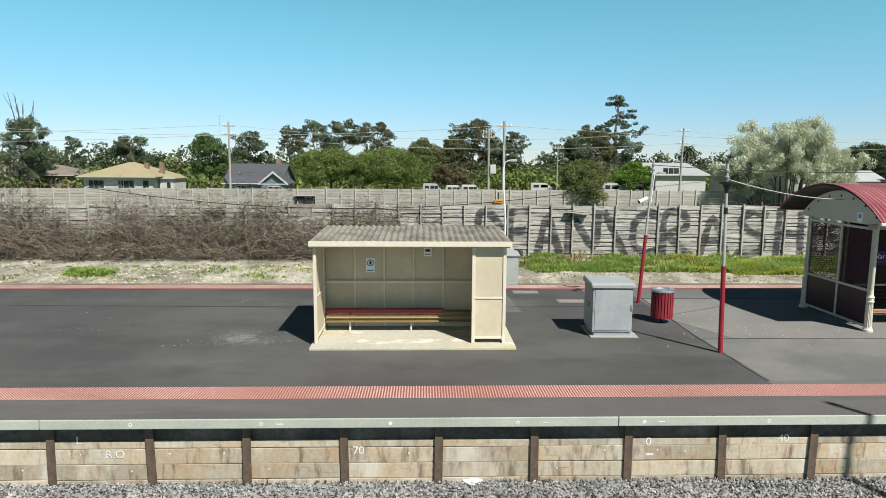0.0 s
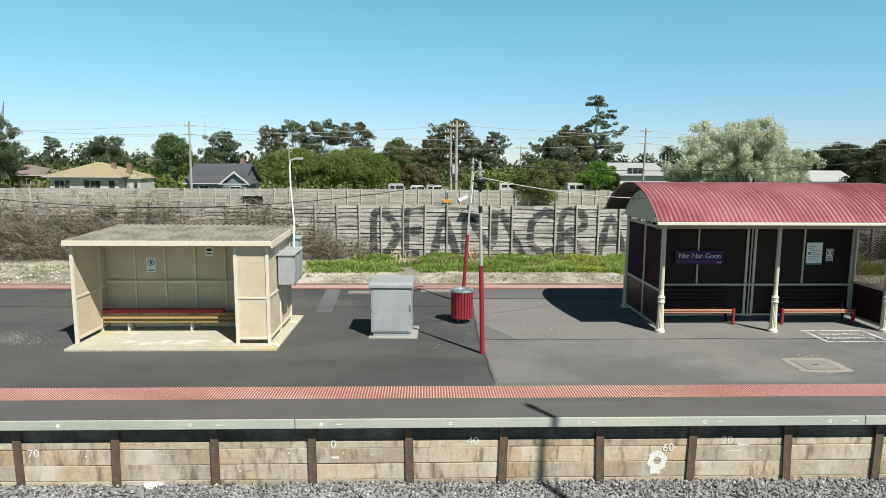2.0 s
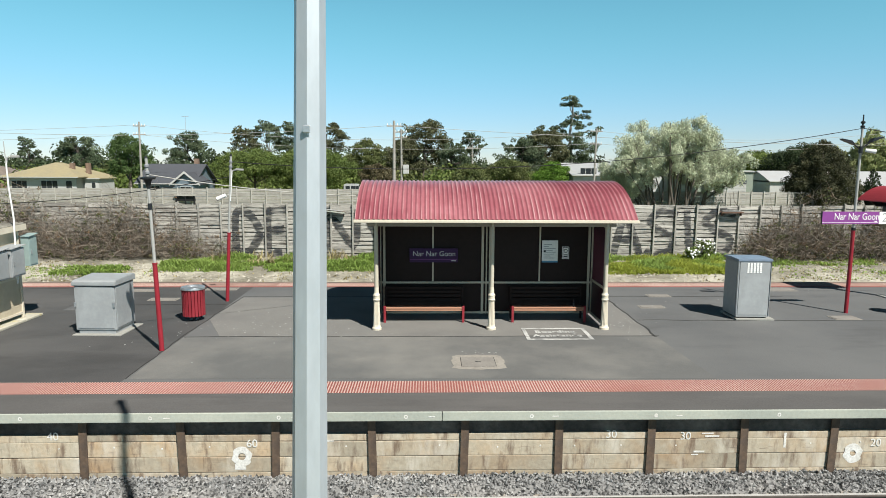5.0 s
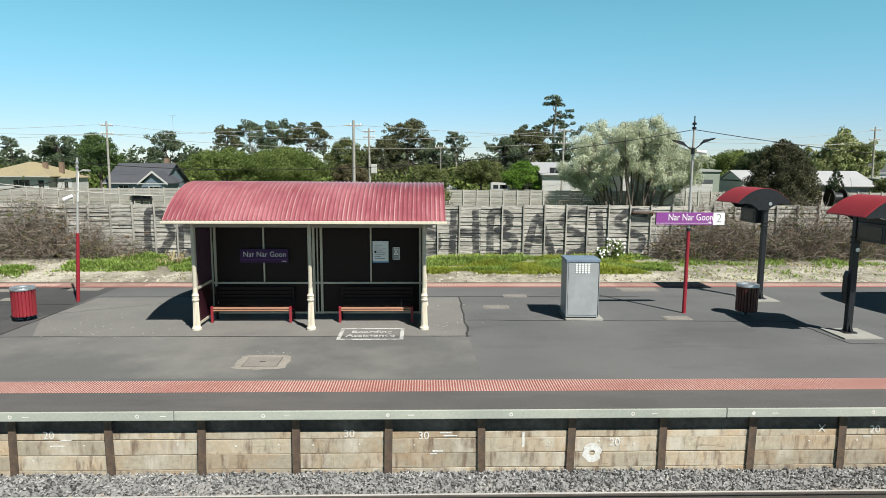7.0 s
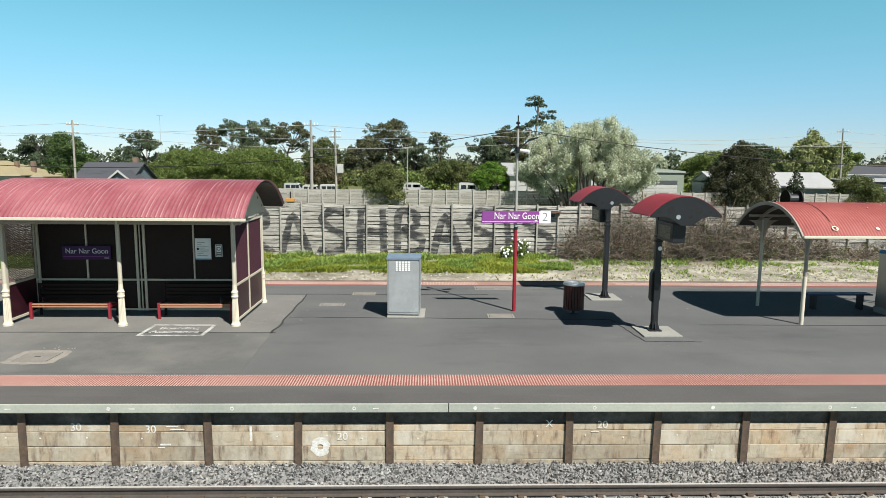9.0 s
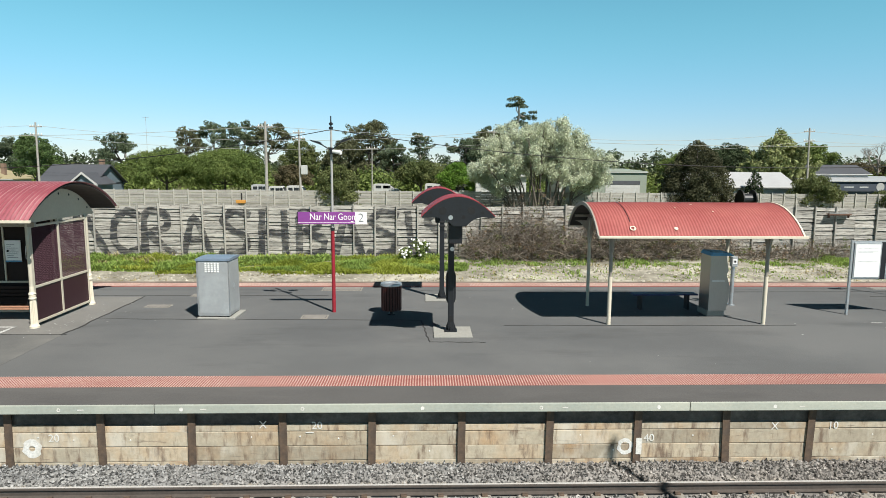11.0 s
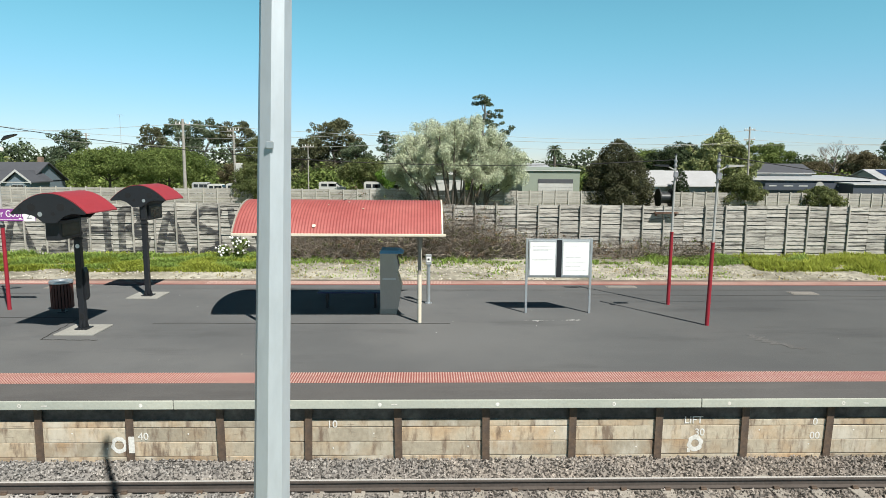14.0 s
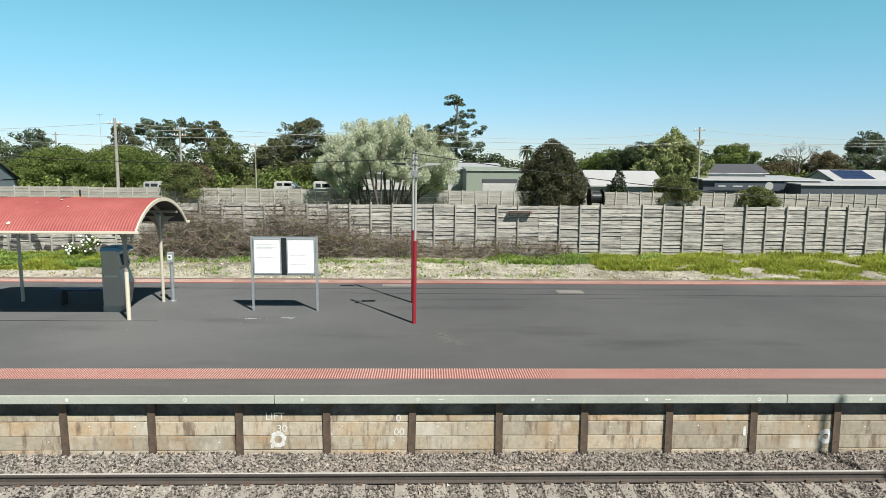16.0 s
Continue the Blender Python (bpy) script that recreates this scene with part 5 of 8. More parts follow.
def leaves_mesh(name, blobs, size, per_area, material, rng, droop=0.0, elong=1.6):
    """Small leaf clumps scattered in the outer shells of the blobs: (centre, radii)."""
    vs = []
    for c, r in blobs:
        r = np.array(r)
        area = 4 * math.pi * ((r[0] * r[1]) ** 1.6 / 3 + (r[0] * r[2]) ** 1.6 / 3 + (r[1] * r[2]) ** 1.6 / 3) ** (1 / 1.6)
        n = max(12, int(area / (size * size) * per_area))
        d = rng.normal(size=(n, 3))
        d /= np.linalg.norm(d, axis=1)[:, None]
        rad = rng.uniform(0.55, 1.06, n)[:, None]
        bump = 1 + 0.18 * np.sin(d[:, :1] * 5 + c[0]) * np.cos(d[:, 1:2] * 4 + c[1])
        p = np.array(c) + d * r * rad * bump
        nrm = d + rng.normal(0, 0.55, (n, 3))
        nrm[:, 2] += 0.25
        nrm /= np.linalg.norm(nrm, axis=1)[:, None]
        t = np.cross(nrm, rng.normal(size=(n, 3)))
        t[:, 2] -= droop
        t /= np.linalg.norm(t, axis=1)[:, None]
        b = np.cross(nrm, t)
        s = size * rng.uniform(0.55, 1.2, (n, 1))
        q = np.stack([p - t * s * 0.5 * elong, p + b * s * 0.5, p + t * s * 0.5 * elong, p - b * s * 0.5 + nrm * s * 0.2], 1)
        vs.append(q.reshape(-1, 3))
    v = np.concatenate(vs)
    f = np.arange(len(v)).reshape(-1, 4)
    return mesh_from(name, v.tolist(), f.tolist(), material)


# clumps of the tallest gum: sideways, down from its top, half width, half height, in metres
TIERS = ((-0.6, 2.0, 3.1, 2.0), (3.0, 5.4, 2.2, 1.6), (0.6, 6.6, 1.6, 1.3), (-0.8, 8.4, 3.0, 2.0), (4.4, 9.4, 3.0, 2.2), (-5.4, 9.6, 3.0, 2.0), (-8.6, 11.4, 3.0, 2.2), (-2.2, 11.6, 4.2, 2.8), (3.0, 13.0, 4.2, 3.2), (-9.8, 14.0, 3.0, 2.2), (-4.4, 15.2, 4.6, 3.0), (1.6, 17.0, 4.8, 3.0))


def tree(name, at, top, radius, leaf, style, seed, label, size=None, bark=None, group="trees beyond the fences", dead=False):
    """top: height of the crown's top above the world's zero; at: (x, y)."""
    x, y = at
    z0 = ground_height(x, y) - 0.1
    h = top - z0
    rng, pr = np.random.default_rng(seed), random.Random(seed)
    size = size or max(0.12, y * 0.00175)
    root = thing(name, label, "tree", (x, y, z0), group)
    wood_v, wood_f, blobs = [], [], []
    trunk_r = 0.022 * h + 0.05
    if style in ("gum", "umbrella"):
        first = 0.26 if style == "gum" else 0.6
        sway = [(0, 0, 0)]
        for k in range(1, 6):
            sway.append((pr.uniform(-0.05, 0.05) * h, pr.uniform(-0.04, 0.04) * h, h * 0.8 * k / 5))
        limb(wood_v, wood_f, sway, trunk_r, trunk_r * 0.25, 7)
        count = 30 if style == "gum" else 20
        for k in range(count):
            u = first + (0.98 - first) * (k + 0.5) / count
            a = pr.uniform(0, 6.283)
            spread = radius * (0.35 + 0.62 * math.sin(math.pi * min(1, 0.25 + 0.75 * (u - first) / (1 - first))))
            rr = radius * pr.uniform(0.17, 0.32)
            c = (math.cos(a) * spread * pr.uniform(0.45, 1), math.sin(a) * spread * pr.uniform(0.5, 1), h * u - rr * 0.45)
            st = sway[min(4, 1 + int(u * 4))]
            mid = tuple((p + q) / 2 + pr.uniform(-0.04, 0.04) * h for p, q in zip(st, c))
            limb(wood_v, wood_f, [st, mid, c], trunk_r * 0.35, 0.03, 5)
            blobs.append((c, (rr, rr, rr * pr.uniform(0.55, 0.8))))
            for _ in range(4):
                e = (c[0] + pr.uniform(-1.3, 1.3) * rr, c[1] + pr.uniform(-1.3, 1.3) * rr, c[2] + pr.uniform(-0.6, 0.7) * rr)
                blobs.append((e, (rr * 0.48, rr * 0.48, rr * 0.34)))
        per = 0.85
    elif style == "tiered":
        sway = [(0, 0, 0), (0.3, 0, h * 0.3), (-0.2, 0.2, h * 0.55), (0.4, 0, h * 0.78), (0.2, 0, h * 0.93)]
        limb(wood_v, wood_f, sway, trunk_r, trunk_r * 0.3, 7)
        for dx, z, rx, rz in TIERS:
            c = (dx, pr.uniform(-0.5, 0.5) * rx, h - z)
            k = min(3, int(5 * c[2] / h))
            limb(wood_v, wood_f, [sway[k], (c[0] * 0.5, 0, (sway[k][2] + c[2]) / 2 - 0.4), c], trunk_r * 0.4, 0.04, 5)
            for _ in range(13):
                u = pr.uniform(-1, 1)
                r = pr.uniform(0.22, 0.4)
                blobs.append(((c[0] + u * rx, c[1] + pr.uniform(-0.9, 0.9) * rx, c[2] + (pr.uniform(-0.55, 0.75) - 0.45 * u * u) * rz), (rx * r, rx * r, rz * r * 0.8)))
        per = 0.95
    elif style == "cone":
        limb(wood_v, wood_f, [(0, 0, 0), (0, 0, h * 0.9)], trunk_r, 0.03, 6)
        for k in range(90):
            u = (k + 0.5) / 90
            a = k * 2.4 + pr.uniform(-0.3, 0.3)
            w = radius * (1 - u ** 2.4) ** 0.7 * (0.72 + 0.28 * min(1, u * 5)) * pr.uniform(0.85, 1.06)
            rr = radius * 0.22 * (1.1 - u * 0.5)
            blobs.append(((math.cos(a) * (w - rr * 0.4), math.sin(a) * (w - rr * 0.4), 0.06 * h + u * h * 0.9), (rr, rr, rr * 0.85)))
        blobs.append(((0, 0, h * 0.42), (radius * 0.68, radius * 0.68, h * 0.42)))
        blobs.append(((0, 0, h * 0.3), (radius * 0.85, radius * 0.85, h * 0.28)))
        per = 0.95
    elif style == "airy":
        for k in range(26):
            u, v = -1 + 2 * (k + 0.5) / 26, pr.uniform(-0.45, 0.45)
            foot = (u * radius * 0.42 + pr.uniform(-0.4, 0.4), v * radius * 0.4, 0)
            dome = math.sqrt(1 - 0.88 * u * u) * (1 - 0.09 * (k % 4 == 2) - 0.06 * (k % 5 == 1))
            tip = (u * radius * 0.95, v * radius * 0.9, h * dome * pr.uniform(0.86, 0.98))
            knee = (foot[0] * 0.8 + tip[0] * 0.2 + pr.uniform(-0.5, 0.5), foot[1] * 0.8 + tip[1] * 0.2, tip[2] * 0.38)
            limb(wood_v, wood_f, [foot, knee, tuple(a * 0.4 + b * 0.6 for a, b in zip(knee, tip)), tip], pr.uniform(0.09, 0.16), 0.02, 5)
            for n in range(13):
                f = 0.02 + 0.95 * n / 13
                a = tuple(p + (q - p) * f for p, q in zip(knee, tip))
                reach = radius * 0.2 * (1.1 - 0.5 * f)
                e = (a[0] + pr.uniform(-1, 1) * reach + 0.4 * u * reach, a[1] + pr.uniform(-1, 1) * reach, a[2] + pr.uniform(0.2, 1.1) * reach * (1.1 - f * 0.6))
                limb(wood_v, wood_f, [a, tuple((p + q) / 2 + pr.uniform(-0.12, 0.12) for p, q in zip(a, e)), e], 0.035, 0.01, 4)
                for _ in range(3):
                    t = pr.uniform(0.45, 1.05)
                    c = tuple(p + (q - p) * t + pr.uniform(-0.3, 0.3) for p, q in zip(a, e))
                    rr = pr.uniform(0.32, 0.7)
                    blobs.append((c, (rr * 0.9, rr * 0.9, rr)))
        for _ in range(60):
            x0, z1 = pr.uniform(-0.9, 0.9) * radius, pr.uniform(0.6, 2.4)
            limb(wood_v, wood_f, [(x0, pr.uniform(-1.5, 1), 0), (x0 + pr.uniform(-0.5, 0.5), 0, z1 * 0.6), (x0 + pr.uniform(-1.4, 1.4), 0.2, z1)], 0.04, 0.015, 4)
        per = 0.37
    elif style == "bare":
        limb(wood_v, wood_f, [(0, 0, 0), (0.1, 0, h * 0.35), (0, 0.1, h * 0.6)], trunk_r, trunk_r * 0.4, 6)

        def fork(p, d, length, r, depth):
            q = (Vector(p) + d * length)
            limb(wood_v, wood_f, [p, tuple((Vector(p) + q) / 2 + Vector((pr.uniform(-0.1, 0.1), pr.uniform(-0.1, 0.1), 0.05)) * length), tuple(q)], r, r * 0.55, 4)
            if depth:
                for _ in range(3):
                    nd = (d + Vector((pr.uniform(-0.8, 0.8), pr.uniform(-0.8, 0.8), pr.uniform(-0.2, 0.5)))).normalized()
                    fork(tuple(q), nd, length * 0.66, r * 0.55, depth - 1)
        for k in range(6):
            a = k * 1.05
            fork((0, 0, h * pr.uniform(0.3, 0.6)), Vector((math.cos(a) * 0.7, math.sin(a) * 0.7, 0.8)).normalized(), h * 0.2, trunk_r * 0.45, 4)
        per = 0
    else:
        limb(wood_v, wood_f, [(0, 0, 0), (0.1, 0.05, h * 0.3), (0, 0, h * 0.7)], trunk_r, trunk_r * 0.4, 6)
        low = 0.12 if style == "bush" else 0.3
        for k in range(64):
            a, u = k * 2.4 + pr.uniform(-0.4, 0.4), pr.uniform(0, 1) ** 0.8
            prof = math.sqrt(max(0.0, 1 - (2 * u - 0.75) ** 2 / 1.6))
            rr = radius * pr.uniform(0.13, 0.27)
            w = max(0, radius * prof - rr * 0.7) * pr.uniform(0.65, 1.16)
            blobs.append(((math.cos(a) * w, math.sin(a) * w, h * low + u * (h * (1 - low) - rr * 0.9) * pr.uniform(0.93, 1.04)), (rr, rr, rr * 0.75)))
        blobs.append(((0, 0, h * (low + (1 - low) * 0.45)), (radius * 0.7, radius * 0.7, h * (1 - low) * 0.4)))
        for k in range(6):
            b = blobs[k][0]
            limb(wood_v, wood_f, [(0, 0, h * 0.25), tuple(c * 0.6 for c in b[:2]) + (b[2] * 0.7,), b], trunk_r * 0.4, 0.03, 5)
        per = 0.95
    if dead:
        for _ in range(7):
            a, r = pr.uniform(0, 6.283), pr.uniform(0.2, 0.7) * radius
            b = (math.cos(a) * r * 0.5, math.sin(a) * r * 0.5, h * 0.75)
            e = (math.cos(a) * r, math.sin(a) * r, h * pr.uniform(1.05, 1.3))
            limb(wood_v, wood_f, [b, tuple((u + v) / 2 + pr.uniform(-0.3, 0.3) for u, v in zip(b, e)), e], 0.11, 0.03, 4)
            limb(wood_v, wood_f, [tuple((u * 0.4 + v * 0.6) for u, v in zip(b, e)), (e[0] + pr.uniform(-1, 1), e[1], e[2] - 0.4)], 0.05, 0.02, 4)
    wood = new("trunk", mesh_from("trunk", wood_v, wood_f, bark or BARK_DARK, True))
    wood.parent = root
    if per:
        crown = new("crown", leaves_mesh("crown", blobs, size, per, LEAF[leaf], rng, {"airy": -0.7, "gum": 0.5, "umbrella": 0.5}.get(style, 0.15), 2.4 if style == "airy" else 1.6))
        crown.parent = root
    return root


tree("gum_tree", (-72.4, 115), 11.9, 4.9, "gum", "gum", 1, "dark gum tree with bare dead branches on top", dead=True)
tree("gum_tree", (-91.3, 165), 10.5, 3.0, "gum", "gum", 2, "distant rounded dark gum tree standing beyond the houses")
tree("gum_tree", (-67.7, 145), 10.1, 5.0, "gum", "gum", 3, "distant dark gum tree with layered crown")
tree("shade_tree", (-33.8, 95), 8.6, 3.3, "mid", "round", 4, "tall fresh green leafy tree behind the houses")
tree("gum_tree", (-35.8, 125), 10.3, 4.2, "gum", "gum", 5, "dark gum tree behind the dark-roofed house")
tree("gum_tree", (-35.2, 160), 13.2, 3.7, "gum_brown", "umbrella", 6, "distant brownish gum tree standing beyond the houses")
tree("gum_tree", (-30.0, 165), 14.9, 4.6, "gum", "umbrella", 7, "distant tall gum tree with open crown", bark=BARK_PALE)
tree("gum_tree", (-22.5, 163), 14.8, 5.5, "gum", "umbrella", 8, "distant broad gum tree standing beyond the houses", bark=BARK_PALE)
tree("gum_tree", (-15.0, 161), 14.4, 5.0, "gum_brown", "umbrella", 9, "distant gum tree with rounded crown")
tree("shade_tree", (-16.8, 100), 6.6, 6.2, "green", "round", 10, "broad spreading green tree standing beyond the houses")
tree("shade_tree", (-8.0, 101), 6.9, 6.4, "green", "round", 11, "broad spreading green tree with dense crown")
tree("shade_tree", (-2.5, 135), 9.5, 4.3, "olive", "round", 12, "yellowish green tree behind others")
tree("shade_tree", (2.2, 104), 4.3, 3.2, "rust", "round", 13, "low tree with yellow-brown foliage")
tree("gum_tree", (10.0, 159), 15.3, 6.8, "gum_brown", "gum", 14, "large brownish gum tree with rounded top")
tree("gum_tree", (3.5, 150), 9.8, 4.6, "gum_brown", "gum", 15, "brownish gum tree with ragged crown")
tree("gum_tree", (16.5, 152), 9.2, 4.8, "gum", "gum", 16, "dark gum tree standing beyond the houses")
tree("gum_tree", (22.2, 172), 13.0, 3.4, "gum", "umbrella", 17, "slender gum tree with small crown", bark=BARK_PALE)
tree("gum_tree", (47.9, 166), 22.3, 7.0, "gum", "tiered", 18, "very tall gum tree with open clumped crown", bark=BARK_PALE)
tree("gum_tree", (40.5, 160), 13.2, 6.5, "gum_brown", "gum", 19, "gum tree beside the tallest one")
tree("gum_tree", (33.5, 155), 10.5, 6.0, "gum", "gum", 20, "dark spreading gum tree")
tree("fence_bush", (14.8, 66.5), 4.2, 2.7, "olive", "bush", 21, "olive-green bush hanging over the far fence")
tree("shade_tree", (28.7, 92), 4.6, 3.0, "bright", "round", 22, "fresh green tree by the road")
tree("shade_tree", (23.2, 100), 5.2, 4.0, "olive", "round", 23, "olive-green tree standing beyond the houses")
tree("blossom_tree", (36.1, 65.0), 9.7, 8.1, "silver", "airy", 24, "large pale silvery tree with many stems and thin open crown", 0.085, BARK_DARK)
tree("shade_tree", (80.5, 117), 8.6, 6.8, "dark", "round", 25, "broad dark green tree standing beyond the houses")
tree("conifer_tree", (54.4, 69.5), 6.9, 3.8, "conifer", "cone", 26, "bushy dark conifer behind the far fence", 0.13)
tree("shade_tree", (79.6, 130), 7.6, 7.0, "green", "round", 27, "green trees behind the white house")
tree("cypress", (63.2, 73.5), 3.8, 1.1, "dark", "cone", 28, "narrow dark cypress by the white house", 0.16)
tree("fence_bush", (69.0, 71), 3.3, 3.0, "olive", "bush", 29, "olive bush leaning on the far fence")
tree("shade_tree", (78.0, 95), 10.1, 5.6, "pale", "airy", 30, "thin pale green tree coming into leaf", 0.25)
tree("shade_tree", (104, 130), 9.4, 5.4, "green", "round", 31, "dense green rounded tree standing beyond the houses")
tree("bare_tree", (115.2, 125), 10.4, 3.6, "rust", "bare", 32, "leafless grey tree standing beyond the houses", None, BARK)
tree("shade_tree", (117.4, 120), 7.3, 4.0, "rust", "round", 33, "rust-tinted tree standing beyond the houses")
tree("gum_tree", (126, 120), 10.9, 4.6, "gum", "gum", 34, "dark gum tree behind the sheds")
tree("fence_bush", (78.3, 70.5), 1.9, 2.6, "olive", "bush", 35, "round olive bush at the far fence")
tree("shade_tree", (116, 132), 5.4, 7.0, "rust", "round", 36, "brownish hedge-like trees beyond the sheds")


def palm(x, y, top):
    z0 = ground_height(x, y) - 0.1
    s = thing("palm_tree", "date palm with a shaggy grey-green head", "tree", (x, y, z0), "trees beyond the fences")
    h = top - z0 - 1.6
    part("trunk", T((0, 0, 0), (0, 0, h), 0.42, 0.34, 10), BARK_DARK, s)
    pr, v, f = random.Random(3), [], []
    for k in range(46):
        a, up = k * 2.4, pr.uniform(-0.7, 1.1)
        d = Vector((math.cos(a), math.sin(a), 0))
        pts = [Vector((0, 0, h)) + d * (2.5 * t) * math.cos(up * 0.6) + Vector((0, 0, 2.4 * t * math.sin(up) - 1.5 * t * t)) for t in (0, 0.35, 0.7, 1.0)]
        side = Vector((-d.y, d.x, 0))
        for p, q, wa, wb in zip(pts, pts[1:], (0.1, 0.36, 0.3), (0.36, 0.3, 0.04)):
            o = len(v)
            v.extend(((p + side * wa)[:], (p - side * wa)[:], (q - side * wb)[:], (q + side * wb)[:]))
            f.append((o, o + 1, o + 2, o + 3))
    crown = new("fronds", mesh_from("fronds", v, f, LEAF["gum"]))
    crown.parent = s


palm(66.4, 164, 9.8)


def far_woods():
    """The wooded skyline behind all else, too far to count."""
    rng, pr = np.random.default_rng(77), random.Random(77)
    for shade, y, step, lo, hi in (("gum", 215, 6.5, 5.5, 11.0), ("dark", 185, 7.5, 4.0, 8.0), ("olive", 140, 7.0, 2.4, 5.2), ("green", 118, 9.0, 1.6, 3.6)):
        blobs, x = [], -230.0
        while x < 300:
            h = pr.uniform(lo, hi)
            for _ in range(3):
                r = pr.uniform(1.8, 3.6)
                blobs.append(((x + pr.uniform(-3, 3), y + pr.uniform(-6, 6), max(r * 0.4 - 1, h - r * pr.uniform(0.7, 2.4))), (r * 1.2, r, r * 0.85)))
            blobs.append(((x, y, h * 0.3 - 0.5), (4.5, 3.0, h * 0.45 + 0.8)))
            x += step * pr.uniform(0.6, 1.3)
        me = leaves_mesh("far_woods", blobs, y * 0.0039, 0.5, LEAF[shade], rng)
        tagged(new("far_woods", me), "distant belt of mixed gum and bush foliage", "trees", kind="stuff")


far_woods()

# ---- houses ----
TILE_YELLOW = mat("pale_yellow_roof", (0.33, 0.28, 0.165), 0.8, 0.1, 0.4, 3, 0.2, second=(0.27, 0.235, 0.15), cover=0.5)
TILE_GREY = mat("dark_grey_roof", (0.075, 0.079, 0.090), 0.6, 0.08, 0.4, 3, 0.1)
TILE_LIGHT = mat("pale_metal_roof", (0.396, 0.402, 0.408), 0.4, 0.06, 0.5, 4, 0.05)
TILE_BROWN = mat("weathered_brown_roof", (0.192, 0.160, 0.136), 0.85, 0.15, 0.4, 3, 0.2)
BRICK = mat("red_brick_wall", (0.22, 0.15, 0.11), 0.9, 0.12, 0.5, 8, 0.1)
WALL_WHITE = mat("white_weatherboard", (0.459, 0.459, 0.446), 0.7, 0.06, 0.5, 6, 0.1)
WALL_BLUE = mat("blue_grey_weatherboard", (0.140, 0.182, 0.217), 0.7, 0.06, 0.5, 6, 0.1)
WALL_GREEN = mat("pale_green_sheet", (0.252, 0.288, 0.240), 0.6, 0.05, 0.5, 6, 0.05)
WALL_NAVY = mat("dark_slate_sheet", (0.055, 0.065, 0.085), 0.6, 0.06, 0.5, 6, 0.05)
GLASS_BLUE = mat("solar_glass", (0.03, 0.05, 0.11), 0.15, 0.05, 1, 5, 0, spec=0.6)
GLASS_DARK = mat("window_glass", (0.03, 0.035, 0.04), 0.08, 0.02, 1, 5, 0, spec=0.8)


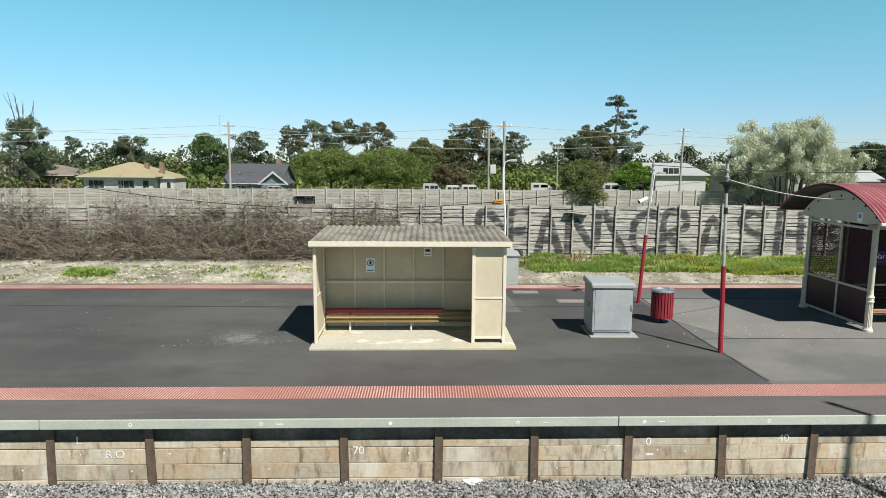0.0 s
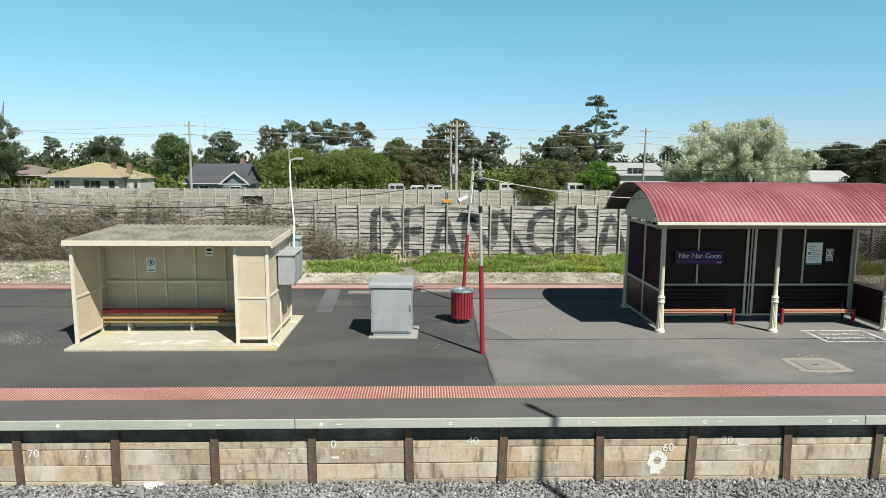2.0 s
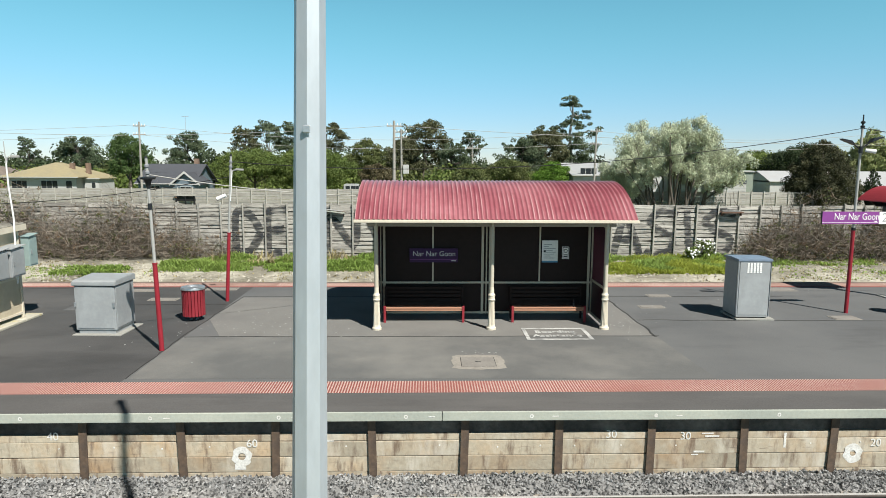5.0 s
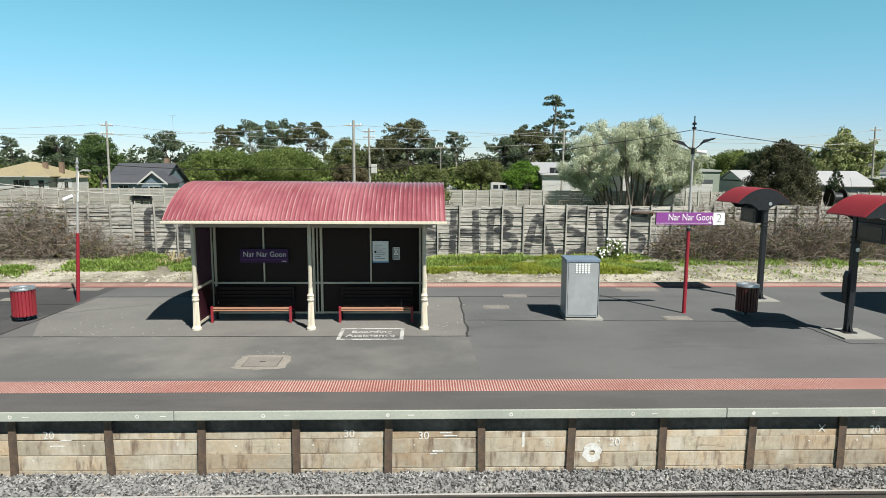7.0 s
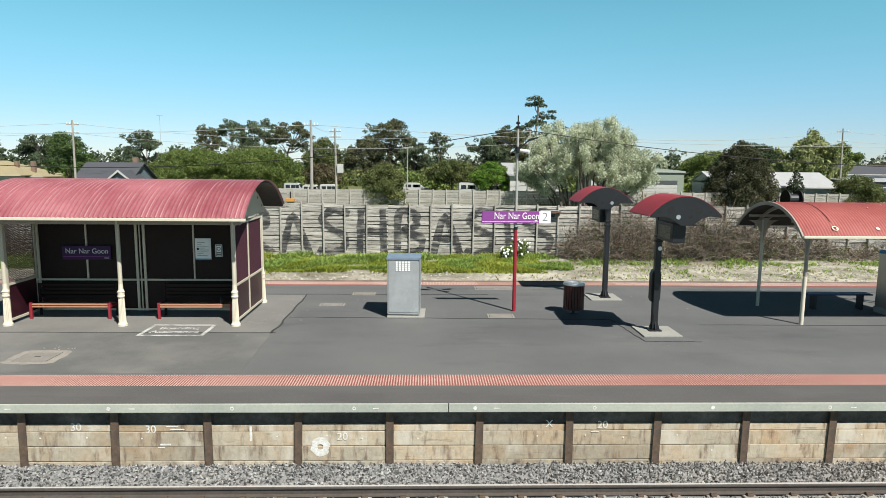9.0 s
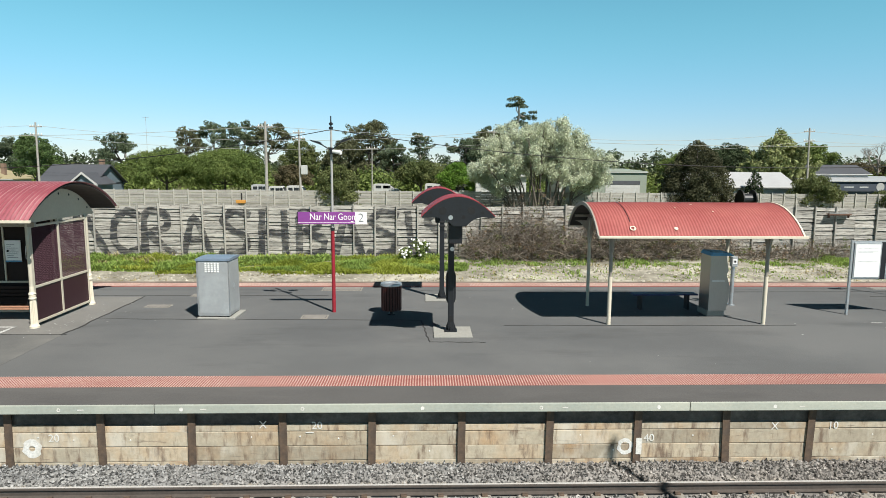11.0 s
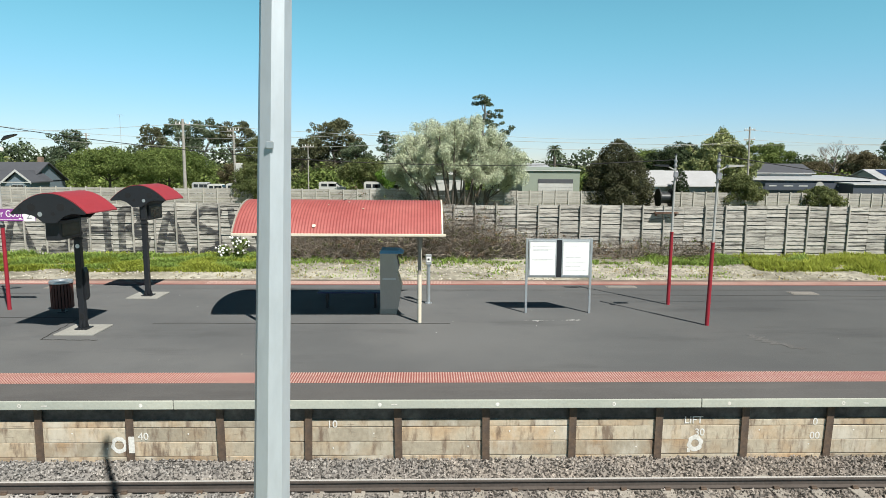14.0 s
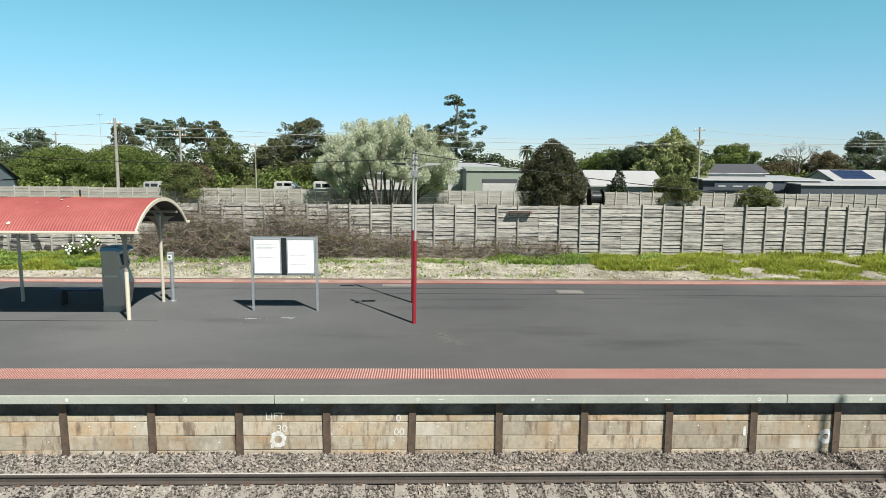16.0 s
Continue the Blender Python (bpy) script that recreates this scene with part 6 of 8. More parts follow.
def house(x0, x1, y0, y1, eave, ridge, roof, wall, label, style="hip", windows=(), overhang=0.5, base=-1.0, chimneys=(), trim=False, doors=(), panels=()):
    s = thing("house", label, "house", ((x0 + x1) / 2, (y0 + y1) / 2, base))
    w, d, e, r = (x1 - x0) / 2, (y1 - y0) / 2, eave - base, ridge - base
    part("wall", B(-w, w, -d, d, -0.2, e), wall, s)
    o = overhang
    bm = bmesh.new()
    if style == "hip":
        inset = min(w, d) * 0.95
        rows = [(-w - o, -d - o, e), (w + o, -d - o, e), (w + o, d + o, e), (-w - o, d + o, e)]
        lo = [bm.verts.new((a, b, c - 0.12)) for a, b, c in rows]
        ev = [bm.verts.new(v) for v in rows]
        if w >= d:
            ri = [bm.verts.new((-w + inset, 0, r)), bm.verts.new((w - inset, 0, r))]
            fs = [(ev[0], ev[1], ri[1], ri[0]), (ev[1], ev[2], ri[1]), (ev[2], ev[3], ri[0], ri[1]), (ev[3], ev[0], ri[0])]
        else:
            ri = [bm.verts.new((0, -d + inset, r)), bm.verts.new((0, d - inset, r))]
            fs = [(ev[0], ev[1], ri[0]), (ev[1], ev[2], ri[1], ri[0]), (ev[2], ev[3], ri[1]), (ev[3], ev[0], ri[0], ri[1])]
        for f in fs:
            bm.faces.new(f)
        bm.faces.new(lo[::-1])
        for i in range(4):
            bm.faces.new((lo[i], lo[(i + 1) % 4], ev[(i + 1) % 4], ev[i]))
    elif style == "gable":
        prism(bm, [(-d - o, e), (0, r), (d + o, e), (d + o, e - 0.15), (0, r - 0.15), (-d - o, e - 0.15)], "x", -w - o, w + o)
    elif style == "front_gable":
        prism(bm, [(-w - o, e), (0, r), (w + o, e), (w + o, e - 0.15), (0, r - 0.15), (-w - o, e - 0.15)], "y", -d - o, d + o)
    else:
        prism(bm, [(-d - o, e - 0.1), (-d - o, e + 0.05), (d + o, r), (d + o, r - 0.15)], "x", -w - o, w + o)
    part("roof", bm, roof, s)
    if style in ("front_gable",):
        part("gable_wall", prism(bmesh.new(), [(-w, e - 0.2), (w, e - 0.2), (0, r - 0.2)], "y", -d - 0.02, -d + 0.1), wall, s)
    if style == "gable":
        part("gable_wall", prism(bmesh.new(), [(-d, e - 0.2), (d, e - 0.2), (0, r - 0.2)], "x", -w, w), wall, s)
    part("gutter", B(-w - o, w + o, -d - o - 0.1, -d - o, e - 0.14, e - 0.02), WALL_WHITE, s)
    for cx, ww, z0, z1 in windows:
        win = part("window", B(cx - ww / 2, cx + ww / 2, -d - 0.05, -d, z0, z1), WALL_WHITE, s, "white framed window")
        n = max(1, round(ww / 0.9))
        for i in range(n):
            a, b = cx - ww / 2 + 0.07 + i * (ww - 0.07) / n, cx - ww / 2 + (i + 1) * (ww - 0.07) / n
            part("pane", B(a, b, -d - 0.065, -d - 0.051, z0 + 0.08, z1 - 0.08), GLASS_DARK, win)
    if trim:
        for sgn in (-1, 1):
            bm = bmesh.new()
            prism(bm, [(sgn * (w + o), e - 0.02), (0, r + 0.12), (0, r - 0.2), (sgn * (w + o), e - 0.3)], "y", -d - o - 0.09, -d - o - 0.02)
            part("barge_board", bm, WALL_WHITE, s, "white barge board")
    for cx, wd, zh in doors:
        door = part("roller_door", B(cx - wd / 2, cx + wd / 2, -d - 0.06, -d, 0, zh), WALL_WHITE, s, "white roller door")
        for k in range(int(zh / 0.4)):
            part("slat", B(cx - wd / 2 + 0.05, cx + wd / 2 - 0.05, -d - 0.085, -d - 0.062, 0.05 + 0.4 * k, 0.36 + 0.4 * k), WALL_WHITE, door)
        part("door_head", B(cx - wd / 2, cx + wd / 2, -d - 0.1, -d, zh, zh + 0.5), TILE_GREY, s, "blue-grey door head")
    for cx, cz, nx, nz in panels:
        pitch = (r - e) / (d + o)
        for i in range(nx):
            for k in range(nz):
                y0, y1 = -d - o + cz + 1.75 * k, -d - o + cz + 1.75 * k + 1.65
                bm = bmesh.new()
                prism(bm, [(y0, e + (y0 + d + o) * pitch + 0.05), (y1, e + (y1 + d + o) * pitch + 0.05), (y1, e + (y1 + d + o) * pitch + 0.1), (y0, e + (y0 + d + o) * pitch + 0.1)], "x", cx + 1.05 * i, cx + 1.05 * i + 1.0)
                part("solar_panel", bm, GLASS_BLUE, s, "dark blue solar panel")
    for cx, cy, zt in chimneys:
        part("chimney", B(cx - 0.3, cx + 0.3, cy - 0.3, cy + 0.3, e, zt - base), BRICK, s, "square chimney")
    return s


house(-55.0, -44.4, 100, 110, 1.75, 3.95, TILE_YELLOW, WALL_WHITE, "low weatherboard house with pale yellow hipped roof", "hip",
      ((-3.4, 2.4, 0.9, 2.2), (1.2, 2.6, 0.9, 2.2), (4.2, 1.0, 0.9, 2.2)), 0.8, chimneys=((3.0, -1.5, 3.9), (5.0, -0.5, 3.9)))
house(-44.2, -41.9, 102, 107, 1.5, 2.0, TILE_YELLOW, WALL_WHITE, "small white porch beside the yellow-roofed house", "hip", ((0.3, 0.7, 0.8, 1.9),), 0.3)
house(-29.5, -22.0, 88, 97, 1.2, 3.85, TILE_GREY, WALL_BLUE, "house with dark grey gabled roof", "gable", ((-1.5, 1.4, 0.8, 1.9),), 0.4, chimneys=((2.4, 1.0, 4.6),))
house(-24.2, -20.8, 86.5, 91, 1.2, 2.75, TILE_GREY, WALL_BLUE, "small blue-grey gabled porch with white trim", "front_gable", ((0, 1.5, 0.7, 1.8),), 0.35, trim=True)
house(-84, -66, 117, 127, 1.6, 3.4, TILE_BROWN, BRICK, "long brick house with weathered brown roof", "hip", ((2, 2.0, 0.9, 2.0), (6, 1.5, 0.9, 2.0)), 0.6)
house(45.6, 53.2, 82, 92, 3.3, 3.65, WALL_GREEN, WALL_GREEN, "pale green sheet-metal shed with roller door", "skillion", (), 0.1, doors=((0.6, 4.6, 2.6),))
house(60.5, 69, 75, 83, 1.6, 3.35, TILE_LIGHT, WALL_WHITE, "white house with pale metal roof", "gable", ((-2.5, 1.4, 0.8, 1.9), (2.0, 1.8, 0.8, 1.9)), 0.4)
house(80.7, 98, 90, 100, 2.1, 2.6, TILE_LIGHT, WALL_NAVY, "long dark sheet-walled building with pale flat roof", "skillion", (), 0.5)
house(84, 93.5, 97, 104, 3.0, 4.4, TILE_GREY, WALL_WHITE, "house with grey pitched roof behind the sheds", "gable", (), 0.4)
shop_sign = thing("shop_sign", "dark blue sign board with pale lettering bars and a round emblem", "sign", (89.0, 89.3, 0.75))
part("board", B(-7.0, 7.0, -0.08, 0.0, 0, 0.85), WALL_NAVY, shop_sign)
part("emblem", T((1.0, -0.09, 0.45), (1.0, -0.12, 0.45), 0.6, n=24), POLE_GREY, shop_sign, "round grey emblem")
for bx, bw in ((-5.9, 1.1), (-3.6, 1.4), (-1.4, 1.3), (4.2, 1.2), (6.0, 1.0)):
    part("text_bar", B(bx - bw / 2, bx + bw / 2, -0.1, -0.082, 0.35, 0.5), WALL_WHITE, shop_sign)
house(92.8, 112, 86, 94, 1.6, 1.9, TILE_LIGHT, WALL_NAVY, "dark slate sheet-walled shed", "skillion", (), 0.2)
house(104, 114, 96, 104, 2.0, 3.6, TILE_LIGHT, WALL_WHITE, "white house with dark solar panels on its roof", "gable", (), 0.4, panels=((-3.6, 0.6, 5, 2),))
house(43.5, 51.5, 92, 100, 3.2, 4.2, TILE_LIGHT, WALL_WHITE, "white building behind the silvery tree", "skillion", (), 0.3)
house(31.2, 38.5, 90, 98, 2.6, 4.3, TILE_LIGHT, WALL_WHITE, "white two-storey house with pale roof", "skillion", ((-1.5, 2.4, 3.4, 4.6),), 0.4)
house(65.4, 72.3, 100, 108, 1.6, 3.2, TILE_LIGHT, WALL_WHITE, "white gabled shed among trees", "gable", (), 0.3)


# ---- marks on the platform ----
tactile("back_tactile_paving", 19.62, 20.13, [(-3.5, 2.4), (5.2, 9.2), (13.0, 20.8), (25.5, 33.8), (35.5, 37.0)], "faded pink tactile strip along the platform's back edge", X0, X1, BACK_BAND)
DARK_LINE = mat("dark_joint", (0.042, 0.041, 0.04), 0.9, 0.15, 1, 20, 0)
PATCH_PALE = mat("pale_patch", (0.20, 0.195, 0.182), 0.88, 0.16, 0.6, 30, 0.2, second=(0.145, 0.141, 0.134), cover=0.5, soft=0.12)
STAIN = mat("old_scuff", (0.108, 0.106, 0.103), 0.88, 0.2, 0.8, 30, 0.2)


def flat(name, outline, z, material, parent, label="", thick=0.004):
    return part(name, prism(bmesh.new(), outline, "z", z - thick, z), material, parent, label)


def wobble(x0, y0, x1, y1, width, seed, n=14):
    """The outline of a slightly wandering strip between two places."""
    r = random.Random(seed)
    d = Vector((x1 - x0, y1 - y0))
    nrm = Vector((-d.y, d.x)).normalized()
    mid = [Vector((x0, y0)) + d * i / n + nrm * r.uniform(-1, 1) * width * 0.8 for i in range(n + 1)]
    return [tuple(p + nrm * width * r.uniform(0.3, 0.6)) for p in mid] + [tuple(p - nrm * width * r.uniform(0.3, 0.6)) for p in mid[::-1]]


paving = thing("paving_patches", "lighter asphalt patches with dark joint lines", "paving", kind="structure")
flat("shelter_apron", [(5.3, 13.6), (15.4, 13.6), (15.45, 17.9), (4.62, 17.9), (4.55, 15.2)], 0.005, PATCH_PALE, paving, "paler worn asphalt round the shelter")
flat("front_patch", [(4.56, 10.72), (15.5, 10.6), (15.42, 13.55), (4.5, 13.55)], 0.0045, ASPHALT_NEW, paving)
for a in ((4.5, 13.57, 15.5, 13.57, 0.035, 1), (15.43, 13.5, 15.43, 18.0, 0.05, 2), (4.5, 10.7, 4.45, 14.0, 0.025, 3), (4.45, 14.0, 4.6, 18.0, 0.03, 4), (4.6, 18.0, 21.0, 18.05, 0.03, 5),
          (-14, 17.2, -4.6, 16.9, 0.035, 6), (0.1, 16.9, 4.4, 17.0, 0.03, 7), (15.5, 15.1, 23.9, 14.9, 0.03, 8), (23.9, 14.9, 24.1, 12.85, 0.03, 9), (24.1, 12.85, 25.4, 12.8, 0.03, 10),
          (26, 14.35, 33.5, 14.3, 0.025, 11), (27, 18.6, 50, 18.7, 0.02, 12), (38, 17.9, 56, 17.6, 0.02, 13)):
    flat("joint", wobble(*a), 0.008, DARK_LINE, paving)
flat("trench_patch", [(0.27, 16.28), (0.71, 16.28), (0.52, 19.86), (0.09, 19.44)], 0.0055, ASPHALT_MID, paving, "greyer narrow trench patch")
for a in ((40.6, 13.2, 41.2, 12.0, 0.22, 24),):
    flat("scuff", wobble(*a), 0.0065, STAIN, paving)


def boarding_mark():
    s = thing("boarding_mark", "white painted boarding assistance box on the asphalt", "road marking")
    x0, x1, y0, y1, w = 12.36, 13.9, 13.24, 14.28, 0.09
    for o in ([(x0, y0), (x1, y0), (x1, y0 + w), (x0, y0 + w)], [(x0, y1 - w), (x1, y1 - w), (x1, y1), (x0, y1)], [(x0, y0 + w), (x0 + w, y0 + w), (x0 + w, y1 - w), (x0, y1 - w)], [(x1 - w, y0 + w), (x1, y0 + w), (x1, y1 - w), (x1 - w, y1 - w)]):
        flat("border", o, 0.0125, WHITE_WORN, s, thick=0.003)
    text_part("word", "Boarding", 0.3, WHITE_WORN, s, (13.12, 13.93, 0.011), rx=0, width=0.95, bold=0.006, depth=0.0012)
    text_part("word", "Assistance", 0.3, WHITE_WORN, s, (13.12, 13.6, 0.011), rx=0, width=1.16, bold=0.006, depth=0.0012)


boarding_mark()


PIT_RIM = mat("pit_surround", (0.27, 0.25, 0.22), 0.9, 0.15, 3, 20, 0.2)


PIT_LID = mat("pit_lid_concrete", (0.22, 0.205, 0.185), 0.9, 0.12, 3, 20, 0.2)


def pit_lid(x, y, w, d, label, ragged=0.0):
    s = thing("pit_cover", label, "pit cover", (x, y, 0), "service pit covers")
    r = random.Random(int(x * 10))
    if ragged:
        edge = []
        for i in range(28):
            a = 6.283 * i / 28
            u = max(abs(math.cos(a)), abs(math.sin(a)))
            edge.append((math.cos(a) / u * (w / 2 + ragged) + r.uniform(-0.03, 0.03), math.sin(a) / u * (d / 2 + ragged) + r.uniform(-0.03, 0.03)))
        part("surround", prism(bmesh.new(), edge, "z", -0.01, 0.01), PIT_RIM, s, "ragged pale concrete surround")
    else:
        part("surround", B(-w / 2 - 0.04, w / 2 + 0.04, -d / 2 - 0.04, d / 2 + 0.04, -0.01, 0.0095), PIT_RIM, s)
    part("gap", B(-w / 2, w / 2, -d / 2, d / 2, -0.01, 0.0115), DARK_LINE, s)
    part("lid", B(-w / 2 + 0.012, w / 2 - 0.012, -d / 2 + 0.012, d / 2 - 0.012, -0.01, 0.016, 0.003), PIT_LID, s, "flush concrete lid")
    if ragged:
        part("lifting_slot", B(-0.06, 0.06, -0.02, 0.02, 0.0, 0.0175), DARK_LINE, s)


pit_lid(11.1, 11.64, 0.7, 0.6, "square concrete pit cover with ragged pale surround", 0.17)
for x, y, w, d, lab in ((16.4, 16.6, 0.62, 0.26, "small pale pit cover in the asphalt"), (17.16, 18.12, 0.62, 0.3, "small grey pit cover"), (21.06, 15.28, 0.62, 0.36, "small flush pit cover beside the sign"), (21.3, 19.1, 1.2, 0.5, "wide pale pit cover near the back edge"),
                        (2.4, 17.66, 0.75, 0.3, "narrow pale pit cover"), (1.24, 18.98, 0.7, 0.3, "narrow white pit cover"), (44.97, 18.2, 0.75, 0.34, "pale pit cover in open asphalt"), (39.4, 19.2, 0.9, 0.3, "pale slab at the back edge"), (3.6, 19.2, 0.9, 0.34, "pale slab beside the back strip")):
    pit_lid(x, y, w, d, lab)


def flecks(name, label, spots, seed, material, lo=0.008, hi=0.03):
    """Small flat fragments scattered round the spots: (x, y, rx, ry, count)."""
    rng = np.random.default_rng(seed)
    verts, faces = [], []
    for x, y, rx, ry, n in spots:
        for cx, cy in zip(rng.normal(x, rx, n), rng.normal(y, ry, n)):
            k, s, a = len(verts), rng.uniform(lo, hi), rng.uniform(0, 6.28)
            verts.extend((cx + s * math.cos(a + q) * rng.uniform(0.5, 1.2), cy + s * math.sin(a + q) * rng.uniform(0.5, 1.2), 0.012 + 0.003 * rng.random()) for q in (0, 1.6, 3.1, 4.7))
            faces.append((k, k + 1, k + 2, k + 3))
    return tagged(new(name, mesh_from(name, verts, faces, material)), label, "debris", kind="stuff")


flecks("broken_glass", "scattered pale glass fragments on the asphalt", [(-6.15, 13.85, 0.3, 0.28, 420), (-5.9, 13.5, 0.5, 0.2, 240), (-10.5, 14.6, 0.5, 0.25, 50), (-6.5, 13.2, 0.6, 0.15, 40)], 1, WHITE_WORN, 0.006, 0.02)
flecks("droppings", "pale spots and litter on the asphalt", [(5.6, 14.6, 0.9, 0.8, 60), (7.2, 13.9, 0.9, 0.5, 26), (4.2, 14.4, 1.0, 0.9, 30), (15.0, 14.6, 0.35, 0.5, 46), (15.9, 16.2, 0.6, 0.7, 30), (11.1, 12.3, 0.25, 0.08, 12), (28, 16, 9, 2.5, 60), (-9, 15, 4, 3, 40)], 2, WHITE_WORN, 0.008, 0.028)
flecks("ground_stars", "faint white splash marks", [(35.8, 14.56, 0.12, 0.03, 40), (36.72, 14.63, 0.12, 0.03, 40)], 3, WHITE_WORN, 0.012, 0.035)

# ---- marks on the platform face ----
CHALK = mat("chalk_white", (0.74, 0.73, 0.70), 0.9, 0.2, 5, 30, 0, second=(0.46, 0.44, 0.39), cover=0.55, soft=0.15)
wall_marks = thing("wall_marks", "white sprayed survey numbers on the platform face", "painted marks", kind="structure")


def chalk(words, x, z, size, y=9.239):
    text_part("number", words, size, CHALK, wall_marks, (x, y, z), bold=0.001, depth=0.0008)


def ring(x, z, r0, r1, y=9.239, parent=None):
    bm = bmesh.new()
    n = 22
    inner = [(x + r0 * math.cos(6.2832 * i / n), z + r0 * math.sin(6.2832 * i / n)) for i in range(n)]
    outer = [(x + r1 * math.cos(6.2832 * i / n) * (1 + 0.12 * math.sin(i * 1.7)), z + r1 * 1.1 * math.sin(6.2832 * i / n)) for i in range(n)]
    a = [bm.verts.new((u, y, v)) for u, v in inner]
    b = [bm.verts.new((u, y, v)) for u, v in outer]
    for i in range(n):
        bm.faces.new((a[i], a[(i + 1) % n], b[(i + 1) % n], b[i]))
    if r0 < 0.012:
        bm.faces.new(a)
    part("paint_ring", bm, CHALK, parent or wall_marks)


for words, x, z in (("70", -3.0, -0.62), ("R.O", -6.9, -0.66), ("L", -7.46, -0.42), ("40", 4.0, -0.46), ("0", 1.75, -0.5), ("60", 7.2, -0.6), ("20", 8.17, -0.48), ("30", 13.13, -0.48), ("30", 14.38, -0.52), ("20", 17.63, -0.66),
                    ("X", 21.2, -0.44), ("20", 22.13, -0.46), ("10", 31.24, -0.51), ("40", 27.95, -0.72), ("X", 30.19, -0.52), ("LIFT", 37.66, -0.46), ("30", 37.78, -0.69), ("00", 39.88, -0.76), ("0", 39.87, -0.5)):
    chalk(words, x, z, 0.19)
for x, z, r0, r1 in ((7.03, -0.82, 0.06, 0.16), (17.25, -0.84, 0.05, 0.16), (27.53, -0.87, 0.08, 0.14), (37.71, -0.89, 0.07, 0.14), (47.72, -0.86, 0.05, 0.13)):
    ring(x, z, r0, r1)
for x, z, w, h in ((7.0, -1.0, 0.09, 0.09), (16.07, -0.6, 0.02, 0.26), (1.78, -0.72, 0.06, 0.04), (27.76, -0.85, 0.05, 0.3), (46.2, -0.75, 0.025, 0.18), (37.6, -1.02, 0.03, 0.08), (14.75, -0.47, 0.1, 0.02), (14.83, -0.52, 0.12, 0.025), (14.62, -0.79, 0.09, 0.03), (14.55, -0.84, 0.06, 0.02), (8.45, -0.56, 0.09, 0.02), (8.3, -0.66, 0.12, 0.02), (22.0, -0.58, 0.07, 0.015)):
    part("paint_smear", B(x - w, x + w, 9.199 if abs(x - 27.76) < 0.01 else 9.238, 9.202 if abs(x - 27.76) < 0.01 else 9.24, z - h / 2, z + h / 2), CHALK, wall_marks)
mark_rng = random.Random(9)
for k in range(-6, 36):
    x = -0.14 + 1.549 * k
    for dx in (0.42, 1.1):
        if mark_rng.random() < 0.7:
            xx, zz = x + dx + mark_rng.uniform(-0.15, 0.15), mark_rng.choice((-0.66, -0.66, -0.68, -0.93)) + mark_rng.uniform(-0.02, 0.02)
            part("paint_spot", T((xx, 9.238, zz), (xx, 9.246, zz), 0.014, n=9), CHALK, wall_marks)
dot_x = -8.57
while dot_x < 52:
    ring(dot_x, -0.075, 0.005 if mark_rng.random() < 0.4 else 0.016, 0.032, EDGE - 0.003)
    if mark_rng.random() < 0.45:
        xx = dot_x + mark_rng.uniform(0.2, 0.5)
        part("paint_tick", B(xx - 0.05, xx + 0.05, EDGE - 0.004, EDGE - 0.001, -0.085, -0.07), CHALK, wall_marks)
    dot_x += 2.033
drain = thing("drain_pipe", "thin dark pipe on the platform face", "pipe", (24.58, 9.215, -1.3))
part("pipe", T((0, 0, 0), (0, 0, 0.82), 0.014, n=8), WALL_POST, drain)
litter = thing("plastic_bag", "crumpled white plastic bag on the ballast", "litter", (-1.15, 9.22, -1.16))
bag = bmesh.new()
bmesh.ops.create_icosphere(bag, subdivisions=3, radius=0.12)
for v in bag.verts:
    v.co = Vector((v.co.x * 1.2, v.co.y * 0.7, v.co.z * 0.45)) * (1 + 0.5 * noise.noise(v.co * 18))
part("bag", bag, WHITE, litter)

# ---- lamp mast between the tracks ----
MAST_STEEL = mat("dull_galvanised_mast", (0.46, 0.50, 0.54), 0.5, 0.08, 2, 14, 0.02, metal=0.35, stretch=(1, 1, 0.3))


def lamp_mast(x, y, lean_x, lean_y, r0=0.118):
    s = thing("lamp_mast", "tall tapered galvanised steel mast beside the track", "mast", (x, y, -1.4), "masts along the track")
    s.matrix_basis = pose(x, y, -1.4, lean_y, lean_x, 0)
    part("base_plate", B(-0.2, 0.2, -0.2, 0.2, 0, 0.04, 0.01), STEEL, s)
    part("shaft", T((0, 0, 0.04), (0, 0, 11.2), r0, 0.055, 8), MAST_STEEL, s, "eight-sided tapered shaft")
    part("seam_plate", B(-0.02, 0.02, -r0 * 0.86, -r0 * 0.8, 5.52, 5.56, 0.004), STEEL, s, "small bright tag")
    part("cap", T((0, 0, 11.2), (0, 0, 11.35), 0.085, 0.06, 8), MAST_STEEL, s)


lamp_mast(9.322, 2.596, 0.79, -2.78, 0.122)
lamp_mast(31.909, 1.814, 1.52, -2.36, 0.122)
lamp_mast(52.1, 2.1, 1.44, -2.3)

# ---- verge behind the platform: soil stones, grass, brambles ----


